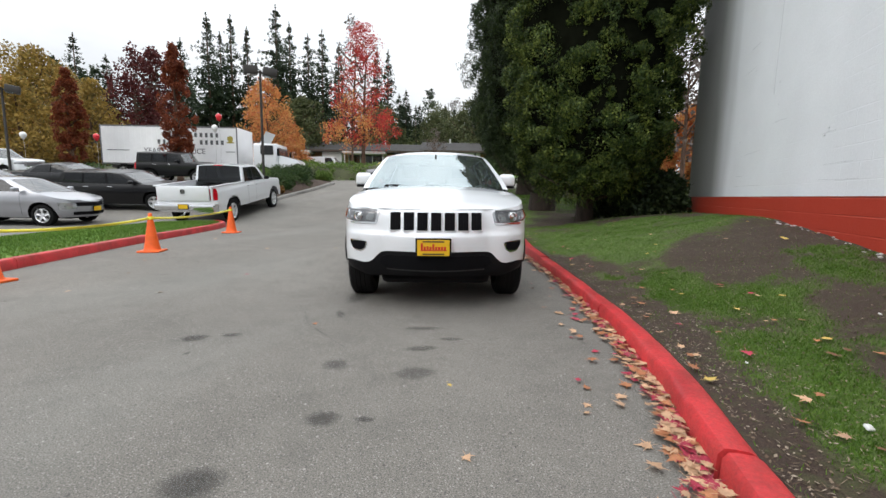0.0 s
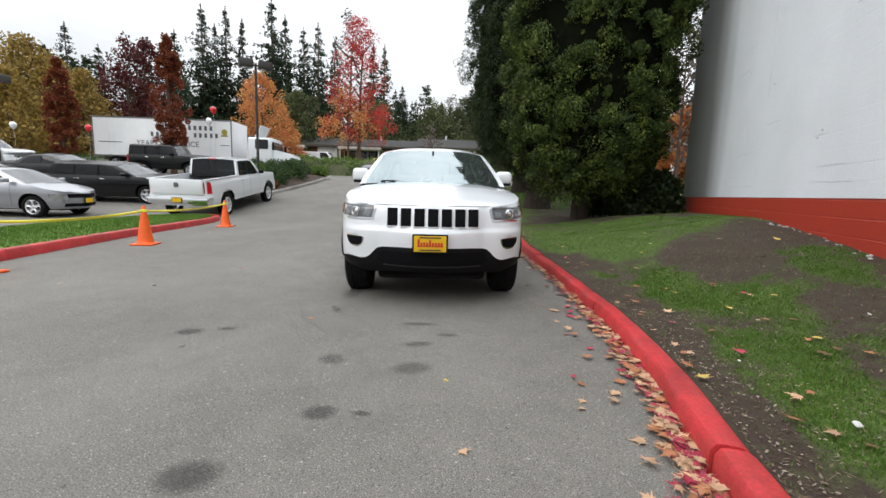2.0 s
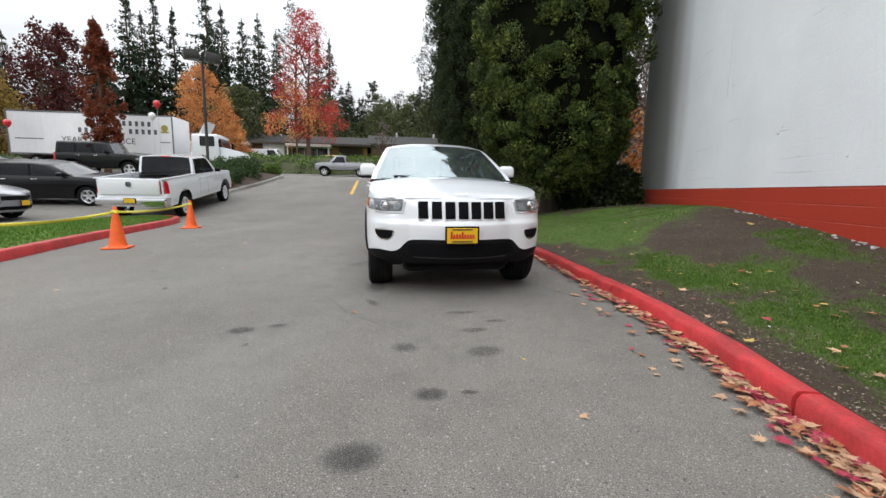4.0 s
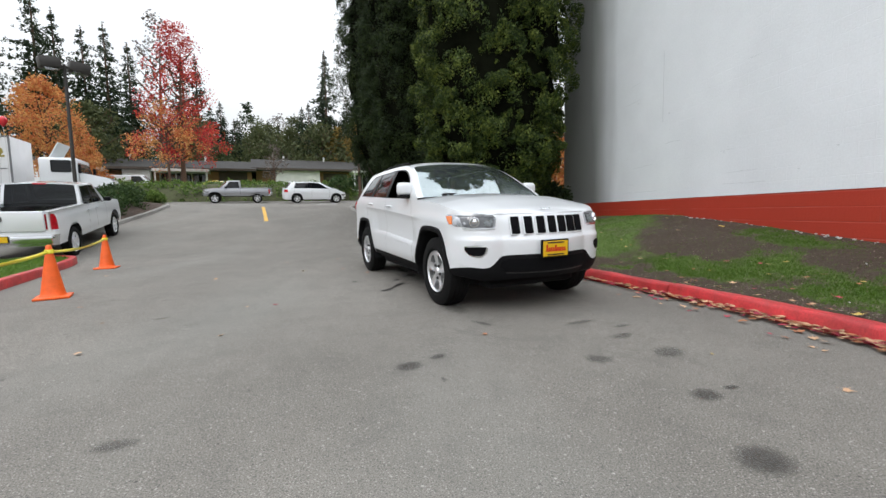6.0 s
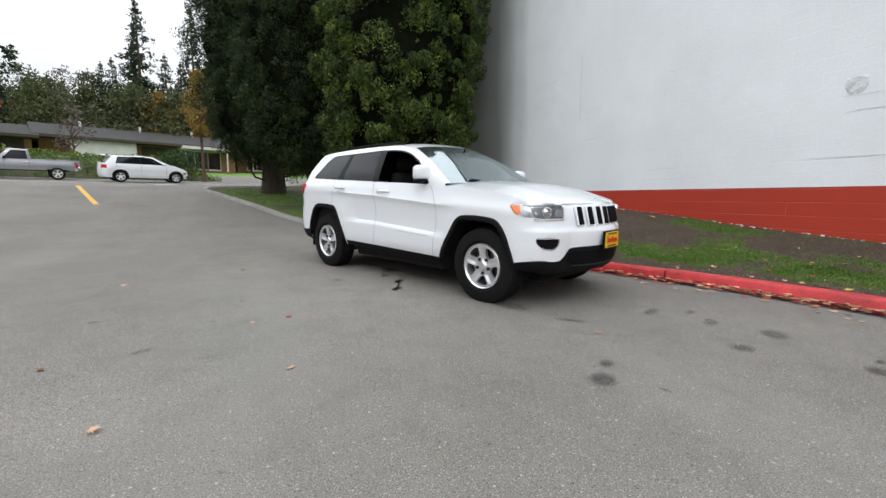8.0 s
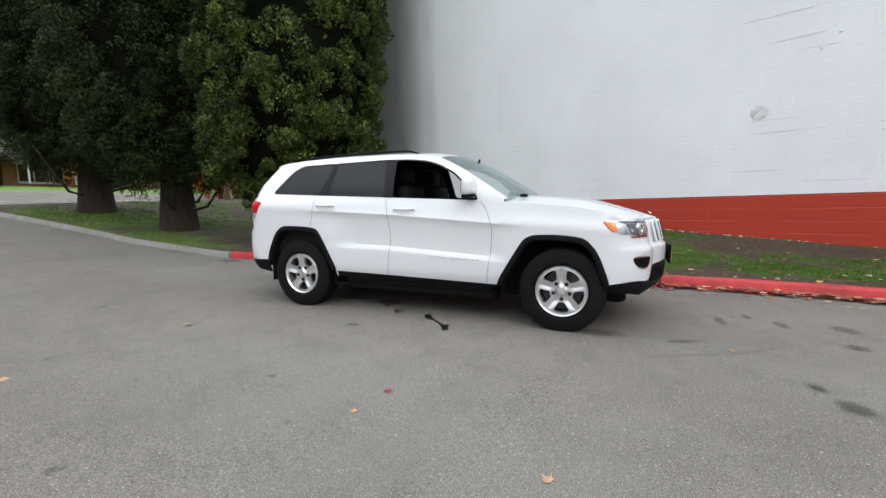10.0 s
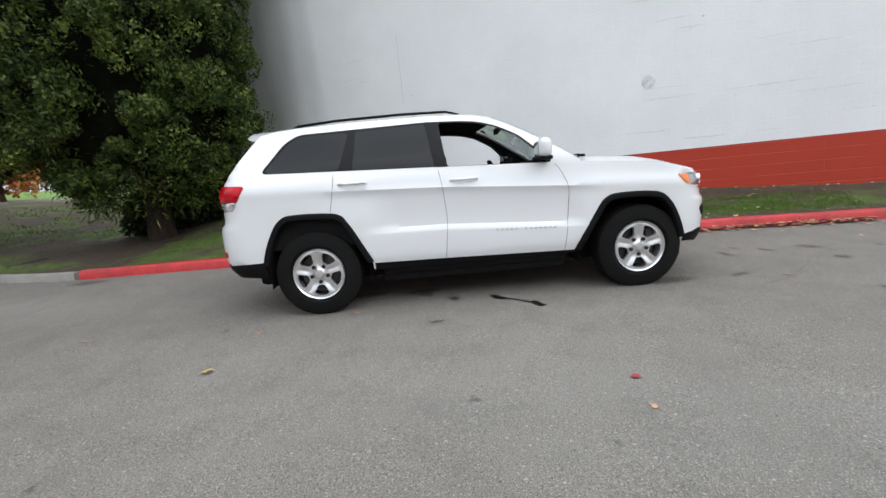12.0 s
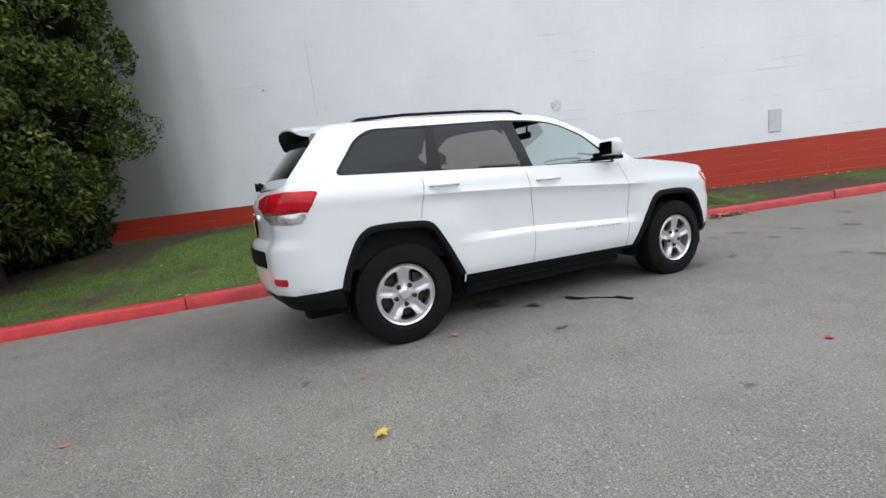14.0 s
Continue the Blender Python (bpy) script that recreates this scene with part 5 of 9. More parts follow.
ARCH_F = [(0.858, 0.30), (0.862, 0.405), (0.916, 0.518), (1.075, 0.781), (1.125, 0.845), (1.175, 0.875), (1.24, 0.889), (1.433, 0.892), (1.60, 0.876), (1.665, 0.853), (1.71, 0.812), (1.768, 0.712), (1.828, 0.565), (1.866, 0.455), (1.875, 0.30)]
ARCH_R = [(-1.955, 0.30), (-1.925, 0.52), (-1.872, 0.67), (-1.80, 0.815), (-1.755, 0.88), (-1.71, 0.912), (-1.65, 0.929), (-1.473, 0.931), (-1.27, 0.917), (-1.21, 0.898), (-1.165, 0.86), (-1.069, 0.696), (-0.952, 0.462), (-0.945, 0.30)]


def white_suv(m):
    top = empty("suv", m, "white SUV with black lower trim and alloy wheels on the drive", "car")
    wr = 0.385
    sk = SuvSkin()
    fs, rs = sk.front_s, sk.rear_s
    # lines of the lower skin
    arches = []
    for A, ax in ((ARCH_F, 1.4575), (ARCH_R, -1.4575)):
        c = Vector((ax, 0.36))
        arches.append([tuple(Vector(p) + (c - Vector(p)).normalized() * 0.012) for p in A])
    sill = [(x, float(np.interp(x, [-0.95, -0.25, 0.86], [0.446, 0.434, 0.408]))) for x in np.linspace(-0.95, 0.86, 16)]
    wave = [(1.86, 0.472), (1.95, 0.486)] + [(fs(y), z) for y, z in ((0.83, 0.50), (0.77, 0.492), (0.72, 0.487), (0.67, 0.495), (0.63, 0.52), (0.575, 0.575), (0.545, 0.598), (0.50, 0.61), (0.40, 0.615), (0.2, 0.618), (0.0, 0.618))]
    skirt = [(rs(0.0), 0.50), (rs(0.4), 0.50), (rs(0.7), 0.508), (-2.25, 0.52), (-2.05, 0.53), (-1.92, 0.533)]
    lamp = rounded([(fs(0.925), 0.905), (fs(0.85), 0.893), (fs(0.585), 0.872), (fs(0.572), 0.985), (fs(0.60), 1.0), (fs(0.86), 1.012), (1.83, 1.022), (1.85, 0.985)], 0.025, 3)
    fog = rounded([(fs(0.675), 0.70), (fs(0.70), 0.625), (fs(0.745), 0.592), (fs(0.83), 0.605), (fs(0.875), 0.668), (fs(0.875), 0.712)], 0.03, 3)
    tail_red = [(-2.035, 1.192), (-2.04, 1.205), (rs(0.88), 1.215), (rs(0.6), 1.205), (rs(0.47), 1.185), (rs(0.46), 1.13), (rs(0.60), 1.085), (rs(0.83), 1.075), (-2.105, 1.08), (-2.07, 1.13)]
    tail_clear = [(-2.105, 1.08), (rs(0.83), 1.075), (rs(0.60), 1.085), (rs(0.52), 1.108), (rs(0.56), 1.05), (rs(0.72), 1.012), (-2.24, 1.005), (-2.155, 1.012), (-2.125, 1.04)]
    edge = [(s, sk.top(sk.plan(s)[0])) for s in np.linspace(sk.sa, sk.sb, 150)]
    rim = edge + [(sk.sb, 0.37), (fs(0.45), 0.36), (fs(0.75), 0.355), (1.86, 0.40), (1.86, 0.38), (-1.95, 0.38), (rs(0.9), 0.40), (rs(0.5), 0.385), (sk.sa, 0.38)]
    grid = [(s, z) for s in np.linspace(sk.sa, sk.sb, 128) for z in np.arange(0.40, 1.27, 0.035) if z < sk.top(sk.plan(s)[0]) - 0.012]
    # rows on the crease and the ledge keep them crisp
    crease = [[(x, float(np.interp(x, [-1.3, -0.28, 0.83, 1.1], [1.11, 1.067, 0.99, 0.972])) + d) for x in np.linspace(-1.3, 1.1, 40)] for d in (0.0, -0.008, 0.03)]
    ledge = [[(x, float(np.interp(x, [-1.0, -0.3, 0.8, 1.0], [0.752, 0.742, 0.676, 0.663])) + d) for x in np.linspace(-1.0, 0.98, 36)] for d in (0.0, -0.035, -0.055)]
    grid = [(s, z) for s, z in grid if not (-1.0 < s < 1.0 and (abs(z - np.interp(s, [-1.3, -0.28, 0.83, 1.1], [1.11, 1.067, 0.99, 0.972])) < 0.02 or -0.075 < z - np.interp(s, [-1.0, -0.3, 0.8, 1.0], [0.752, 0.742, 0.676, 0.663]) < 0.015))]

    def name_of(s, z):
        x = sk.plan(s)[0]
        if z > sk.top(x) + 1e-4 or z < 0.35 or not inside(rim, s, z):
            return ""
        for a in arches:
            if inside(a, s, z):
                return ""
        if inside(lamp, s, z):
            return "headlight"
        if inside(fog, s, z):
            return "fog_lamp_pocket"
        if inside(tail_red, s, z):
            return "tail_light"
        if inside(tail_clear, s, z):
            return "tail_light_clear"
        if s > 1.85:
            return "front_lower_bumper" if z < np.interp(s, [p[0] for p in wave], [p[1] for p in wave]) else "body"
        if s < -1.9:
            return "rear_lower_bumper" if z < np.interp(s, [p[0] for p in skirt], [p[1] for p in skirt]) else "body"
        if -0.95 < s < 0.87 and z < np.interp(s, [p[0] for p in sill], [p[1] for p in sill]):
            return "sill_trim"
        return "body"

    bms = panelled([rim, lamp, fog, tail_red, tail_clear] + arches, [sill, wave, skirt] + crease + ledge + [[(v, z) for v in np.linspace(1.95, sk.sb, 30)] for z in (0.755, 0.772, 0.80)], grid, sk.spot, name_of)
    mats = {"body": WHITE_PAINT, "front_lower_bumper": BLACK_PLASTIC, "rear_lower_bumper": BLACK_PLASTIC, "sill_trim": BLACK_PLASTIC, "headlight": LAMP_BOWL, "fog_lamp_pocket": CHROME, "tail_light": TAIL_RED, "tail_light_clear": LAMP_CLEAR}
    for name, bm in bms.items():
        other = mirrored(bm)
        if name in ("headlight", "fog_lamp_pocket", "tail_light", "tail_light_clear"):
            for b in (bm, other):
                part(name, hemmed(b, 0.012 if name == "tail_light" else 0.008 if name == "tail_light_clear" else 0.003, 0.03), mats[name], top, smooth=50)
            continue
        both = bmesh.new()
        for b in (bm, other):
            me = bpy.data.meshes.new("side")
            b.to_mesh(me)
            b.free()
            both.from_mesh(me)
            bpy.data.meshes.remove(me)
        bmesh.ops.remove_doubles(both, verts=both.verts, dist=0.0006)
        if name == "sill_trim":
            for piece in islands(both):
                part(name, piece, mats[name], top, smooth=40)
        else:
            part(name, both, mats[name], top, smooth=32)

    # bonnet: crowned between the wings, with two soft ridges
    bm, rows = bmesh.new(), []
    crown = curve([(0.7, 0.05), (0.95, 0.07), (1.6, 0.08), (2.1, 0.055), (2.37, 0.02)])
    across = [math.copysign(abs(t) ** 0.8, t) for t in np.linspace(-1, 1, 25)]
    for s in [v for v in np.linspace(0.72, sk.sb, 60)]:
        x, y = sk.plan(s)
        p = sk.at(x, y, sk.top(x))
        rows.append([bm.verts.new((p.x, p.y * v, p.z + crown(x) * (1 - abs(v) ** 2.2) + 0.006 * math.exp(-((abs(v) - 0.62) / 0.12) ** 2) * min(1, max(0, (2.25 - x) * 3)))) for v in across])
    for a, b in zip(rows, rows[1:]):
        for i in range(len(across) - 1):
            bm.faces.new((a[i], a[i + 1], b[i + 1], b[i]))
    bmesh.ops.remove_doubles(bm, verts=bm.verts, dist=0.0006)
    part("bonnet", bm, WHITE_PAINT, top, smooth=45)

    # greenhouse: sides with rounded windows below the roof's edge
    EDGE = [(0.93, 1.212), (0.86, 1.258), (0.79, 1.302), (0.62, 1.408), (0.46, 1.503), (0.30, 1.585), (0.18, 1.637), (0.06, 1.668), (-0.10, 1.688), (-0.4, 1.699), (-0.8, 1.700), (-1.2, 1.694), (-1.55, 1.680), (-1.78, 1.662), (-1.86, 1.645), (-1.905, 1.61), (-1.97, 1.53), (-2.06, 1.42), (-2.15, 1.31), (-2.195, 1.252)]
    foot = np.array([tuple(sk.spot(s, sk.top(sk.plan(s)[0])))[:2] for s in np.linspace(-2.45, 1.2, 120)])
    foot_z = np.array([sk.top(sk.plan(s)[0]) for s in np.linspace(-2.45, 1.2, 120)])
    order = np.argsort(foot[:, 0])
    fx, fy, fz = foot[order, 0], foot[order, 1], foot_z[order]
    lean = curve([(1.15, 1.0), (1.24, 0.985), (1.32, 0.956), (1.45, 0.886), (1.58, 0.81), (1.66, 0.755), (1.72, 0.70)])

    def glass_y(x, z):
        zb = float(np.interp(x, fx, fz))
        k = min(1.0, max(0.0, (z - zb) / 0.3))
        t = 0.02 * min(1, max(0, (x - 0.1) / 0.7)) + 0.03 * min(1, max(0, (-1.2 - x) / 0.7)) + 0.05 * max(0, (-1.8 - x) / 0.4) ** 2
        return float(np.interp(x, fx, fy)) * lean(z) / lean(zb) * (1 - t * k)

    base = [(x, float(np.interp(x, fx, fz))) for x in np.linspace(-2.19, 0.93, 50)]
    shell = EDGE + base
    quarter = rounded([(-1.835, 1.308), (-1.178, 1.278), (-1.082, 1.613), (-1.515, 1.608), (-1.635, 1.545)], 0.06)
    rear_w = rounded([(-1.06, 1.272), (-0.345, 1.242), (-0.405, 1.632), (-1.022, 1.618)], 0.03)
    front_w = rounded([(-0.238, 1.240), (0.66, 1.212), (0.405, 1.455), (0.215, 1.556), (0.06, 1.600), (-0.12, 1.622), (-0.282, 1.628)], 0.035)
    band1 = [(-1.178, 1.275), (-1.06, 1.269), (-1.022, 1.622), (-1.082, 1.617)]
    band2 = [(-0.345, 1.239), (-0.238, 1.236), (-0.282, 1.633), (-0.405, 1.637)]
    frame_w = rounded([(-1.86, 1.298), (0.70, 1.203), (0.415, 1.472), (0.215, 1.573), (0.06, 1.617), (-0.12, 1.636), (-0.4, 1.646), (-1.08, 1.630), (-1.53, 1.622), (-1.655, 1.555)], 0.06)

    def green_name(x, z):
        if not inside(shell, x, z):
            return ""
        for n, w in (("quarter_window", quarter), ("rear_door_window", rear_w), ("opening", front_w), ("window_pillar", band1), ("window_pillar", band2)):
            if inside(w, x, z):
                return n
        return "window_surround" if inside(frame_w, x, z) else "roof_side"

    g2 = [(x, z) for x in np.arange(-2.16, 0.92, 0.07) for z in np.arange(1.22, 1.70, 0.04) if inside(shell, x, z)]
    sides = panelled([shell, quarter, rear_w, front_w, band1, band2, frame_w], [], g2, lambda x, z: Vector((x, glass_y(x, z), z)), green_name)
    sides.pop("opening").free()
    gm = {"quarter_window": GLASS_TINT, "rear_door_window": GLASS_TINT, "window_pillar": PILLAR, "window_surround": PILLAR, "roof_side": WHITE_PAINT}
    for name, bm in sides.items():
        other = mirrored(bm)
        for b in (bm, other):
            if name == "roof_side":
                lining = b.copy()
                for v in lining.verts:
                    v.co.y *= 0.965
                part("pillar_lining", lining, INTERIOR, top, smooth=40)
                part("roof_side", b, WHITE_PAINT, top, smooth=40)
            elif name == "window_pillar":
                for piece in islands(b):
                    part(name, piece, gm[name], top, smooth=40)
            else:
                if name.endswith("window"):
                    for v in b.verts:
                        v.co.y *= 0.997
                part(name, b, gm[name], top, smooth=40)

    # roof, windscreen and rear window: one crowned skin across the two edges
    def bow(i):
        x, z = EDGE[i]
        return float(np.interp(i, [0, 7, 10, 13, 15, 19], [0.17, 0.10, 0.0, -0.06, -0.07, -0.13])), float(np.interp(i, [0, 3, 7, 10, 13, 19], [0.02, 0.035, 0.055, 0.06, 0.06, 0.0]))

    def skin(scale, dz):
        out, V = {}, {}
        n = 28
        for i in range(len(EDGE) - 1):
            for j in range(n):
                va, vb = -1 + 2 * j / n, -1 + 2 * (j + 1) / n
                mid = abs(va + vb) / 2
                name = "roof"
                if i < 6 and mid < 0.95:
                    name = "windscreen"
                elif i >= 15 and mid < 0.97 and i < 18:
                    name = "rear_window"
                if name not in out:
                    out[name] = bmesh.new()
                vs = []
                for a, v in ((i, va), (i + 1, va), (i + 1, vb), (i, vb)):
                    key = (name, a, round(v, 4))
                    if key not in V:
                        (x, z), (bx, cz) = EDGE[a], bow(a)
                        V[key] = out[name].verts.new((x + bx * (1 - v * v), glass_y(x, z) * v * scale, z + dz + cz * (1 - abs(v) ** 3)))
                    vs.append(V[key])
                out[name].faces.new(vs)
        return out

    for name, bm in skin(1.0, 0.0).items():
        part(name, bm, {"roof": WHITE_PAINT, "windscreen": GLASS_CLEAR, "rear_window": GLASS_DARK}[name], top, smooth=50)
    for name, bm in skin(0.96, -0.03).items():
        if name == "roof":
            part("headliner", bm, INTERIOR, top, smooth=50)
        else:
            bm.free()

    # black flares round the wheel openings, liners and wheels
    for A, ax in ((ARCH_F, 1.4575), (ARCH_R, -1.4575)):
        c = Vector((ax, 0.34))
        line = [Vector((float(a), float(b))) for a, b in smooth_line([p for p in A if p[1] > 0.35], 0.045)[:, :2]]
        for s in (-1, 1):
            V, F, k = [], [], 6
            for p in line:
                way = (c - p).normalized()
                for inn, lift in ((-0.002, 0.0), (0.004, 0.014), (0.02, 0.02), (0.046, 0.016), (0.056, 0.004), (0.058, -0.07)):
                    q = p + way * inn
                    w = sk.side_at(p.x, max(p.y, 0.36), s > 0)
                    V.append((q.x + (w.x - p.x), w.y + s * lift, q.y))
            for i in range(len(line) - 1):
                for j in range(k - 1):
                    F.append((i * k + j, i * k + j + 1, (i + 1) * k + j + 1, (i + 1) * k + j))
            ob = grid_mesh("wheel_arch_flare", V, F, BLACK_PLASTIC, top)
            ob.data.set_sharp_from_angle(angle=radians(40))
            V = []
            for p in line:
                q = p + (c - p).normalized() * 0.045
                V += [(q.x, s * 0.58, q.y), (q.x, s * 0.93, q.y)]
            V = [(V[0][0], s * y, 0.28) for y in (0.58, 0.93)] + V + [(V[-1][0], s * y, 0.28) for y in (0.58, 0.93)]
            grid_mesh("wheel_liner", V, [(2 * i, 2 * i + 1, 2 * i + 3, 2 * i + 2) for i in range(len(V) // 2 - 1)], INTERIOR, top)
            wheel_parts(top, ax, s * 0.815, wr, 0.228, 0.265, s, nuts=True)
    # underside and cabin
    bm = bmesh.new()
    add_box(bm, (-0.05, 0, 0.50), (4.1, 1.14, 0.54), 0.06)
    add_box(bm, (-0.04, 0, 0.45), (1.70, 1.74, 0.26), 0.03)
    add_box(bm, (-0.04, 0, 0.34), (1.72, 1.6, 0.22), 0.04)
    add_box(bm, (1.75, 0, 0.72), (0.6, 0.9, 0.3), 0.05)
    add_box(bm, (1.45, 0, 0.34), (1.1, 1.1, 0.2), 0.04)
    add_box(bm, (-1.6, 0, 0.34), (1.1, 1.1, 0.22), 0.05)
    part("underbody", bm, INTERIOR, top)
    bm = bmesh.new()
    add_box(bm, (0.82, 0, 1.0), (0.5, 1.62, 0.36), 0.1, seg=3)
    add_box(bm, (0.58, 0.38, 1.08), (0.2, 0.42, 0.16), 0.05)
    part("dashboard", bm, INTERIOR, top, smooth=50)
    for s in (-1, 1):
        bm = bmesh.new()
        add_box(bm, (-0.5, s * 0.85, 0.9), (2.9, 0.05, 0.58), 0.02)
        part("door_lining", bm, INTERIOR, top)
    bm = bmesh.new()
    add_box(bm, (-1.75, 0, 0.95), (0.9, 1.6, 0.1), 0.02)
    part("load_floor", bm, INTERIOR, top)
    for y in (-0.38, 0.38):
        seat(top, -0.02, y, 0.74)
    for y in (-0.42, 0.42):
        seat(top, -0.92, y, 0.74)
    steering_wheel(top, 0.40, 0.38, 1.11)
    bm = bmesh.new()
    add_box(bm, (0.36, 0, 1.575), (0.03, 0.22, 0.065), 0.012)
    add_cyl(bm, (0.40, 0, 1.62), 0.012, 0.012, 0.1, 8)
    part("rear_view_mirror", bm, BLACK_PLASTIC, top, smooth=40)

    # grille: seven upright slots with pale rims in a raised surround
    for i in range(7):
        y = (i - 3) * 0.1315
        z = 0.906
        p = sk.front_at(y, z)
        rot = Matrix.Rotation(radians(-14), 3, "Y")
        bm = bmesh.new()
        add_box(bm, (p.x + 0.002, y, z), (0.026, 0.122, 0.2), 0.012, rot, 3)
        g = part("grille_slot", bm, WHITE_PAINT, top, smooth=45)
        bm = bmesh.new()
        add_box(bm, (p.x + 0.0095, y, z), (0.024, 0.105, 0.18), 0.012, rot)
        part("slot_opening", bm, DARK_HOLE, g, smooth=45)
        bm = bmesh.new()
        for q in (-0.024, 0.0, 0.024):
            add_box(bm, (p.x + 0.0165, y + q, z), (0.016, 0.005, 0.155), 0, rot)
        part("slot_mesh", bm, BLACK_PLASTIC, g)
    for s in (-1, 1):
        # lamp: dark inner mask, bright frame, round projector, inner indicator
        skin_patch(top, "lamp_mask", sk, s, [(0.892, 0.61, 0.85), (0.915, 0.60, 0.87), (0.96, 0.595, 0.885), (0.99, 0.60, 0.895)], 0.005, LAMP_MASK)
        skin_patch(top, "lamp_frame", sk, s, [(0.872, 0.59, 0.86), (0.878, 0.585, 0.868), (0.888, 0.585, 0.872)], 0.009, CHROME)
        skin_patch(top, "lamp_brow", sk, s, [(0.996, 0.60, 0.90), (1.004, 0.60, 0.91), (1.012, 0.60, 0.92)], 0.008, LAMP_MASK)
        p = sk.front_at(s * 0.78, 0.945)
        bm = bmesh.new()
        add_lathe(bm, [(-0.02, 0.052), (0.012, 0.05), (0.014, 0.04), (-0.004, 0.035), (0.006, 0.02), (0.008, 0.001)], 22)
        bmesh.ops.rotate(bm, cent=(0, 0, 0), matrix=Matrix.Rotation(radians(-90 + s * 34), 3, "Z"), verts=bm.verts)
        bmesh.ops.translate(bm, vec=(p.x + 0.004, p.y, 0.945), verts=bm.verts)
        part("projector", bm, CHROME, top, smooth=45)
        skin_patch(top, "indicator_lens", sk, s, [(0.905, 0.62, 0.70), (0.94, 0.615, 0.69), (0.97, 0.61, 0.68)], 0.011, LENS)
        skin_patch(top, "side_marker", sk, s, [(0.925, 0.934, 0.945), (0.955, 0.937, 0.954), (1.008, 0.94, 0.961)], 0.008, AMBER)
        skin_patch(top, "fog_lens", sk, s, [(0.612, 0.745, 0.80), (0.628, 0.715, 0.84), (0.655, 0.705, 0.86), (0.682, 0.70, 0.868), (0.70, 0.70, 0.868)], 0.008, DARK_HOLE)
        mirror_parts(top, 0.60, 0.825, 1.33, s, WHITE_PAINT)
        # roof rail
        pts = [(-1.62, s * 0.575, 1.69), (-1.56, s * 0.58, 1.712), (-1.2, s * 0.60, 1.733), (-0.6, s * 0.61, 1.742), (-0.2, s * 0.605, 1.735), (-0.08, s * 0.6, 1.705)]
        tube("roof_rail", pts, [0.01, 0.012, 0.012, 0.012, 0.011, 0.008], BLACK_PLASTIC, top, 8)
        # handles: a bowed grip over a flat cup, its scoop shaded into the colour
        for x, hz in ((-0.10, 1.119), (-1.065, 1.16)):
            q = sk.side_at(x, hz, s > 0)
            tube("door_handle", [(x + dx, q.y + s * dy, hz + dz) for dx, dy, dz in ((-0.118, 0.004, -0.004), (-0.105, 0.022, 0), (-0.05, 0.034, 0.002), (0.05, 0.034, 0.002), (0.105, 0.022, 0), (0.118, 0.004, -0.004))], [0.010, 0.011, 0.012, 0.012, 0.011, 0.010], WHITE_PAINT, top, 8)
            bm = bmesh.new()
            add_box(bm, (x, q.y + s * 0.001, hz - 0.008), (0.12, 0.006, 0.046), 0.003)
            part("handle_cup", bm, CUP, top)
        skin_patch(top, "reflector", sk, s, [(0.592, 0.755, 0.865), (0.615, 0.75, 0.872), (0.64, 0.76, 0.868)], 0.005, TAIL_RED, rear=True)
        for i in range(13):
            if i == 5:
                continue
            x = 0.165 + 0.043 * i
            z = 0.657 - 0.02 * i / 12
            bm = bmesh.new()
            q = sk.side_at(x, z, s > 0)
            add_box(bm, (x, q.y + s * 0.003, z), (0.022, 0.006, 0.017), 0.002)
            part("badge_bar", bm, BADGE, top)
        skin_patch(top, "bonnet_gap", sk, s, [(1.0165, 0.0, 0.86), (1.019, 0.0, 0.86), (1.0215, 0.0, 0.86)], 0.0015, SEAM)
    bm = bmesh.new()
    for q in (-0.05, -0.018, 0.014, 0.048):
        add_box(bm, (sk.front_at(0, 1.0).x - 0.055, q, 1.062), (0.008, 0.02, 0.034), 0.003, Matrix.Rotation(radians(-52), 3, "Y"))
    part("nose_badge", bm, CHROME, top)
    plate_at(top, (sk.front_at(0, 0.66).x + 0.025, -0.025, 0.667), 0.34, 0.18, 1)
    for s in (-1, 1):
        skin_patch(top, "bumper_strip", sk, s, [(0.424, 0.0, 0.5), (0.43, 0.0, 0.5), (0.436, 0.0, 0.5)], 0.006, BUMPER_STRIP)
        skin_patch(top, "lower_air_intake", sk, s, [(0.455, 0.0, 0.50), (0.49, 0.0, 0.56), (0.55, 0.0, 0.54), (0.575, 0.0, 0.48)], 0.005, DARK_HOLE)
    # rear step pad and tailgate handle bar
    skin_patch(top, "bumper_step", sk, 1, [(0.70, -0.62, 0.62), (0.735, -0.63, 0.63), (0.80, -0.62, 0.62), (0.82, -0.60, 0.60)], 0.008, BLACK_PLASTIC, rear=True)
    skin_patch(top, "tailgate_handle", sk, 1, [(1.03, -0.36, 0.36), (1.05, -0.37, 0.37), (1.075, -0.36, 0.36)], 0.015, CHROME, rear=True)
    plate_at(top, (sk.rear_at(0, 0.95).x - 0.004, 0, 0.95), 0.32, 0.16, -1)
    # spoiler, rear wiper
    bm = bmesh.new()
    rows = []
    for x, zt, zb, hw in ((-1.70, 1.674, 1.60, 0.605), (-1.87, 1.668, 1.605, 0.61), (-1.99, 1.663, 1.622, 0.60), (-2.03, 1.652, 1.64, 0.585)):
        a, b = ([bm.verts.new((x - 0.07 * (1 - v * v), hw * v, z0 + 0.055 * (1 - abs(v) ** 3) - 0.012 * abs(v) ** 5)) for v in np.linspace(-1, 1, 15)] for z0 in (zt, zb))
        rows.append((a, b))
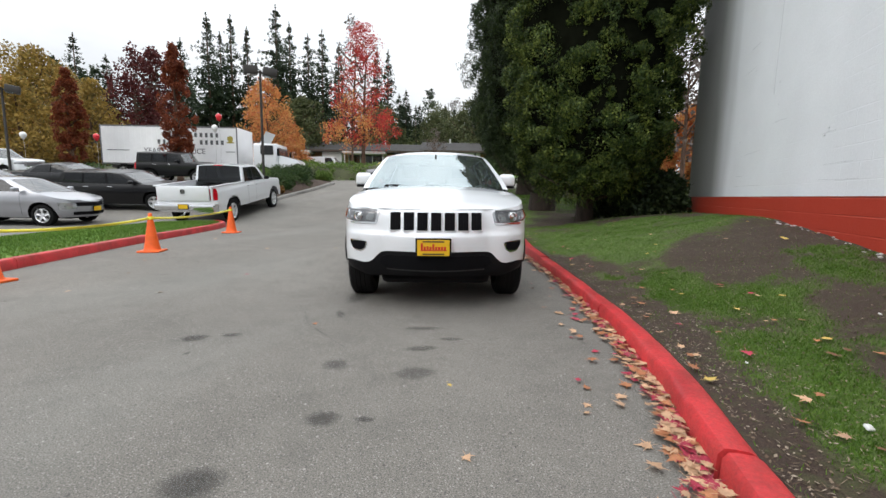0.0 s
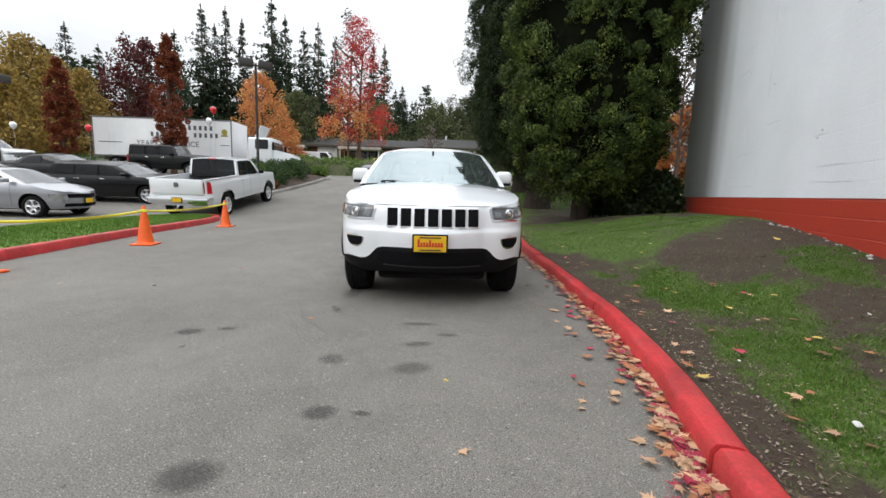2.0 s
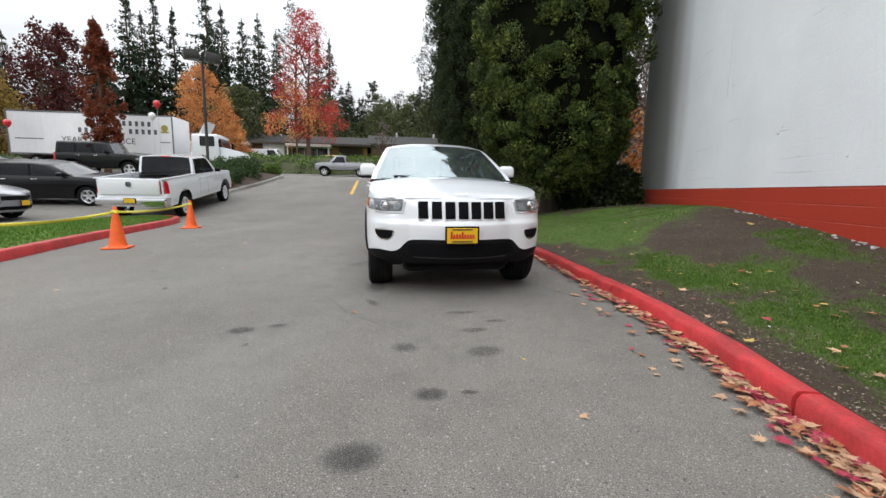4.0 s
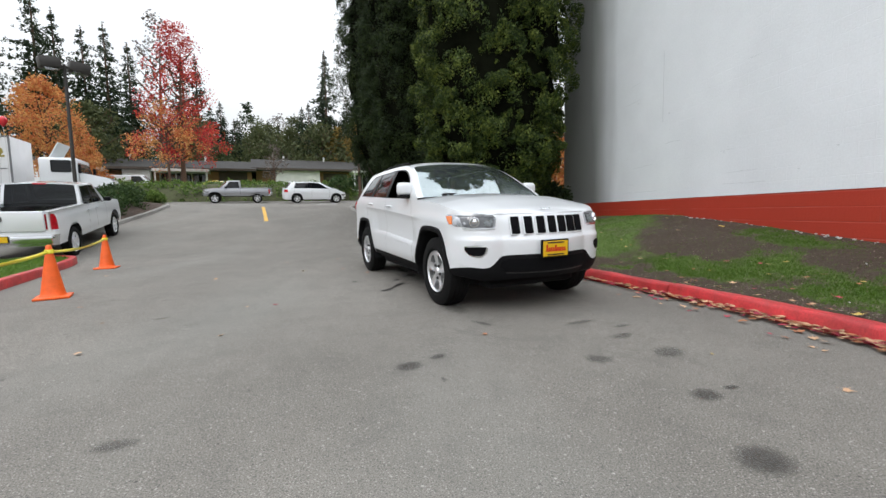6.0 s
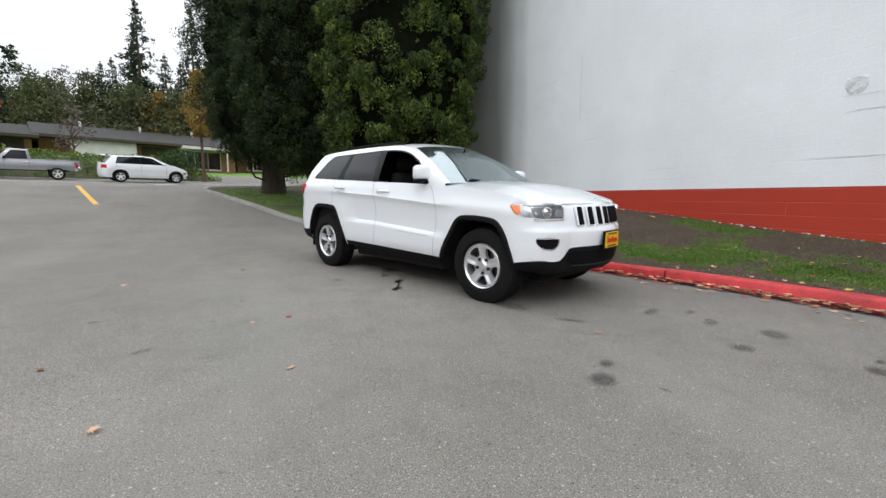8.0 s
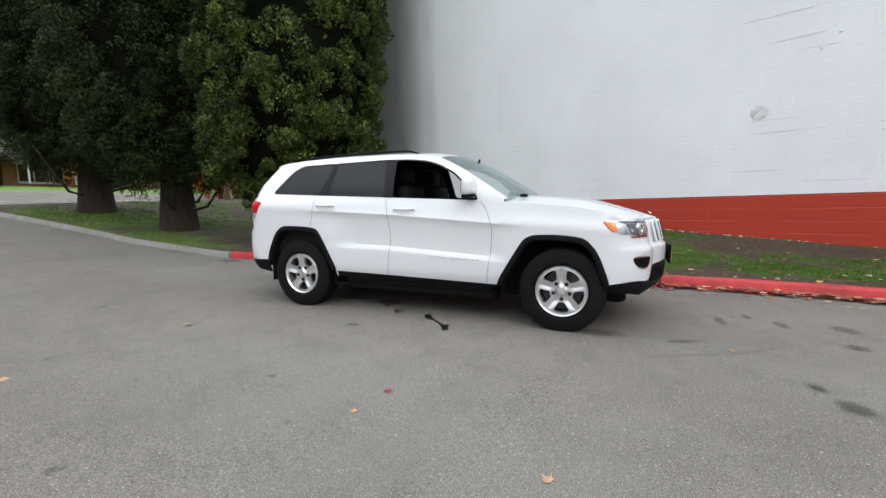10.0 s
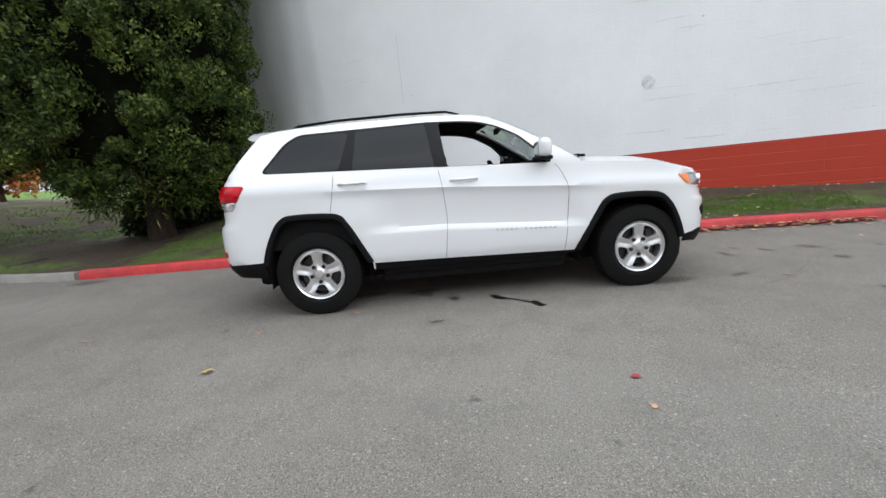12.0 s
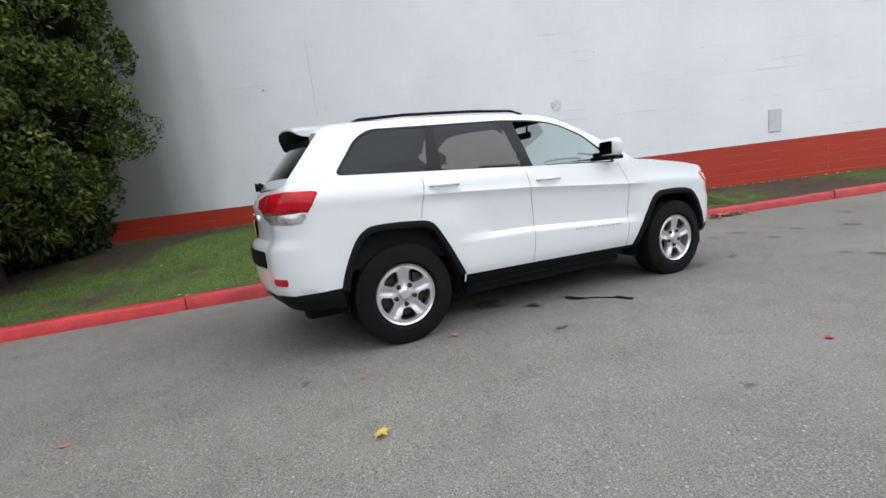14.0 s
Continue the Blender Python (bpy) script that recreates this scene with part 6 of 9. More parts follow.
    for (a, b), (c, d) in zip(rows, rows[1:]):
        for i in range(14):
            bm.faces.new((a[i], a[i + 1], c[i + 1], c[i]))
            bm.faces.new((b[i], d[i], d[i + 1], b[i + 1]))
        bm.faces.new((a[0], c[0], d[0], b[0]))
        bm.faces.new((a[14], b[14], d[14], c[14]))
    for i in range(14):
        bm.faces.new((rows[-1][0][i], rows[-1][0][i + 1], rows[-1][1][i + 1], rows[-1][1][i]))
    # black sheet below the white spoiler, for the shadow on its underside
    under = bmesh.new()
    below = [[under.verts.new(v.co + Vector((0, 0, -0.004 if k < 3 else -0.001))) for v in b] for k, (_, b) in enumerate(rows)]
    for a, b in zip(below, below[1:]):
        for i in range(14):
            under.faces.new((a[i], b[i], b[i + 1], a[i + 1]))
    sp = part("roof_spoiler", bm, WHITE_PAINT, top, smooth=40)
    part("spoiler_under_shade", under, BLACK_PLASTIC, sp, smooth=40)
    bm = bmesh.new()
    add_cyl(bm, (-2.31, 0.0, 1.29), 0.035, 0.025, 0.07, 12, "X")
    add_box(bm, (-2.315, -0.2, 1.30), (0.02, 0.42, 0.025), 0.006)
    part("rear_wiper", bm, BLACK_PLASTIC, top, smooth=40)
    for y in (-0.34, 0.22):
        bm = bmesh.new()
        add_box(bm, (1.0, y, 1.255), (0.02, 0.56, 0.016), 0.004, Matrix.Rotation(radians(6), 3, "Z"))
        add_box(bm, (1.05, y - 0.27, 1.245), (0.07, 0.05, 0.025), 0.008)
        part("wiper", bm, BLACK_PLASTIC, top)
    bm = bmesh.new()
    add_box(bm, (0.285, 0.50, 1.618), (0.004, 0.15, 0.05), 0, Matrix.Rotation(radians(-60), 3, "Y"))
    part("windscreen_sticker", bm, BLACK_PLASTIC, top)
    # panel gaps
    for pts in ([(-0.318, 1.215), (-0.30, 1.12), (-0.283, 0.969), (-0.272, 0.83), (-0.274, 0.722), (-0.305, 0.44)], [(0.70, 1.19), (0.74, 1.15), (0.787, 1.052), (0.817, 0.95), (0.812, 0.80), (0.80, 0.678), (0.767, 0.415)],
                [(-1.228, 1.25), (-1.238, 1.14), (-1.262, 1.03), (-1.282, 0.935)]):
        d = smooth_line([(a, b) for a, b in pts], 0.03)
        for s in (-1, 1):
            V = []
            for i, (x, z) in enumerate(d):
                e = d[min(i + 1, len(d) - 1)] - d[max(i - 1, 0)]
                e = e / np.linalg.norm(e)
                for k in (-1, 1):
                    p = sk.side_at(float(x - e[1] * k * 0.0024), float(z + e[0] * k * 0.0024), s > 0)
                    V.append((p.x, p.y + s * 0.0016, p.z))
            grid_mesh("door_gap", V, [(2 * i, 2 * i + 1, 2 * i + 3, 2 * i + 2) for i in range(len(d) - 1)], SEAM, top, smooth=False)
    return top


PILLAR = mat("black_pillar", (0.007, 0.007, 0.008), 0.5, spec=0.2)
BUMPER_STRIP = mat("dark_satin_strip", (0.016, 0.016, 0.017), 0.5)
LAMP_CLEAR = mat("clear_tail_lens", (0.5, 0.5, 0.51), 0.2, metal=0.5, var=0.5, scale=20, coat=1.0)
DARK_HOLE = mat("grille_black", (0.004, 0.004, 0.005), 0.8, spec=0.1)
LAMP_MASK = mat("lamp_mask", (0.085, 0.088, 0.095), 0.25, metal=0.3, coat=1.0, var=0.4, scale=30)
BADGE = mat("pale_badge", (0.6, 0.61, 0.62), 0.4, metal=0.3)
LAMP_BOWL = mat("lamp_bowl", (0.42, 0.43, 0.45), 0.22, metal=0.7, var=0.45, scale=16, coat=1.0)
CUP = mat("shaded_white_cup", (0.7, 0.71, 0.72), 0.35, coat=0.6)
CHROME_DULL = mat("satin_trim", (0.2, 0.2, 0.21), 0.35, metal=0.8)
white_suv(pose(-1.211, 6.651, 0.02, 0.5, 0.95, -69.3) @ Matrix.Scale(1.003, 4))


# ---- the other vehicles ----
STYLES = {
    "sedan": dict(L=4.65, hw=0.91, wb=2.70, wr=0.32, belt=0.98, roof=1.44, hood=0.93, nose_z=0.72, deck=1.06, cols=[(-1.55, -0.95, "roof_shell"), (-1.25, -0.85, "rear_door_window"), (-0.25, -0.25, "window_pillar"), (-0.17, -0.2, "front_door_window"), (0.85, 0.15, "roof_shell"), (1.15, 0.28, "")]),
    "hatch": dict(L=4.45, hw=0.885, wb=2.70, wr=0.32, belt=1.0, roof=1.52, hood=0.98, nose_z=0.70, deck=1.10, cols=[(-2.0, -1.65, "roof_shell"), (-1.55, -1.4, "rear_door_window"), (-0.4, -0.42, "window_pillar"), (-0.32, -0.36, "front_door_window"), (0.85, 0.1, "roof_shell"), (1.2, 0.25, "")]),
    "wagon": dict(L=4.88, hw=0.93, wb=2.89, wr=0.35, belt=1.04, roof=1.52, hood=1.0, nose_z=0.86, deck=1.06, cols=[(-2.15, -1.9, "roof_shell"), (-1.95, -1.75, "quarter_window"), (-1.2, -1.15, "window_pillar"), (-1.12, -1.07, "rear_door_window"), (-0.3, -0.3, "window_pillar"), (-0.2, -0.22, "front_door_window"), (0.8, 0.2, "roof_shell"), (1.1, 0.32, "")]),
    "offroader": dict(L=4.5, hw=0.93, wb=2.7, wr=0.42, belt=1.25, roof=1.86, hood=1.22, nose_z=1.12, deck=1.25, cols=[(-2.1, -2.0, "roof_shell"), (-1.95, -1.88, "quarter_window"), (-1.2, -1.18, "window_pillar"), (-1.1, -1.1, "rear_door_window"), (-0.35, -0.35, "window_pillar"), (-0.27, -0.28, "front_door_window"), (0.55, 0.3, "roof_shell"), (0.7, 0.42, "")]),
    "pickup": dict(L=5.82, hw=1.0, wb=3.57, wr=0.40, belt=1.25, roof=1.90, hood=1.24, nose_z=1.12, deck=1.32, cols=[(-0.72, -0.62, "roof_shell"), (-0.62, -0.54, "rear_door_window"), (0.02, 0.02, "window_pillar"), (0.1, 0.1, "front_door_window"), (1.02, 0.55, "roof_shell"), (1.32, 0.72, "")]),
    "compact_pickup": dict(L=4.4, hw=0.82, wb=2.65, wr=0.33, belt=1.0, roof=1.56, hood=0.98, nose_z=0.88, deck=1.04, cols=[(-0.35, -0.25, "roof_shell"), (-0.22, -0.15, "front_door_window"), (0.75, 0.35, "roof_shell"), (1.02, 0.48, "")]),
    "van": dict(L=4.7, hw=0.87, wb=2.9, wr=0.32, belt=1.15, roof=1.86, hood=1.08, nose_z=0.85, deck=1.2, cols=[(-2.25, -2.15, "roof_shell"), (0.05, 0.0, "front_door_window"), (1.15, 0.62, "roof_shell"), (1.45, 0.8, "")]),
}


def other_car(name, m, style, paint, label, rims=False, dealer=True, category="car", box=False):
    k = STYLES[style]
    top = empty(name, m, label, category)
    L, hw, wr, wb = k["L"], k["hw"], k["wr"], k["wb"]
    truck_bed = style in ("pickup", "compact_pickup")
    x1 = wb / 2 + (L - wb) * 0.47
    x0 = x1 - L
    sill = 0.5 if style in ("pickup", "compact_pickup", "offroader") else 0.26
    cx0, cx1 = k["cols"][0][0], k["cols"][-1][0]
    arch_r = wr + (0.12 if style in ("pickup", "compact_pickup", "offroader") else 0.07)
    belt, hood, nz, deck = k["belt"], k["hood"], k["nose_z"], k["deck"]
    tall = style in ("pickup", "compact_pickup", "offroader", "van", "wagon")
    sh = Shell(x0=x0, x1=x1, hw=hw, sill=sill, axles=(-wb / 2, wb / 2), arch=(arch_r, arch_r, 2.2), wheel_r=wr,
               corner_r=(0.18, 0.2) if tall else (0.4, 0.35), corner_f=(0.3, 0.35) if tall else (0.5, 0.5), bow_r=0.03 if style in ("pickup", "compact_pickup", "offroader") else 0.1, bow_f=0.08 if tall else 0.18, front_cols=6,
               top=[(x0, deck - (0.0 if style in ("pickup", "compact_pickup", "offroader", "van") else 0.05)), (cx0, deck if truck_bed else belt + 0.02), (cx0 + 0.05, belt + 0.02), (cx1 - 0.3, belt), (cx1, hood + 0.04), (x1 - 0.5, (hood + nz) / 2 + (0.05 if tall else 0.02)), (x1, nz)],
               side=[(0.2, 0.9), (0.4, 0.965), (0.62, 0.985), (0.7, 1.0), (belt - 0.1, 0.975), (belt + 0.02, 0.93), (1.5, 0.92)],
               nose=[(0.2, -0.12), (0.4, 0), (0.6, 0), (0.8, -0.05), (1.2, -0.1)], tail=[(0.2, 0.12), (0.4, 0), (0.7, 0), (1.0, 0.05), (1.3, 0.06)],
               crown=[(x0, 0.03), (cx1 - 0.2, 0.02), (cx1 + 0.2, 0.05), (x1 - 0.2, 0.05), (x1, 0.02)], cap=lambda x: "bonnet" if x > cx1 - 0.1 else ("-" if truck_bed and x < cx0 else "rear_deck"))
    lev = [0.2, 0.32, 0.42, 0.5, 0.58, 0.64, 0.7, 0.76, 0.82, 0.88, 0.95, 1.0, 1.06, 1.12, 1.18, 1.25, 1.33]
    low = 0.42 if not tall else 0.55
    hl = (nz - 0.2, nz - 0.04)
    tl = (belt - 0.38, belt - 0.03) if style in ("pickup", "compact_pickup", "offroader") else (belt - 0.26, belt - 0.04)

    def split(x, y, z):
        a = abs(y) / hw
        if x > x1 - 0.45:
            if a < 0.62 and (hl[0] - 0.08 if tall else hl[1] - 0.1) < z < hl[1] and x > x1 - 0.25:
                return "grille"
            if a > 0.55 and hl[0] < z < hl[1]:
                return "headlight"
            if a < 0.7 and 0.28 < z < low and x > x1 - 0.3:
                return "lower_intake"
        if x < x0 + 0.4:
            if a > (0.74 if style in ("pickup", "compact_pickup", "offroader") else 0.62) and tl[0] < z < tl[1] and x < x0 + (0.16 if truck_bed else 0.3):
                return "tail_light"
            if truck_bed and z < 0.76 and x < x0 + 0.2:
                return "rear_bumper"
        if style == "offroader" and z < 0.6:
            return "cladding"
        return None

    bms = skin_parts(sh, lev, split, "body")
    cab = Cabin(k["cols"], [(cx0 - 0.3, belt + 0.01), (cx1 - 0.3, belt - 0.01), (cx1, belt - 0.02)],
                [(k["cols"][0][1], k["roof"] - (0.09 if style in ("sedan", "hatch") else 0.04)), (k["cols"][len(k["cols"]) // 2][1], k["roof"] - 0.03), (k["cols"][-1][1], k["roof"] - 0.09)],
                [(cx0 - 0.1, hw * 0.86), (0, hw * 0.925), (cx1, hw * 0.9)], [(cx0 - 0.1, hw * (0.8 if tall else 0.66)), (0, hw * (0.82 if tall else 0.72)), (cx1, hw * 0.68)],
                bow_r=0.03 if tall else 0.1, bow_f=0.14, crown=0.04, bulge=0.01, win=(0.06, 0.9))
    mats = {"grille": CHROME_DULL if truck_bed else DARK_HOLE, "headlight": LAMP_BOWL, "lower_intake": DARK_HOLE, "tail_light": TAIL_RED, "rear_bumper": CHROME, "cladding": BLACK_PLASTIC, "rear_deck": DARK_HOLE if truck_bed else paint,
            "quarter_window": GLASS_DARK, "rear_door_window": GLASS_DARK, "front_door_window": GLASS_DARK, "window_pillar": BLACK_PLASTIC, "windscreen": GLASS_SKY, "rear_window": GLASS_DARK}
    finish(top, bms, mats, paint)
    finish(top, cab.parts(), mats, paint)
    bm = bmesh.new()
    lid = 0.85 if tall else 0.66
    add_box(bm, ((x0 + x1) / 2, 0, (sill + lid) / 2), (L - 0.7, hw * 1.2, lid - sill + 0.1), 0.03)
    part("underbody", bm, INTERIOR, top)
    for ax in sh.axles:
        for s in (-1, 1):
            wheel_parts(top, ax, s * (hw - 0.13), wr, wr * 0.64, 0.22, s)
    for s in (-1, 1):
        bm = bmesh.new()
        add_box(bm, (cx1 - 0.38, s * (hw + 0.06), belt + 0.09), (0.12, 0.2, 0.13), 0.04)
        part("door_mirror", bm, BLACK_PLASTIC if truck_bed else paint, top, smooth=50)
        for c in k["cols"]:
            if c[2] in ("front_door_window", "rear_door_window"):
                q = sh.side_at(c[0] + 0.1, belt - 0.1, s > 0)
                bm = bmesh.new()
                add_box(bm, (c[0] + 0.1, q.y + s * 0.02, belt - 0.1), (0.2, 0.03, 0.03), 0.008)
                part("door_handle", bm, CHROME if paint in (BLACK_PAINT, SILVER_PAINT) else paint, top)
    if dealer:
        plate_at(top, (sh.front_at(0, 0.5).x + 0.012, 0, 0.5), 0.32, 0.16, 1, bars=False)
        plate_at(top, (sh.rear_at(0, 0.62).x - 0.012 if not truck_bed else x0 - 0.09, 0, 0.72 if not truck_bed else 0.69), 0.32, 0.16, -1, bars=False)
    V, F = [], []
    seams = [c[0] - 0.04 for c in k["cols"] if c[2] == "front_door_window"] + [cx1 - 0.35] + [c[0] + 0.02 for c in k["cols"] if c[2] == "rear_door_window"]
    for xs in seams:
        v, f = strip(sh, [(xs, z) for z in np.linspace(sill + 0.08, belt, 9)], 0.008)
        b = len(V)
        V += v
        F += [tuple(i + b for i in q) for q in f]
    grid_mesh("door_gap", V, F, BLACK_PLASTIC, top, smooth=False)
    if truck_bed:
        bm = bmesh.new()
        add_box(bm, (x0 + 0.005, 0, 0.66), (0.16, hw * 1.92, 0.2), 0.05)
        part("chrome_bumper", bm, CHROME, top, smooth=45)
        bm = bmesh.new()
        add_box(bm, ((x0 + cx0) / 2, 0, deck - 0.46), (cx0 - x0 - 0.1, hw * 1.8, 0.06), 0.01)
        for s in (-1, 1):
            add_box(bm, ((x0 + cx0) / 2, s * hw * 0.86, deck - 0.24), (cx0 - x0 - 0.1, 0.05, 0.44), 0.01)
        part("load_bed", bm, paint, top)
        bm = bmesh.new()
        add_box(bm, (x0 + 0.02, 0, deck - 0.23), (0.08, hw * 1.62, 0.48), 0.03)
        tg = part("tailgate", bm, paint, top, smooth=45)
        bm = bmesh.new()
        add_box(bm, (x0 - 0.02, 0, deck - 0.16), (0.02, 0.13, 0.15), 0.04)
        part("tailgate_badge", bm, CHROME_DULL, tg)
        for s in (-1, 1):
            bm = bmesh.new()
            add_box(bm, ((x0 + cx0) / 2, s * hw * 0.89, deck + 0.0), (cx0 - x0 - 0.06, 0.12, 0.04), 0.015)
            part("bed_rail", bm, paint, top)
        bm = bmesh.new()
        add_box(bm, (cx0 + 0.08, 0, k["roof"] - 0.03), (0.1, 0.3, 0.035), 0.012)
        part("brake_light", bm, TAIL_RED, top)
    return top


GLASS_SKY = glass_mat("car_windscreen", (0.05, 0.055, 0.06), 0.6, f0=0.12)


def parked(name, x, y, yaw, style, paint, label, **kw):
    """Stands a vehicle on the slope, heading yaw degrees from +x."""
    k = STYLES[style]
    d = Vector((math.cos(radians(yaw)), math.sin(radians(yaw))))
    z0, z1 = (float(land(x + d.x * q, y + d.y * q)) for q in (-1.4, 1.4))
    c = Vector((-d.y, d.x))
    za, zb = (float(land(x + c.x * q, y + c.y * q)) for q in (-0.8, 0.8))
    return other_car(name, pose(x, y, float(land(x, y)), math.degrees(math.atan2(zb - za, 1.6)), -math.degrees(math.atan2(z1 - z0, 2.8)), yaw), style, paint, label, **kw)


# ---- parked and waiting vehicles ----
parked("pickup_truck", -12.28, 13.58, 109.5, "pickup", WHITE_PAINT, "white crew cab pickup truck parked beside the island", category="truck")
parked("sedan", -15.7, 8.75, 22, "sedan", SILVER_PAINT, "silver sedan parked behind the grass island")
parked("station_wagon", -16.9, 12.95, 22, "wagon", BLACK_PAINT, "glossy black wagon with chrome trim in the car park")
parked("sedan", -24.2, 15.0, 22, "sedan", GREY_PAINT, "dark grey sedan parked behind the wagon")
parked("hatchback", -22.7, 10.9, 22, "hatch", GREY_PAINT, "dark hatchback parked behind the silver sedan")
parked("sedan", -20.6, 6.7, 22, "sedan", WHITE_PAINT, "white sedan parked beside the silver sedan")
parked("off_roader", -22.9, 20.2, 22, "offroader", BLACK_PAINT, "black boxy off-roader parked in the car park")
parked("pickup_truck", -34.5, 16.6, 20, "pickup", WHITE_PAINT, "white pickup truck parked by the street hedge", category="truck", dealer=False)
parked("hatchback", *st(33.0, 2.6), 20, "hatch", WHITE_PAINT, "white hatchback on the street", dealer=False)
parked("pickup_truck", *st(34.4, -2.6), 200, "compact_pickup", SILVER_PAINT, "silver compact pickup truck on the street", category="truck", dealer=False)
parked("van", *st(48.5, -11.5), 20, "van", WHITE_PAINT, "white panel van parked before the shops", dealer=False)
parked("sedan", *st(47.5, -4.5), 20, "sedan", YELLOW_PAINT, "yellow sedan parked before the shops", dealer=False)
parked("sedan", *st(47.5, 2.5), 20, "sedan", WHITE_PAINT, "white sedan parked before the shops", dealer=False)


# ---- the freight truck on the street ----
TRAILER_WHITE = mat("trailer_white", (0.84, 0.84, 0.85), 0.45, var=0.05, scale=1.2, fine=0.04, fscale=20)
INK = mat("dark_lettering", (0.11, 0.115, 0.12), 0.6)
INK_LIGHT = mat("faded_lettering", (0.1, 0.1, 0.11), 0.6)


def freight_truck():
    x, y = st(32.3, -14.4)
    z = float(land(x, y))
    top = empty("freight_truck", pose(x, y, z, 0, 0, 20), "white freight truck with a box trailer on the street", "truck")
    bm = bmesh.new()
    add_box(bm, (-3.6, 0, 2.33), (9.6, 2.5, 2.66), 0.03)
    box = part("trailer_box", bm, TRAILER_WHITE, top)
    bm = bmesh.new()
    for i in range(25):
        add_box(bm, (-8.3 + 0.39 * i, -1.254, 2.33), (0.02, 0.012, 2.5), 0)
    part("side_rib", bm, TRAILER_WHITE, box)
    bm = bmesh.new()
    for zz in (1.02, 3.63):
        add_box(bm, (-3.6, -1.255, zz), (9.6, 0.03, 0.09), 0.005)
    for xx in (-8.37, 1.17):
        add_box(bm, (xx, -1.255, 2.33), (0.09, 0.03, 2.6), 0.005)
    part("edge_rail", bm, CHROME_DULL, box)
    bm = bmesh.new()
    add_box(bm, (-3.6, 0, 0.86), (9.4, 1.0, 0.22), 0.02)
    add_box(bm, (-1.2, -0.8, 0.5), (0.12, 0.12, 0.8), 0.01)
    part("trailer_frame", bm, DARK_METAL, top)
    # lettering: two lines of plain bars for the company, then the slogan
    for row, n, zz in ((0, 10, 3.08), (1, 13, 2.58)):
        for i in range(n):
            if (row, i) in ((0, 3), (1, 7)):
                continue
            bm = bmesh.new()
            add_box(bm, (-3.55 + 0.37 * i - (0.75 if row else 0), -1.262, zz), (0.17, 0.01, 0.3), 0.02)
            part("company_bar", bm, INK, box)
    bm = bmesh.new()
    add_box(bm, (-7.2, -1.262, 1.95), (1.6, 0.01, 0.05), 0)
    add_box(bm, (0.7, -1.262, 1.95), (0.6, 0.01, 0.05), 0)
    part("slogan_rule", bm, INK_LIGHT, box)
    bm = bmesh.new()
    add_cyl(bm, (0.7, -1.262, 2.85), 0.22, 0.22, 0.012, 7, "Y")
    add_box(bm, (0.7, -1.262, 2.6), (0.5, 0.012, 0.1), 0)
    part("company_emblem", bm, mat("emblem_gold", (0.35, 0.28, 0.05), 0.5), box)
    fc = bpy.data.curves.new("slogan", "FONT")
    fc.body, fc.size, fc.extrude = "YEARS OF SERVICE", 0.52, 0.004
    tmp = bpy.data.objects.new("slogan_tmp", fc)
    scene.collection.objects.link(tmp)
    bpy.context.view_layer.update()
    me = bpy.data.meshes.new_from_object(tmp.evaluated_get(bpy.context.evaluated_depsgraph_get()))
    bpy.data.objects.remove(tmp)
    me.materials.clear()
    me.materials.append(INK_LIGHT)
    tx = new("slogan_lettering", me)
    tx.parent = box
    tx.matrix_local = pose(-5.4, -1.264, 1.78, 90, 0, 0)
    # tractor
    bm = bmesh.new()
    for v, w in (((3.05, 0, 1.75), (1.7, 2.2, 1.75)),):
        add_box(bm, v, w, 0.12, seg=3)
    cab = part("cab", bm, WHITE_PAINT, top, smooth=40)
    bm = bmesh.new()
    V = [(3.85, 0.85, 0.75), (5.35, 0.75, 0.75), (5.4, 0.7, 1.35), (5.2, 0.75, 1.55), (3.85, 0.95, 1.85)]
    a = [bm.verts.new(v) for v in V]
    b = [bm.verts.new((v[0], -v[1], v[2])) for v in V]
    bm.faces.new(a)
    bm.faces.new(b[::-1])
    for i in range(5):
        j = (i + 1) % 5
        bm.faces.new((a[i], b[i], b[j], a[j]))
    bmesh.ops.bevel(bm, geom=list(bm.edges), offset=0.08, segments=3, affect="EDGES")
    part("bonnet", bm, WHITE_PAINT, cab, smooth=45)
    bm = bmesh.new()
    add_box(bm, (3.93, 0, 2.15), (0.05, 1.9, 0.75), 0.04, Matrix.Rotation(radians(-14), 3, "Y"))
    part("windscreen", bm, GLASS_SKY, cab)
    for s in (-1, 1):
        bm = bmesh.new()
        add_box(bm, (3.2, s * 1.1, 2.15), (0.9, 0.03, 0.65), 0.06)
        part("side_window", bm, GLASS_DARK, cab)
        bm = bmesh.new()
        add_box(bm, (4.05, s * 1.25, 2.0), (0.12, 0.2, 0.5), 0.04)
        part("door_mirror", bm, BLACK_PLASTIC, cab)
        for xx in (4.7, 1.6, -7.0):
            wheel_parts(top, xx, s * 1.05, 0.5, 0.3, 0.3, s)
        bm = bmesh.new()
        add_cyl(bm, (4.7, s * 0.98, 0.72), 0.62, 0.62, 0.4, 24, "Y")
        part("front_wing", bm, WHITE_PAINT, cab, smooth=40)
    bm = bmesh.new()
    add_box(bm, (2.85, 0, 3.05), (0.06, 1.7, 1.0), 0.02, Matrix.Rotation(radians(28), 3, "Y"))
    part("roof_deflector", bm, WHITE_PAINT, cab)
    bm = bmesh.new()
    add_box(bm, (5.4, 0, 0.55), (0.25, 2.3, 0.35), 0.06)
    add_box(bm, (3.2, 0, 0.65), (4.4, 0.9, 0.3), 0.02)
    part("chassis", bm, DARK_METAL, top)
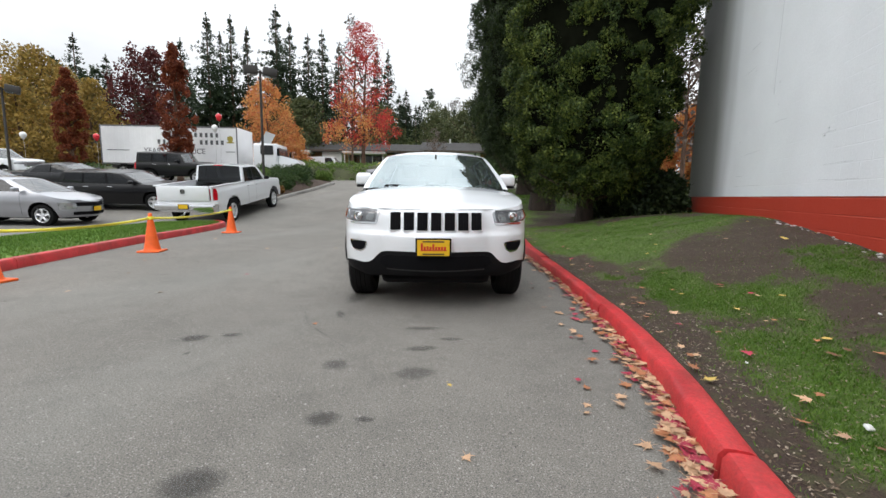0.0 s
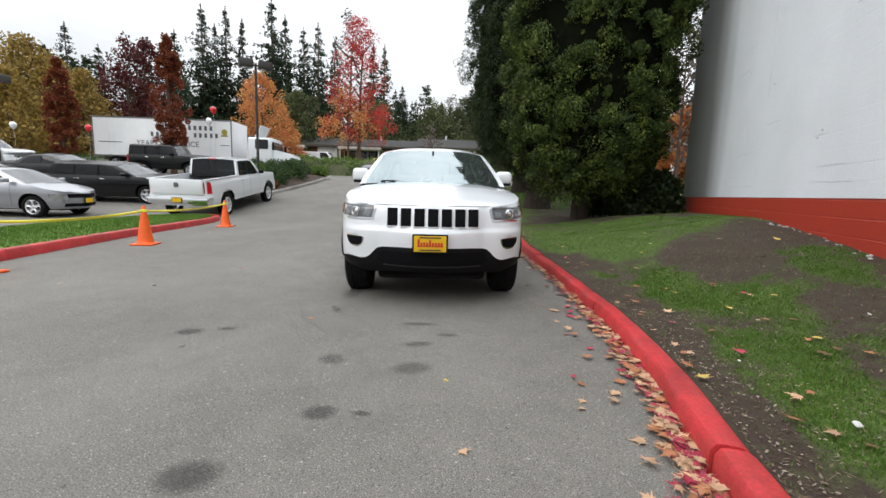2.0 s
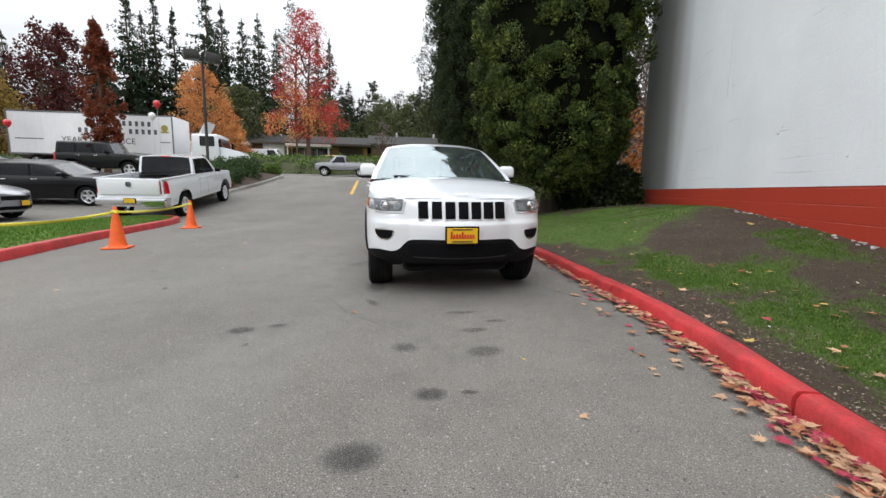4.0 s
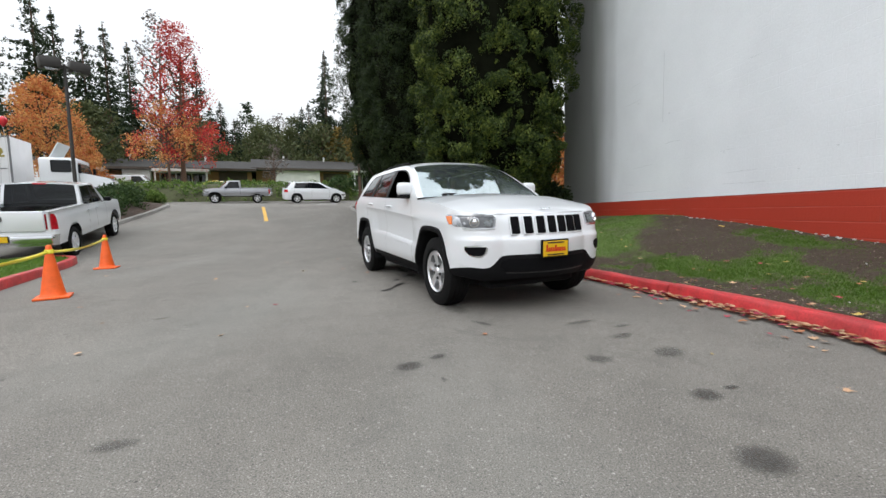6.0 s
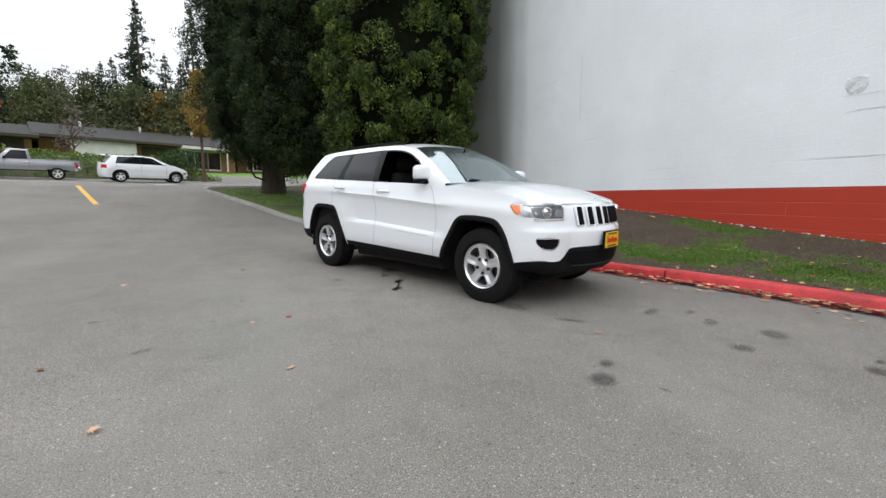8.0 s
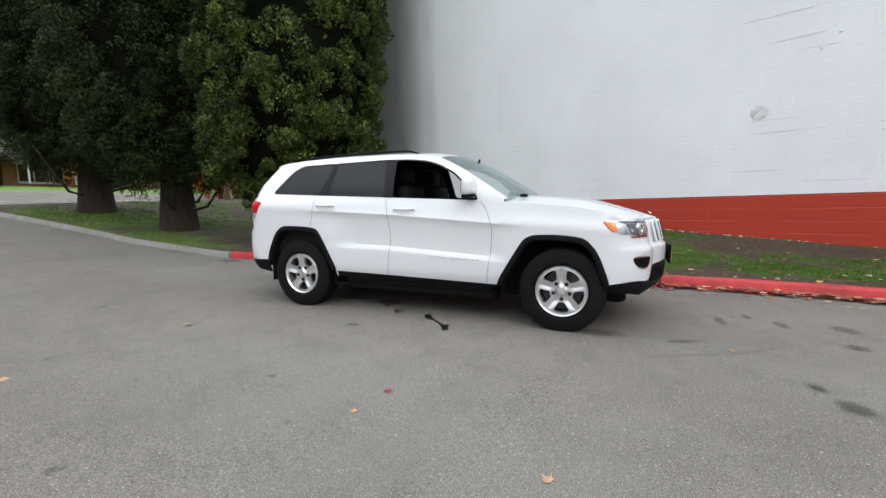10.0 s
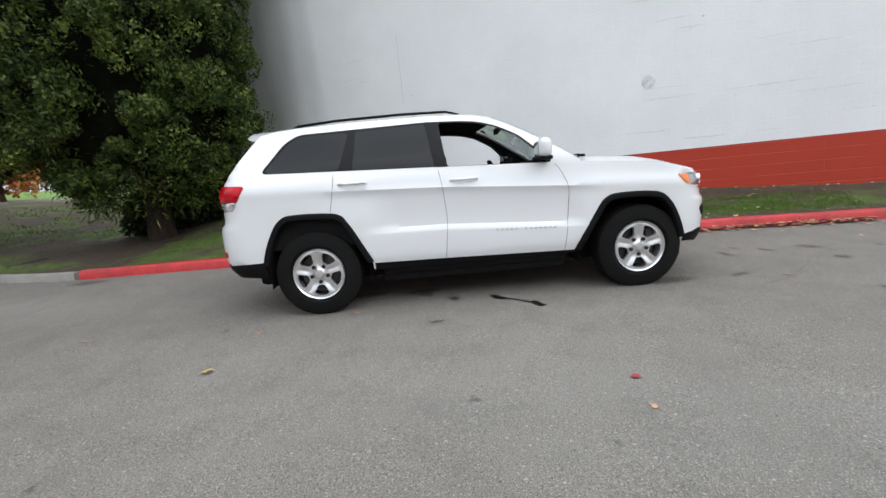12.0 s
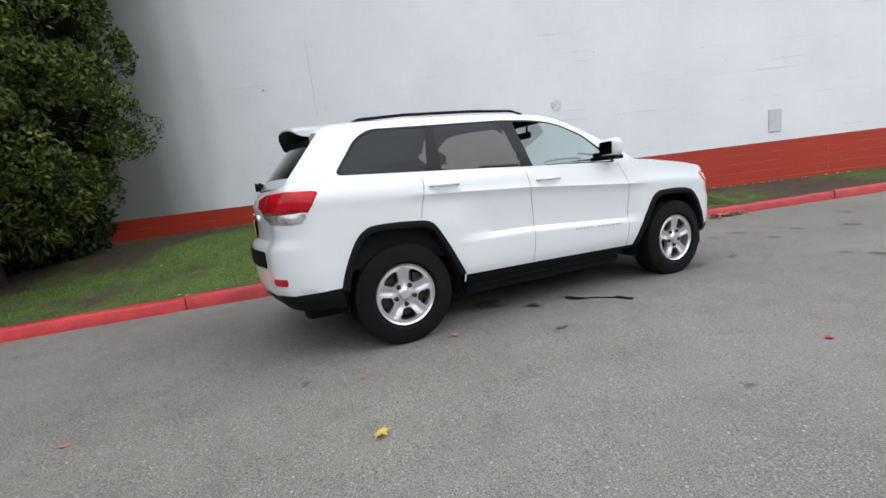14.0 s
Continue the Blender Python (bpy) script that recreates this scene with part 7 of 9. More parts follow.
    return top


freight_truck()


# ---- shops across the street ----
SHINGLE = mat("dark_shingles", (0.032, 0.03, 0.028), 0.9, var=0.25, scale=1.5, fine=0.3, fscale=14, bump=0.5, bscale=10)
TAN_WALL = mat("tan_siding", (0.24, 0.13, 0.06), 0.85, var=0.2, scale=1.2, fine=0.1, fscale=10)
DARK_WALL = mat("dark_brown_siding", (0.06, 0.045, 0.035), 0.85, var=0.2, scale=1.2)
PALE_TRIM = mat("pale_canopy_paint", (0.55, 0.55, 0.53), 0.6, var=0.1, scale=2)
SHOP_GLASS = glass_mat("shop_glass", (0.03, 0.035, 0.04), 0.8)


def shop(t0, t1, s0, depth, eave, ridge, bays, label, wall=TAN_WALL):
    """A low shop row: walls, a long shallow gable roof, and bays of canopy, posts and shop windows."""
    x, y = st(s0, t0)
    z = float(land(*st(s0, (t0 + t1) / 2)))
    L = t1 - t0
    top = empty("shop_building", pose(x, y, z, 0, 0, math.degrees(math.atan2(-UP[0], UP[1]))), label, "building", group="shops")
    bm = bmesh.new()
    add_box(bm, (L / 2, depth / 2, eave / 2 - 0.4), (L, depth, eave + 0.8), 0)
    part("wall", bm, wall, top)
    bm = bmesh.new()
    P = [(-0.5, -1.6, eave - 0.1), (-0.5, depth / 2, ridge), (-0.5, depth + 0.8, eave - 0.1), (-0.5, depth + 0.8, eave - 0.35), (-0.5, -1.6, eave - 0.35)]
    a = [bm.verts.new(p) for p in P]
    b = [bm.verts.new((p[0] + L + 1.0, p[1], p[2])) for p in P]
    bm.faces.new(a)
    bm.faces.new(b[::-1])
    for i in range(5):
        j = (i + 1) % 5
        bm.faces.new((a[i], b[i], b[j], a[j]))
    part("roof", bm, SHINGLE, top)
    bm = bmesh.new()
    add_box(bm, (L / 2, -1.62, eave - 0.22), (L + 1.0, 0.06, 0.26), 0.01)
    part("fascia", bm, DARK_WALL, top)
    for u, w, kind in bays:
        if kind == "shop":
            bm = bmesh.new()
            add_box(bm, (u + w / 2, -0.03, 1.25), (w * 0.92, 0.06, 2.1), 0)
            win = part("window", bm, SHOP_GLASS, top)
            bm = bmesh.new()
            n = max(2, int(w / 1.3))
            for i in range(n + 1):
                add_box(bm, (u + w * 0.04 + w * 0.92 * i / n, -0.07, 1.25), (0.09, 0.06, 2.15), 0)
            add_box(bm, (u + w / 2, -0.07, 2.28), (w * 0.94, 0.06, 0.14), 0)
            add_box(bm, (u + w / 2, -0.07, 0.2), (w * 0.94, 0.06, 0.2), 0)
            part("window_frame", bm, PALE_TRIM, win)
            bm = bmesh.new()
            add_box(bm, (u + w / 2, -1.2, eave - 0.45), (w + 0.3, 2.4, 0.3), 0.02)
            part("canopy", bm, PALE_TRIM, top)
            for i in range(3):
                bm = bmesh.new()
                add_box(bm, (u + 0.1 + (w - 0.2) * i / 2, -2.2, (eave - 0.6) / 2), (0.13, 0.13, eave - 0.6), 0.01)
                part("post", bm, PALE_TRIM if i != 1 else DARK_WALL, top)
        elif kind == "dark":
            bm = bmesh.new()
            add_box(bm, (u + w / 2, -0.02, 1.3), (w, 0.05, 2.2), 0)
            part("recess_panel", bm, DARK_WALL, top)
        elif kind == "pale":
            bm = bmesh.new()
            add_box(bm, (u + w / 2, -0.6, 1.35), (w, 1.1, 2.4), 0.02)
            part("pale_bay", bm, PALE_TRIM, top)
        elif kind == "sign":
            bm = bmesh.new()
            add_box(bm, (u + w / 2, -1.75, eave - 0.3), (w, 0.12, 0.9), 0.02)
            sg = part("shop_sign", bm, PALE_TRIM, top)
            bm = bmesh.new()
            for i in range(5):
                add_box(bm, (u + w * (0.12 + 0.19 * i), -1.83, eave - 0.45), (w * 0.12, 0.04, 0.5), 0)
            part("sign_bar", bm, mat("purple_sign", (0.13, 0.03, 0.3), 0.5), sg)
    for i in range(3):
        bm = bmesh.new()
        add_cyl(bm, (L * (0.2 + 0.3 * i), depth * 0.45, ridge + 0.1), 0.12, 0.12, 0.7, 8)
        part("roof_vent", bm, PALE_TRIM, top)


shop(-27, -1.5, 57, 9, 2.7, 4.1, [(1, 5, "dark"), (7.5, 4, "shop"), (13, 2.5, "pale"), (16, 5, "shop"), (22, 3, "dark")], "long brown shop row under a dark shingle roof")
shop(-1.0, 16.5, 58, 9, 2.9, 4.5, [(2.2, 5.2, "pale"), (8, 3, "dark"), (11.5, 4.5, "shop")], "brown shop row with a pale canopy and shingle roof")
shop(17.5, 34, 60, 9, 2.6, 3.9, [(1, 4, "shop"), (7, 4, "dark")], "low brown shops under a dark roof")
shop(-66, -36, 60, 10, 2.8, 4.3, [(3, 5, "dark"), (12, 4, "sign"), (18, 5, "shop"), (25, 4, "dark")], "tan shop row with a purple sign")
bm = bmesh.new()
add_box(bm, (0, 0, 1.4), (4.8, 2.2, 2.4), 0.03)
crate = part("storage_container", bm, TRAILER_WHITE)
crate.matrix_world = pose(*st(47, -17.3), float(land(*st(47, -17.3))) - 0.15, 0, 0, 20)
tagged(crate, "white storage container beside the shops", "container")


# ---- planted banks ----
COVER = leaf_mat("ground_cover_leaves", (0.055, 0.11, 0.02), (0.11, 0.18, 0.034), (0.19, 0.25, 0.06), trans=0.3)
BANK_SOIL = mat("leafy_bank_soil", (0.05, 0.055, 0.022), 0.95, var=0.4, scale=3, fine=0.4, fscale=40, bump=0.6, bscale=30)
HEDGE = leaf_mat("hedge_leaves", (0.02, 0.05, 0.014), (0.04, 0.08, 0.02), (0.08, 0.12, 0.035), trans=0.2)
BUSH_DARK = leaf_mat("dark_shrub_leaves", (0.008, 0.018, 0.007), (0.02, 0.036, 0.012), (0.05, 0.07, 0.022), trans=0.15)
BROWN_LEAF = leaf_mat("fallen_brown_leaves", (0.12, 0.05, 0.02), (0.25, 0.12, 0.035), (0.34, 0.2, 0.06), trans=0.1)


def bank(name, s0, s1, t0, t1, h, material, label, seed, leaf=0.16, dens=14):
    """A humped bank across the hill, thick with leaves."""
    rng = np.random.default_rng(seed)
    n, m = int((t1 - t0) / 0.5), 12
    V = []
    for i in range(n + 1):
        t = t0 + (t1 - t0) * i / n
        e = min(1, min(i, n - i) / 5)
        for k in range(m + 1):
            u = k / m
            x, y = st(s0 + (s1 - s0) * u, t)
            b = math.sin(math.pi * min(1, u * 1.05)) ** 0.6 * e * h * (0.85 + 0.3 * noise.noise((t * 0.3, seed, u * 2)))
            V.append((x, y, float(land(x, y)) + 0.02 + b))
    w = m + 1
    F = [(i * w + k, i * w + k + 1, (i + 1) * w + k + 1, (i + 1) * w + k) for i in range(n) for k in range(m)]
    ob = tagged(grid_mesh(name, V, F, BANK_SOIL), label, "bank", kind="structure")
    V = np.array(V)
    idx = rng.integers(0, len(V), int((t1 - t0) * (s1 - s0) * dens / 4))
    C = V[idx] + rng.normal(0, 0.18, (len(idx), 3)) * (1, 1, 0.35)
    q = quads_mesh("bank_leaves", sprays(rng, C, np.full(len(C), 0.26), 16, leaf, leaf * 0.42), material, ob)
    q["kind"] = "stuff"
    return ob


bank("street_bank", 36.4, 42, -15, 7.5, 1.45, COVER, "rounded bank of bright green ground cover", 31, dens=30)
bank("street_bank_low", 36.2, 42, -44, -16.5, 0.8, HEDGE, "low green bank along the street", 32)
bank("verge_hedge", 25.8, 28.4, -62, -20.5, 0.55, HEDGE, "clipped green hedge strip between car park and street", 33)


def shrub(name, x, y, r, h, seed, material, label, z=None, leaf=0.09, clumps=70, per=40):
    rng = np.random.default_rng(seed)
    z0 = float(land(x, y)) if z is None else z
    top = empty(name, Matrix.Translation((x, y, z0)), label, "shrub")
    for k in range(5):
        a = rng.uniform(0, 6.28)
        tube("stem", [(0, 0, 0), (math.cos(a) * r * 0.3, math.sin(a) * r * 0.3, h * 0.4), (math.cos(a) * r * 0.6, math.sin(a) * r * 0.6, h * 0.75)], [0.02, 0.014, 0.006], BARK, top, 5)
    th, f, q = rng.uniform(0, 6.28, clumps), rng.random(clumps), rng.random(clumps) ** 0.4
    g = r * np.sqrt(np.clip(1 - (f * 1.05 - 0.25) ** 2, 0.05, 1)) * q
    C = np.stack([g * np.cos(th), g * np.sin(th), h * (0.12 + 0.86 * f)], -1)
    c = quads_mesh("foliage", sprays(rng, C, np.full(clumps, r * 0.25), per, leaf, leaf * 0.4), material, top)
    c["kind"] = "stuff"
    return top


def bed():
    """The mulched bed with its shrubs at the mouth of the drive."""
    A = KP
    B = smooth_line([(-14.6, 15.2), (-15.4, 16.5), (-17.0, 19.0), (-18.6, 21.5), (-20.4, 24.4), (-20.4, 26.0), (-19.5, 26.9)], 0.25)
    V, n, m = [], 60, 10
    for i in range(n + 1):
        f = i / n
        p = np.array([np.interp(f * (len(A) - 1), range(len(A)), A[:, k]) for k in (0, 1)])
        q = np.array([np.interp(f * (len(B) - 1), range(len(B)), B[:, k]) for k in (0, 1)])
        for k in range(m + 1):
            u = k / m
            c = p * (1 - u) + q * u
            V.append((c[0], c[1], float(land(*c)) + 0.1 + 0.28 * math.sin(math.pi * u) * math.sin(math.pi * f) ** 0.5))
    w = m + 1
    F = [(i * w + k, i * w + k + 1, (i + 1) * w + k + 1, (i + 1) * w + k) for i in range(n) for k in range(m)]
    tagged(grid_mesh("planting_bed", V, F, MULCH), "bark mulch bed inside a grey kerb", "bed", kind="structure")


bed()
for i, (x, y, r, h, mt) in enumerate([(-14.4, 17.0, 0.55, 0.6, COVER), (-14.6, 19.0, 0.75, 0.85, HEDGE), (-15.2, 21.0, 0.95, 1.0, HEDGE), (-16.2, 22.6, 0.9, 0.9, BUSH_DARK), (-16.8, 20.0, 0.8, 0.8, COVER), (-17.6, 24.4, 1.0, 0.9, HEDGE),
                                       (-15.9, 18.2, 0.6, 0.6, COVER), (-16.3, 25.3, 0.6, 0.55, COVER), (-14.3, 16.2, 0.4, 0.4, HEDGE), (-18.9, 23.2, 0.9, 0.9, HEDGE), (-13.9, 18.0, 0.3, 0.28, BROWN_LEAF)]):
    shrub("shrub", x, y, r, h, 200 + i, mt, "rounded green shrub in the mulch bed" if mt is not BROWN_LEAF else "low shrub with dry brown leaves in the bed", float(land(x, y)) + 0.2)
shrub("shrub", 2.55, 14.35, 0.95, 1.15, 230, BUSH_DARK, "dark evergreen shrub between cedar and wall", float(lawn_z(np.array(2.55), np.array(14.35))), 0.11, 130, 60)
shrub("shrub", 1.75, 14.9, 0.8, 0.9, 231, BUSH_DARK, "dark low shrub under the cedar", float(lawn_z(np.array(1.75), np.array(14.9))), 0.11, 100, 60)
shrub("shrub", *st(37.5, 5.5), 1.3, 1.5, 232, HEDGE, "round clipped shrub on the street bank", float(land(*st(37.5, 5.5))) + 0.4, 0.14)


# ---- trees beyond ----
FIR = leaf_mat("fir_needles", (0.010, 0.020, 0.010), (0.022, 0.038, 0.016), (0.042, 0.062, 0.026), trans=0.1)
# paler copy of the fir tones, with the haze of distance mixed in
FIR_HAZED = leaf_mat("hazed_fir_needles", (0.02, 0.033, 0.018), (0.036, 0.055, 0.028), (0.065, 0.088, 0.045), trans=0.1)
MAPLE_RED = leaf_mat("red_maple_leaves", (0.38, 0.018, 0.03), (0.52, 0.04, 0.045), (0.55, 0.15, 0.06), trans=0.35)
MAPLE_ORANGE = leaf_mat("orange_maple_leaves", (0.48, 0.13, 0.06), (0.6, 0.26, 0.085), (0.64, 0.40, 0.14), trans=0.35)
MAPLE_GOLD = leaf_mat("gold_leaves", (0.15, 0.12, 0.035), (0.30, 0.19, 0.045), (0.40, 0.28, 0.075), trans=0.35)
MAROON = leaf_mat("maroon_leaves", (0.055, 0.012, 0.014), (0.09, 0.018, 0.018), (0.14, 0.03, 0.022), trans=0.25)
RUST = leaf_mat("rust_leaves", (0.11, 0.025, 0.012), (0.19, 0.045, 0.02), (0.30, 0.085, 0.03), trans=0.25)
OLIVE = leaf_mat("olive_leaves", (0.05, 0.065, 0.025), (0.085, 0.10, 0.04), (0.13, 0.14, 0.06), trans=0.25)
TWIG = leaf_mat("bare_twigs", (0.10, 0.08, 0.07), (0.14, 0.115, 0.10), (0.19, 0.16, 0.14), trans=0.05)

COLUMN = [0.3, 0.8, 1.0, 0.72, 0.34, 0.05]
broadleaf("column_tree", -31.6, 19.4, 7.0, 0.88, 41, RUST, "narrow rust-red tree in the street hedge", 0.16, 170, 90, 0.11, narrow=COLUMN, group="narrow red trees")
broadleaf("column_tree", -24.9, 21.7, 8.6, 1.02, 42, RUST, "narrow rust-red tree in the street hedge", 0.16, 190, 90, 0.12, narrow=COLUMN, group="narrow red trees")
broadleaf("maple_tree", -27.6, 32.9, 8.3, 2.8, 43, MAPLE_ORANGE, "orange maple behind the street", 0.25, 150, 85, 0.15, bare=0.2, narrow=[0.8, 1.0, 0.95, 0.7, 0.45, 0.12])
broadleaf("maple_tree", -24.0, 44.0, 16.2, 4.2, 44, MAPLE_RED, "tall red maple in front of the shops with thin top", 0.22, 190, 85, 0.17, bare=0.42, narrow=[0.9, 1.05, 0.75, 0.5, 0.33, 0.15])
broadleaf("maple_tree", -24.9, 43.2, 8.6, 4.0, 45, MAPLE_ORANGE, "orange maple with low spreading boughs before the shops", 0.35, 40, 85, 0.17, narrow=[0.7, 1.0, 0.9, 0.6, 0.4, 0.1])
broadleaf("small_tree", *st(46, -14.0), 4.2, 1.4, 46, MAPLE_ORANGE, "small orange tree beside the shops", 0.2, 80, 50, 0.16)
broadleaf("small_tree", *st(36.0, 6.6), 7.4, 1.2, 47, MAPLE_GOLD, "slender gold tree on the street bank", 0.5, 80, 50, 0.17, narrow=[0.6, 1.0, 0.9, 0.7, 0.4, 0.1])
broadleaf("bare_tree", *st(46, 0.5), 5.0, 1.5, 48, TWIG, "small bare tree before the shops", 0.4, 36, 14, 0.16)


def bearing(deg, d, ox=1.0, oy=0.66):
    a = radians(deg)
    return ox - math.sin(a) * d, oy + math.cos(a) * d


def grow(kind, x, y, h, r, seed):
    """One tree of the woods by its kind."""
    if kind == "olive" and y > 60:
        h, r = h * 1.1, r * 1.1
    if kind == "fir":
        fir("fir_tree", x, y, h, r * 1.7, seed, FIR, "tall dark fir in the woods", 0.08, 9, group="firs")
    elif kind == "thin":
        fir("fir_tree", x, y, h, r * 1.4, seed, FIR, "thin fir with gaps between its boughs", 0.22, 9, 0.3, group="firs")
    elif kind == "bare":
        broadleaf("bare_tree", x, y, h, r, seed, TWIG, "tall bare tree with fine grey twigs", 0.25, 120, 16, 0.3, bare=0.2)
    else:
        mt = {"gold": MAPLE_GOLD, "orange": MAPLE_ORANGE, "maroon": MAROON, "olive": OLIVE}[kind]
        nm = {"gold": "gold autumn tree at the edge of the woods", "orange": "orange autumn tree at the edge of the woods", "maroon": "dark maroon tree before the firs", "olive": "rounded olive-green tree behind the shops"}[kind]
        broadleaf("autumn_tree" if kind != "olive" else "broadleaf_tree", x, y, h, r, seed, mt, nm, 0.1, 190, 30, 0.34, bare=0.2)


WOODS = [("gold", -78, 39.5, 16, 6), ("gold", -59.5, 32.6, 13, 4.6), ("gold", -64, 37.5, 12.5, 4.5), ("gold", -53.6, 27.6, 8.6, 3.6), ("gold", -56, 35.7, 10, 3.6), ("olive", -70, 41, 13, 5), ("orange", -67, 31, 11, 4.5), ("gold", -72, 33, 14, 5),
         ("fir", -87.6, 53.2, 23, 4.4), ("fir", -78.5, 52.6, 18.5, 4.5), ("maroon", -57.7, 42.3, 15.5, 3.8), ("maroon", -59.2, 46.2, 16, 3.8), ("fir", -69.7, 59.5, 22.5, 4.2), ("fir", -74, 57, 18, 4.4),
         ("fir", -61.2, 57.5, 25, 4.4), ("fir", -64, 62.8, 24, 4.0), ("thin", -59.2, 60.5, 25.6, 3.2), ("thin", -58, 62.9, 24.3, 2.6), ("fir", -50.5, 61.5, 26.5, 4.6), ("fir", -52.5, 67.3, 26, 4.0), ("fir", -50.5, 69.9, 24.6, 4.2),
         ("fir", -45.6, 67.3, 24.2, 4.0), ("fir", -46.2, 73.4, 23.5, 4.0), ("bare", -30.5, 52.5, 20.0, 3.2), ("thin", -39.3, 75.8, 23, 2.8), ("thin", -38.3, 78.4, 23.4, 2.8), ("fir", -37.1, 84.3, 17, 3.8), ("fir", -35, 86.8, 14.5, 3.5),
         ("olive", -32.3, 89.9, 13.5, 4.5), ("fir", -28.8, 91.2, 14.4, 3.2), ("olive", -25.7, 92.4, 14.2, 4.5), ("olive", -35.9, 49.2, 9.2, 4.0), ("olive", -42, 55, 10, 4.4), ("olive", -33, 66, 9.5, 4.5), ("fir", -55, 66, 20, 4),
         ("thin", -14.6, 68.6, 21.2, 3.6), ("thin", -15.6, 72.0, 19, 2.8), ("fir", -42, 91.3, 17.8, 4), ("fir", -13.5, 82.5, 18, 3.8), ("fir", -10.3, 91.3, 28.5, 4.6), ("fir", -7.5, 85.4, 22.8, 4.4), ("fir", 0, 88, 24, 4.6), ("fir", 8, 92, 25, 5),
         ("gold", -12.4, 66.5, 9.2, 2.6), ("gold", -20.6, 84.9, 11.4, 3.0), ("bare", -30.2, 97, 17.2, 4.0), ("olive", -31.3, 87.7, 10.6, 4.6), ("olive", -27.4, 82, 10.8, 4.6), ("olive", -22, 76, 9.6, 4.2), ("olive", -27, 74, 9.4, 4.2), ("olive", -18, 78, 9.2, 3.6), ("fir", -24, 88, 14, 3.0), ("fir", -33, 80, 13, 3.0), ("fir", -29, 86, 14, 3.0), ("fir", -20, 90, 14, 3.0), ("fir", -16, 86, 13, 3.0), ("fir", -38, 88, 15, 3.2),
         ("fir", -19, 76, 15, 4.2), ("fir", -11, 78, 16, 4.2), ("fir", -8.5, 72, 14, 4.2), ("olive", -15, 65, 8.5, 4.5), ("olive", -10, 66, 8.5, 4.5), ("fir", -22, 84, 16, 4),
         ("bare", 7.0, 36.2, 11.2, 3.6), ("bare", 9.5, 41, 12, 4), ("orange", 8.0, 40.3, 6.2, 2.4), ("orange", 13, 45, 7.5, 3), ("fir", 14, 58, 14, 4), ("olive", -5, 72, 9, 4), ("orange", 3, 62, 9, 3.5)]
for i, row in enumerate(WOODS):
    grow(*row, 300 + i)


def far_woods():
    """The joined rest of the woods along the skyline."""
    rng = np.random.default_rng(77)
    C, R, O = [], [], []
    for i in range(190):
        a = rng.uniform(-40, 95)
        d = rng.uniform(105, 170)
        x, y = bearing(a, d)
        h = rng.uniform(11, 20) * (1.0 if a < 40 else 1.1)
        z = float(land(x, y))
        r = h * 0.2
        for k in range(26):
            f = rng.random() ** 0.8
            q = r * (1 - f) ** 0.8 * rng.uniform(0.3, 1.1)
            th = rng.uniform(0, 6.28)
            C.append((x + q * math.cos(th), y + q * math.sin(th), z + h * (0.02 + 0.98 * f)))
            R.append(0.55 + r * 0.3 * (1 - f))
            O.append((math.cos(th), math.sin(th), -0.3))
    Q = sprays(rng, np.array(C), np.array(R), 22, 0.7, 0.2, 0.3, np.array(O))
    tagged(quads_mesh("far_woods", Q, FIR_HAZED), "dark fir woods along the skyline", "woods", kind="stuff")


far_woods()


# ---- lamps, cones, tape and balloons ----
def lot_lamp(x, y, h, label, yaw):
    z = float(land(x, y))
    top = empty("car_park_lamp", pose(x, y, z, 0, 0, yaw), label, "lamp", group="car park lamps")
    bm = bmesh.new()
    add_cyl(bm, (0, 0, h / 2), 0.075, 0.06, h, 12)
    part("pole", bm, DARK_METAL, top, smooth=40)
    bm = bmesh.new()
    add_cyl(bm, (0, 0, 0.3), 0.24, 0.24, 0.6, 14)
    part("pole_base", bm, CONCRETE, top, smooth=40)
    bm = bmesh.new()
    add_box(bm, (0, 0, h - 0.1), (0.5, 0.08, 0.08), 0.01)
    part("crossarm", bm, DARK_METAL, top)
    for s in (-1, 1):
        bm = bmesh.new()
        add_box(bm, (s * 0.47, 0, h - 0.05), (0.68, 0.52, 0.42), 0.04, Matrix.Rotation(radians(s * 6), 3, "Y"))
        hd = part("lamp_head", bm, DARK_METAL, top, smooth=40)
        bm = bmesh.new()
        add_box(bm, (s * 0.47, 0, h - 0.27), (0.5, 0.4, 0.02), 0.0)
        part("lamp_glass", bm, LENS, hd)


lot_lamp(-15.95, 19.4, 6.3, "dark bronze twin head lamp post in the bed", 50)
lot_lamp(-32.0, 16.3, 5.4, "dark bronze twin head lamp post by the hedge", 60)

CONE = mat("orange_cone", (0.85, 0.12, 0.012), 0.5, var=0.12, scale=7, fine=0.06, fscale=60)


def cone(x, y, yaw):
    top = empty("traffic_cone", pose(x, y, float(land(x, y)), 0, 0, yaw), "bright orange traffic cone with tape tied on", "cone", group="traffic cones")
    bm = bmesh.new()
    add_box(bm, (0, 0, 0.016), (0.37, 0.37, 0.032), 0.012)
    part("cone_base", bm, CONE, top, smooth=40)
    bm = bmesh.new()
    add_lathe(bm, [(0.03, 0.15), (0.05, 0.135), (0.09, 0.125), (0.66, 0.034), (0.70, 0.03), (0.71, 0.02), (0.69, 0.018)], 24, "Z")
    part("cone_body", bm, CONE, top, smooth=50)
    bm = bmesh.new()
    add_lathe(bm, [(0.595, 0.05), (0.60, 0.055), (0.645, 0.048), (0.65, 0.043)], 14, "Z")
    part("tape_knot", bm, TAPE, top, smooth=50)


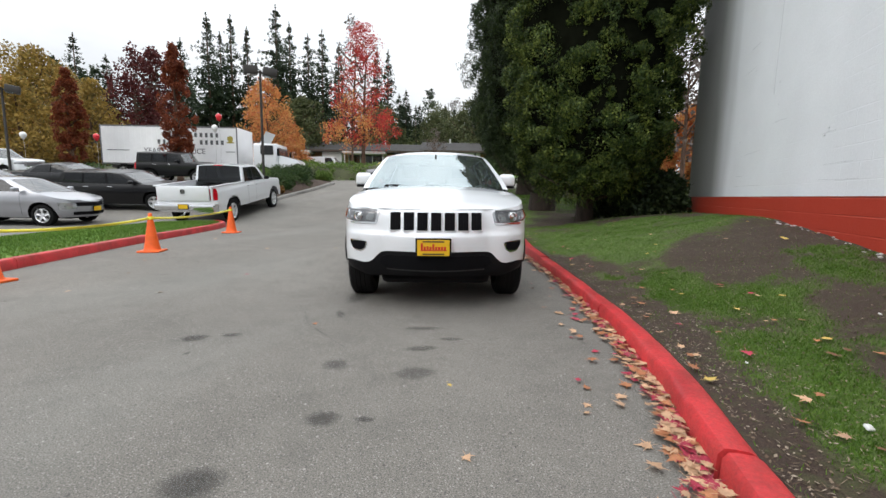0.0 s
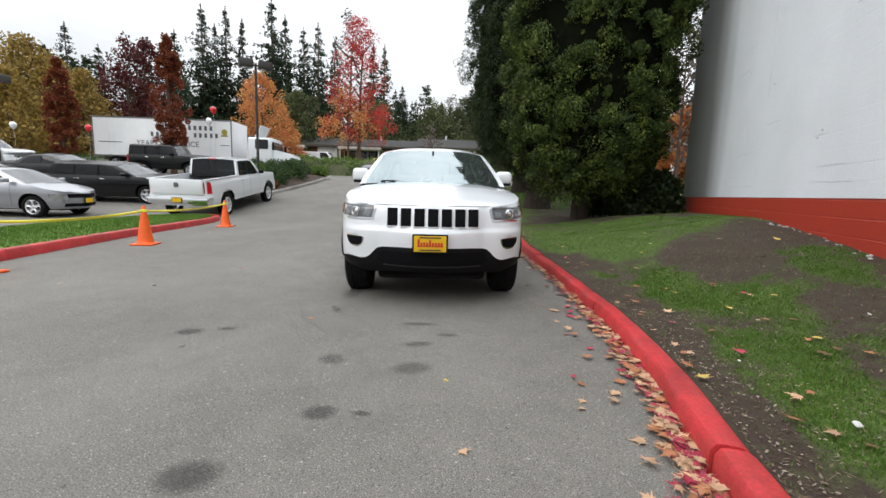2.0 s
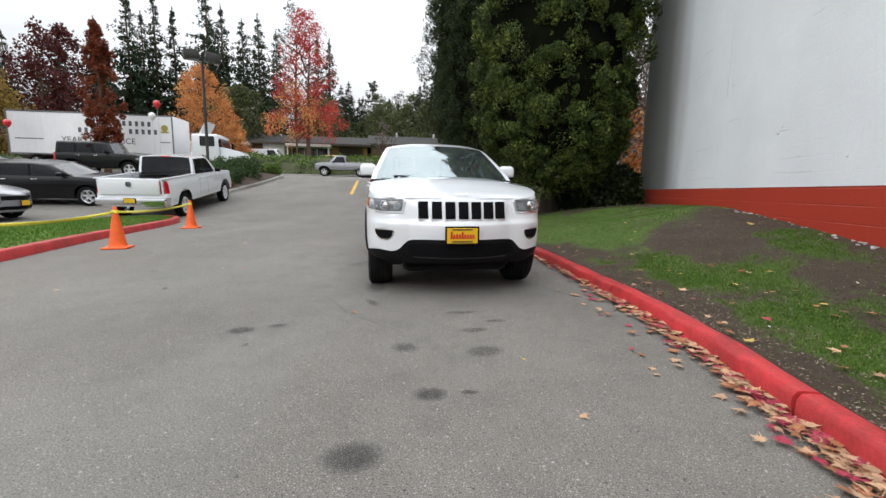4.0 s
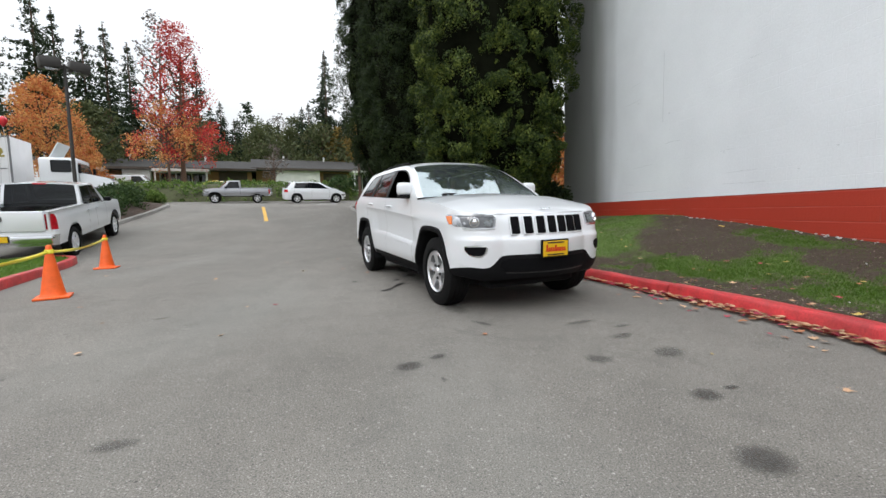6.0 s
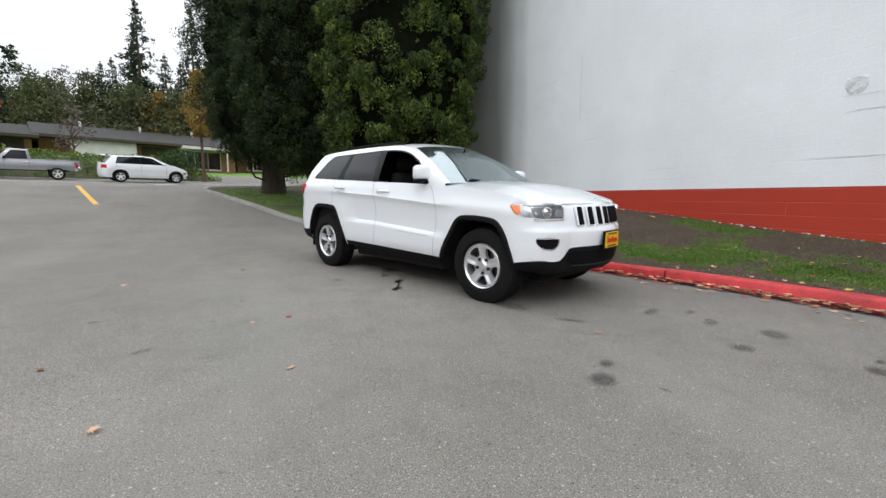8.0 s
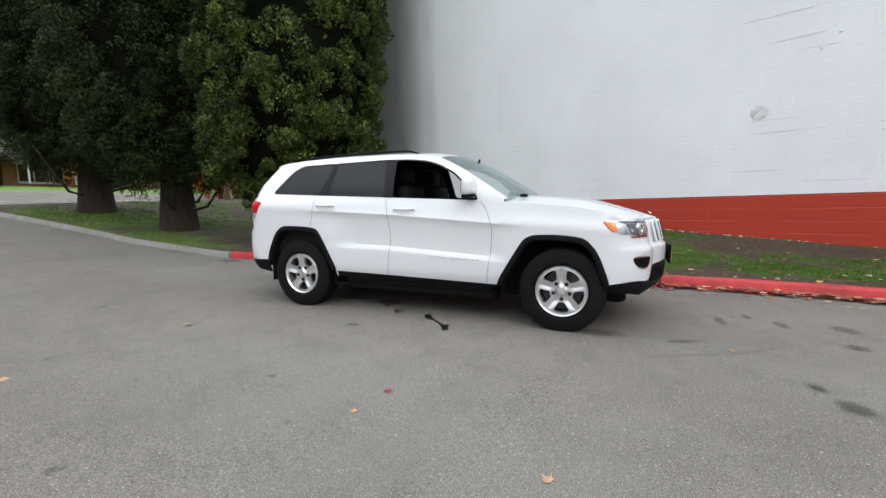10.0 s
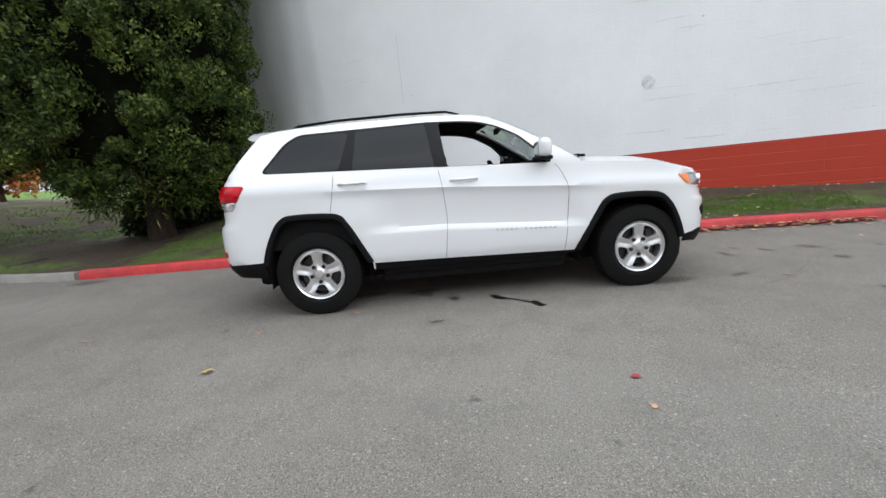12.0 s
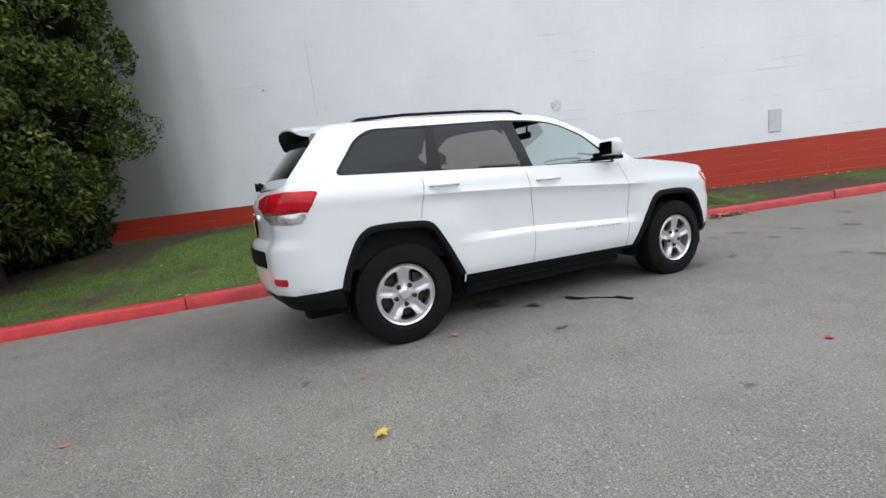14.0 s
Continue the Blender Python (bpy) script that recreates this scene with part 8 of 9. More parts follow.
TAPE = mat("yellow_caution_tape", (0.72, 0.62, 0.04), 0.4, var=0.1, scale=12)
CONES = [(-5.75, 3.55, 12), (-6.62, 6.2, 30), (-8.26, 9.62, 18)]
for c in CONES:
    cone(*c)


def tape():
    ends = [(-7.3, 0.9, 0.6)] + [(x, y, float(land(x, y)) + 0.62) for x, y, _ in CONES]
    top = empty("caution_tape", Matrix(), "yellow caution tape strung from cone to cone", "tape")
    for a, b in zip(ends, ends[1:]):
        V, n = [], 24
        a, b = Vector(a), Vector(b)
        side = Vector((-(b - a).y, (b - a).x, 0)).normalized()
        for i in range(n + 1):
            f = i / n
            p = a.lerp(b, f) - Vector((0, 0, 0.06 * 4 * f * (1 - f)))
            tw = math.sin(f * 9) * 0.5
            for k in (-1, 1):
                V.append(p + Vector((0, 0, k * 0.022 * math.cos(tw))) + side * k * 0.022 * math.sin(tw))
        F = [(2 * i, 2 * i + 1, 2 * i + 3, 2 * i + 2) for i in range(n)]
        ob = grid_mesh("tape_span", V, F, TAPE, top)
        md = ob.modifiers.new("thickness", "SOLIDIFY")
        md.thickness = 0.001


tape()


def balloon(x, y, z, col, name):
    ground = float(land(x, y)) + 1.2
    top = empty("balloon", Matrix.Translation((x, y, z)), name + " balloon on a string above a parked car", "balloon", group="balloons")
    bm = bmesh.new()
    add_lathe(bm, [(-0.2, 0.012), (-0.18, 0.03), (-0.12, 0.085), (-0.04, 0.13), (0.04, 0.15), (0.11, 0.135), (0.16, 0.09), (0.185, 0.03), (0.187, 0.004)], 18, "Z")
    part("balloon_skin", bm, mat(name + "_balloon", col, 0.25, coat=0.5), top, smooth=60)
    tube("string", [(0, 0, -0.2), (0.06, 0, (ground - z) * 0.5), (0, 0, ground - z)], [0.006] * 3, PALE_TRIM, top, 5)


balloon(-16.9, 17.5, 4.75, (0.65, 0.02, 0.03), "red")
balloon(-17.1, 17.4, 4.2, (0.8, 0.8, 0.8), "white")
balloon(-26.4, 14.3, 3.7, (0.8, 0.8, 0.8), "white")
balloon(-23.5, 15.9, 3.75, (0.65, 0.02, 0.03), "red")
balloon(-28.8, 13.2, 3.35, (0.03, 0.2, 0.65), "blue")



# ---- road marks ----
def flat_strip(name, pts, width, material, label, lift=0.004, category="marking"):
    L = smooth_line(pts, 0.4)
    A, B = offset_line(L, width / 2), offset_line(L, -width / 2)
    V = []
    for a, b in zip(A, B):
        V += [(a[0], a[1], float(land(a[0], a[1])) + lift), (b[0], b[1], float(land(b[0], b[1])) + lift)]
    F = [(2 * i, 2 * i + 1, 2 * i + 3, 2 * i + 2) for i in range(len(L) - 1)]
    return tagged(grid_mesh(name, V, F, material), label, category, kind="structure")


flat_strip("yellow_line", [(-8.22, 19.5), (-9.15, 22.1), (-10.13, 24.85)], 0.16, YELLOW_LINE, "worn yellow centre line on the drive")
flat_strip("white_line", [st(30.8, -50), st(30.8, -20), st(30.8, 5), st(30.8, 40)], 0.12, WHITE_LINE, "white edge line along the street")
flat_strip("white_arrow", [st(29.6, 2.3), st(29.8, 3.6)], 0.35, WHITE_LINE, "worn white arrow mark by the street")


# ---- stains ----
def stain_mat(name, col, alpha):
    m = mat(name, col, 0.55, var=0.4, scale=12, bump=0.3, bscale=140, dist=0.005, spec=0.4)
    nt = m.node_tree
    N, L = nt.nodes.new, nt.links.new
    b = nt.nodes["Principled BSDF"]
    co, sp = N("ShaderNodeTexCoord"), N("ShaderNodeVectorMath")
    sp.operation = "SUBTRACT"
    sp.inputs[1].default_value = (0.5, 0.5, 0.0)
    L(co.outputs["Generated"], sp.inputs[0])
    fl = N("ShaderNodeVectorMath")
    fl.operation = "MULTIPLY"
    fl.inputs[1].default_value = (2, 2, 0)
    L(sp.outputs[0], fl.inputs[0])
    ln = N("ShaderNodeVectorMath")
    ln.operation = "LENGTH"
    L(fl.outputs[0], ln.inputs[0])
    nz = N("ShaderNodeTexNoise")
    nz.inputs["Scale"].default_value, nz.inputs["Detail"].default_value = 26, 4
    L(co.outputs["Object"], nz.inputs["Vector"])
    ad = N("ShaderNodeMath")
    ad.operation = "MULTIPLY_ADD"
    L(nz.outputs["Fac"], ad.inputs[0])
    ad.inputs[1].default_value = 0.55
    L(ln.outputs["Value"], ad.inputs[2])
    r = N("ShaderNodeMapRange")
    r.inputs["From Min"].default_value, r.inputs["From Max"].default_value = 1.22, 0.72
    r.inputs["To Min"].default_value, r.inputs["To Max"].default_value = 0.0, alpha
    L(ad.outputs[0], r.inputs["Value"])
    L(r.outputs[0], b.inputs["Alpha"])
    return m


OIL, DAMP = stain_mat("oil_stain", (0.03, 0.028, 0.027), 0.42), stain_mat("damp_stain", (0.05, 0.048, 0.046), 0.32)


def stain(x, y, a, b, yaw, material, seed):
    V, n = [(0, 0, 0)], 28
    for i in range(n):
        t = 2 * math.pi * i / n
        q = 1 + 0.13 * noise.noise((math.cos(t) * 1.6, math.sin(t) * 1.6, seed * 3.1))
        V.append((a * q * math.cos(t), b * q * math.sin(t), 0))
    F = [(0, 1 + i, 1 + (i + 1) % n) for i in range(n)]
    ob = grid_mesh("stain", V, F, material)
    ob.matrix_world = pose(x, y, float(land(x, y)) + 0.004 + 0.0004 * (seed % 5), 0, 0, yaw)
    tagged(ob, "dark oil stain on the asphalt" if material is OIL else "faint damp stain on the asphalt", "stain", "stains on the drive")


for i, (x, y, a, b, yaw, m) in enumerate([
        (-0.41, 1.79, 0.16, 0.12, 20, OIL), (-0.23, 2.39, 0.12, 0.085, 25, OIL), (-0.02, 2.46, 0.07, 0.03, 10, OIL), (-0.56, 3.0, 0.11, 0.10, 0, DAMP), (-0.01, 3.08, 0.17, 0.12, 30, DAMP), (-0.14, 3.5, 0.15, 0.07, 30, DAMP),
        (-1.86, 3.03, 0.13, 0.09, 40, OIL), (-1.66, 3.2, 0.09, 0.05, 30, OIL), (-1.2, 4.05, 0.16, 0.05, -50, DAMP), (-0.3, 3.95, 0.2, 0.06, 20, DAMP), (0.0, 3.78, 0.12, 0.05, 20, DAMP),
        (-2.69, 6.56, 0.08, 0.045, 110, OIL), (-2.05, 6.6, 0.07, 0.045, 80, OIL), (-1.86, 7.0, 0.22, 0.12, 110, OIL), (-2.0, 7.5, 0.25, 0.1, 110, DAMP),
        (-1.6, 12.6, 0.4, 0.22, 100, DAMP), (-1.9, 15.2, 0.5, 0.25, 110, DAMP),
        (-3.2, 2.2, 0.12, 0.07, 10, DAMP), (-2.6, 1.6, 0.14, 0.08, 70, DAMP), (0.5, 0.9, 0.13, 0.08, 30, OIL), (-4.4, 4.7, 0.1, 0.05, 30, DAMP), (-4.2, 9.6, 0.12, 0.06, 10, DAMP), (-1.4, 4.7, 0.3, 0.14, 110, DAMP)]):
    stain(x, y, a, b, yaw, m, i)
TAR = mat("wet_tar", (0.012, 0.011, 0.011), 0.35, spec=0.5)
for pts, w in (([(-1.95, 6.26), (-2.03, 6.19), (-2.05, 6.12)], 0.07), ([(-2.05, 6.14), (-2.07, 6.04), (-2.11, 5.95), (-2.16, 5.86)], 0.022), ([(-2.11, 5.86), (-2.18, 5.82), (-2.23, 5.76)], 0.06), ([(-2.0, 6.86), (-1.97, 6.95), (-1.93, 7.05)], 0.06), ([(-2.06, 6.66), (-2.1, 6.6), (-2.11, 6.55)], 0.035)):
    flat_strip("tar_mark", pts, w, TAR, "thin spilt black mark on the asphalt", 0.0065, "mark")
CRACK = mat("crack", (0.08, 0.077, 0.072), 0.9)
for k, pts in enumerate([[(-1.75, 4.15), (-1.55, 3.95), (-1.3, 3.7), (-1.05, 3.55), (-0.7, 3.3)], [(-3.2, 13.5), (-1.9, 13.2), (-1.1, 13.4)]]):
    flat_strip("crack", [(x + 0.03 * math.sin(7 * x + k), y) for x, y in pts], 0.0045, CRACK, "thin dark crack in the asphalt", 0.003, "crack")


# ---- marks on the wall ----
ROUGH = mat("bare_render", (0.72, 0.74, 0.76), 0.9, var=0.2, scale=10, bump=0.8, bscale=25, dist=0.03)


def wall_blob(name, y, z, a, b, label, seed, material=ROUGH, t=0.012):
    V, n = [], 20
    for d, k in ((0.0, 1.0), (t, 0.9), (t * 1.05, 0.5)):
        for i in range(n):
            th = 2 * math.pi * i / n
            q = k * (1 + 0.2 * noise.noise((math.cos(th) * 1.4, math.sin(th) * 1.4, seed)))
            V.append((-d * (1 + 0.3 * noise.noise((th, seed, k))), a * q * math.cos(th), b * q * math.sin(th)))
    F = [(r * n + i, r * n + (i + 1) % n, (r + 1) * n + (i + 1) % n, (r + 1) * n + i) for r in range(2) for i in range(n)]
    F.append(tuple(range(2 * n, 3 * n)))
    ob = grid_mesh(name, V, F, material)
    ob.matrix_world = Matrix.Translation((WALL_X, y, z))
    return tagged(ob, label, "wall mark")


wall_blob("plaster_patch", 4.22, 2.57, 0.13, 0.13, "rough round plaster patch on the white wall", 3, ROUGH, 0.005)
WALL_LINE = mat("wall_crack_line", (0.66, 0.68, 0.70), 0.9)
rw = random.Random(21)
for i in range(46):
    y, z = rw.uniform(-3.5, 11), rw.choice([1.42, 1.62, 2.02, 2.22, 2.42, 2.82, 3.02, 3.42, 3.62, 4.02])
    w = rw.uniform(0.25, 0.9)
    bm = bmesh.new()
    for k in range(4):
        add_box(bm, (0, w * (k / 4 - 0.4), 0.004 * math.sin(k * 2 + i)), (0.003, w / 3.2, rw.uniform(0.003, 0.006)), 0)
    ob = part("mortar_crack", bm, WALL_LINE)
    ob.matrix_world = pose(WALL_X - 0.002, y, z, rw.uniform(-2, 2), 0, 0)
    tagged(ob, "short open joint in the painted block wall", "wall mark", "open joints in the wall")
for i in range(14):
    wall_blob("paint_chip", rw.uniform(-3, 11), rw.uniform(1.5, 4.2), rw.uniform(0.012, 0.03), rw.uniform(0.008, 0.02), "small raised chip in the white paint", 40 + i, ROUGH, 0.008)
bm = bmesh.new()
add_box(bm, (0, 0, 0), (0.006, 0.012, 1.5), 0)
ob = part("drip_stain", bm, WALL_LINE)
ob.matrix_world = Matrix.Translation((WALL_X - 0.001, 9.36, 3.65))
tagged(ob, "thin vertical drip line on the white wall", "wall mark")
bm = bmesh.new()
add_box(bm, (0, 0, 0), (0.02, 0.3, 0.5), 0.004)
hatch = part("wall_plate", bm, mat("grey_plate_paint", (0.6, 0.61, 0.63), 0.6, var=0.05, scale=4))
hatch.matrix_world = Matrix.Translation((WALL_X - 0.008, -0.78, 1.68))
tagged(hatch, "painted over rectangular plate low on the wall", "wall plate")
bm = bmesh.new()
for y in (-0.08, 0.08):
    add_cyl(bm, (-0.012, y, 0.18), 0.012, 0.012, 0.01, 8, "X")
part("screw", bm, WALL_LINE, hatch)


# ---- grass ----
def blades(name, rng, P, height, width, parent_label, lean=0.5):
    n = len(P)
    A = rng.normal(0, lean, (n, 3))
    A[:, 2] = 1
    A /= np.linalg.norm(A, axis=1)[:, None]
    th = rng.uniform(0, 6.28, n)
    B = np.stack([np.cos(th), np.sin(th), np.zeros(n)], -1)
    h = (height * rng.uniform(0.5, 1.3, n))[:, None]
    w = (width * rng.uniform(0.7, 1.3, n))[:, None]
    bend = np.stack([np.cos(th + 1.5), np.sin(th + 1.5), np.full(n, -0.15)], -1) * h * 0.35
    Q = np.stack([P - B * w, P + B * w, P + A * h + bend + B * w * 0.25, P + A * h + bend - B * w * 0.25], 1)
    return tagged(quads_mesh(name, Q, GRASS), parent_label, "grass", kind="stuff")


def lawn_grass():
    rng = np.random.default_rng(5)
    P = []
    n = 400000
    m = 210000
    y = np.concatenate([rng.uniform(-5, 13.5, n), rng.uniform(13.5, 27, 90000), rng.uniform(1.5, 6.5, m)])
    x = np.concatenate([rng.uniform(-1, 3.7, n), rng.uniform(-5.5, 9, 90000), rng.uniform(1.2, 3.7, m)])
    kx = kerb_x(y)
    ok = (x > kx + 0.03) & ((x < WALL_X - 0.03) | (y > WALL_END)) & (y < 24.8 + 0.4 * np.maximum(0, x + 5))
    x, y = x[ok], y[ok]
    keep = rng.random(len(x)) < turf(x, y)
    x, y = x[keep], y[keep]
    lift = np.array([0.022 * fine_noise(a, b, 2.4) if b < WALL_END else 0.03 * fine_noise(a, b, 1.4) for a, b in zip(x, y)])
    z = lawn_z(x, y) + lift - 0.004
    far = np.clip((y - 12) / 10, 0, 1)
    blades("lawn_grass", rng, np.stack([x, y, z], -1), 0.024 + 0.04 * far, 0.0030 + 0.007 * far, "short green grass in patches on the lawn")


lawn_grass()


def island_grass():
    rng = np.random.default_rng(6)
    a, b = KL, KL2[::-1]
    n = 42000
    f, u = rng.random(n), rng.uniform(0.07, 0.94, n)
    A = np.stack([np.interp(f * (len(a) - 1), range(len(a)), a[:, k]) for k in (0, 1)], -1)
    B = np.stack([np.interp(f * (len(b) - 1), range(len(b)), b[:, k]) for k in (0, 1)], -1)
    p = A * (1 - u[:, None]) + B * u[:, None]
    z = land(p[:, 0], p[:, 1]) + 0.095 + 0.12 * np.sin(np.pi * u) ** 0.7 * np.minimum(1, (1 - f) * 6)
    blades("island_grass", rng, np.stack([p[:, 0], p[:, 1], z], -1), np.full(n, 0.05), np.full(n, 0.008), "short green grass on the island")


island_grass()


# ---- fallen leaves ----
LEAF_MATS = [mat("leaf_tan", (0.52, 0.32, 0.19), 0.7, var=0.25, scale=30, obvar=0.3), mat("leaf_orange", (0.40, 0.16, 0.07), 0.7, var=0.3, scale=30, obvar=0.3), mat("leaf_crimson", (0.36, 0.03, 0.06), 0.65, var=0.3, scale=30, obvar=0.3),
             mat("leaf_brown", (0.17, 0.085, 0.04), 0.8, var=0.3, scale=30, obvar=0.3), mat("leaf_yellow", (0.6, 0.42, 0.1), 0.65, var=0.2, scale=30, obvar=0.25)]


def leaf_mesh(name, seed, material, lobes=True):
    """A lobed leaf with a stalk, a little curled."""
    rnd = random.Random(seed)
    tips = [(0, 1.0), (38, 0.62), (58, 0.92), (92, 0.5), (112, 0.62), (160, 0.22)] if lobes else [(0, 1.0), (30, 0.62), (60, 0.45), (100, 0.36), (140, 0.34), (170, 0.3)]
    gaps = [0.52, 0.4, 0.38, 0.3, 0.2] if lobes else [0.78, 0.52, 0.4, 0.35, 0.32]
    half = []
    for i, (a, r) in enumerate(tips):
        half.append((a, r * rnd.uniform(0.9, 1.1)))
        if i < len(gaps):
            half.append(((a + tips[i + 1][0]) / 2, gaps[i] * rnd.uniform(0.9, 1.1)))
    ring = half + [(-a, r * rnd.uniform(0.92, 1.08)) for a, r in half[-1:0:-1]]
    curl, fold = rnd.uniform(0.05, 0.25), rnd.uniform(0.0, 0.22)
    V = [(0, 0, 0)]
    for a, r in ring:
        x, y = r * math.sin(radians(a)), r * math.cos(radians(a))
        V.append((x, y, curl * (x * x + y * y) * (0.6 + 0.4 * math.sin(a)) + fold * abs(x) * 0.5))
    n = len(ring)
    F = [(0, 1 + i, 1 + (i + 1) % n) for i in range(n)]
    b = len(V)
    V += [(-0.015, -0.15, 0.02), (0.015, -0.15, 0.02), (0.03, -0.85, 0.16), (0.0, -0.85, 0.17)]
    F.append((b, b + 1, b + 2, b + 3))
    me = bpy.data.meshes.new(name)
    me.from_pydata(V, [], F)
    me.materials.append(material)
    return me


LEAVES = [leaf_mesh("fallen_leaf", 10 * k + j, m, j < 3 if k < 3 else j < 2) for k, m in enumerate(LEAF_MATS) for j in range(3)]
LEAF_LABEL = ["dry tan maple leaf", "orange-brown maple leaf", "crimson maple leaf", "curled brown leaf", "yellow maple leaf"]
rl = random.Random(99)


LITTER = [[], [], []]
LAID = [0]


def drop_leaf(x, y, z, kind, size, where):
    """A leaf of its own; past the first 280 the leaves join the litter."""
    j = rl.randrange(3)
    flip = 180 if rl.random() < 0.3 else 0
    m = pose(x, y, z + 0.006 + (0.015 if flip else 0), rl.uniform(-12, 12) + flip, rl.uniform(-12, 12), rl.uniform(0, 360)) @ Matrix.Scale(size, 4)
    LAID[0] += 1
    if LAID[0] > 280:
        me = LEAVES[kind * 3 + j]
        b = len(LITTER[0])
        LITTER[0].extend([tuple(m @ v.co) for v in me.vertices])
        LITTER[1].extend([tuple(b + k for k in p.vertices) for p in me.polygons])
        LITTER[2].extend([kind] * len(me.polygons))
        return
    ob = new("fallen_leaf", LEAVES[kind * 3 + j])
    ob.matrix_world = m
    tagged(ob, LEAF_LABEL[kind] + " " + where, "leaf", "fallen leaves")


def kerb_foot(y):
    return float(np.interp(y, KR[:, 1], KR[:, 0]))


for i in range(120):
    y = 1.9 + 3.0 * rl.random()
    off = abs(rl.gauss(0, 0.06)) + 0.015
    if rl.random() < 0.05:
        off += rl.uniform(0.05, 0.4)
    k = rl.choices((0, 1, 2, 3, 4), (46, 22, 27, 5, 0))[0]
    drop_leaf(kerb_foot(y) - off, y, float(land(0, y)) + rl.uniform(0, 0.02) + max(0, 0.03 - off * 0.15), k, rl.uniform(0.036, 0.072), "lying in the gutter by the kerb")
for i in range(24):
    y = rl.choice((rl.uniform(-4, 2), rl.uniform(8.5, 13)))
    drop_leaf(kerb_foot(y) - abs(rl.gauss(0, 0.1)) - 0.02, y, 0.0, rl.choices((0, 1, 3), (3, 2, 1))[0], rl.uniform(0.03, 0.05), "lying in the gutter by the kerb")
for x, y, k in [(1.99, 3.75, 2), (1.65, 3.45, 1), (1.63, 3.82, 0), (1.54, 4.12, 0), (1.68, 3.29, 4), (1.84, 6.12, 0), (2.22, 5.42, 2), (1.89, 5.25, 4), (2.19, 4.73, 4), (2.42, 4.98, 0), (3.2, 6.75, 4), (2.05, 3.08, 0), (1.42, 4.96, 1), (1.51, 4.62, 0), (1.72, 4.66, 0), (2.49, 3.96, 4), (2.41, 3.69, 3), (1.96, 2.89, 1), (1.7, 4.35, 2), (1.5, 5.0, 1), (1.46, 5.15, 3)]:
    drop_leaf(x, y, float(lawn_z(np.array(x), np.array(y))) + 0.025, k, rl.uniform(0.045, 0.075), "on the lawn")
for i in range(120):
    y = rl.uniform(1.6, 12)
    u = rl.random() ** 1.9
    x = float(kerb_x(y)) + 0.05 + (WALL_X - 0.15 - float(kerb_x(y))) * u
    drop_leaf(x, y, float(lawn_z(np.array(x), np.array(y))) + 0.02, rl.choices((0, 1, 2, 3, 4), (30, 25, 15, 20, 10))[0], rl.uniform(0.03, 0.06), "on the lawn")
for x, y, k, sz in [(-3.4, 5.17, 2, 0.05), (-3.75, 7.84, 4, 0.075), (-3.44, 9.59, 1, 0.045), (-2.59, 7.35, 1, 0.045), (-3.51, 3.98, 0, 0.05), (-5.04, 7.39, 0, 0.06), (-1.22, 3.7, 1, 0.045), (0.55, 2.35, 0, 0.045), (0.25, 3.0, 4, 0.03), (1.05, 3.05, 0, 0.045),
                    (-4.4, 3.6, 0, 0.05), (-3.7, 5.1, 0, 0.035), (-4.5, 9.4, 1, 0.04), (-0.6, 5.2, 1, 0.04), (-5.6, 11.2, 0, 0.05), (-4.1, 10.9, 1, 0.04), (-6.9, 12.1, 0, 0.05), (-3.3, 12.9, 1, 0.05), (-4.9, 4.6, 3, 0.045), (-3.1, 8.0, 1, 0.035), (0.9, 4.2, 2, 0.04), (0.6, 5.6, 1, 0.04), (0.3, 6.2, 2, 0.035), (-7.4, 8.3, 0, 0.05), (-5.7, 5.4, 1, 0.045)]:
    drop_leaf(x, y, float(land(x, y)), k, sz, "lying on the asphalt")

for i in range(620):
    y = 1.7 + 6.6 * rl.random() ** 1.3
    off = abs(rl.gauss(0, 0.06)) + 0.01
    if rl.random() < 0.045:
        off += rl.uniform(0.05, 0.45)
    k = rl.choices((0, 1, 2, 3, 4), (46, 22, 27, 5, 0))[0]
    drop_leaf(kerb_foot(y) - off, y, float(land(0, y)) + rl.uniform(0, 0.02) + max(0, 0.03 - off * 0.15), k, rl.uniform(0.036, 0.072), "lying in the gutter by the kerb")
me = bpy.data.meshes.new("leaf_litter")
me.from_pydata(LITTER[0], [], LITTER[1])
for q in LEAF_MATS:
    me.materials.append(q)
me.polygons.foreach_set("material_index", LITTER[2])
tagged(new("leaf_litter", me), "drift of tan and crimson maple leaves along the kerb", "leaves", kind="stuff")

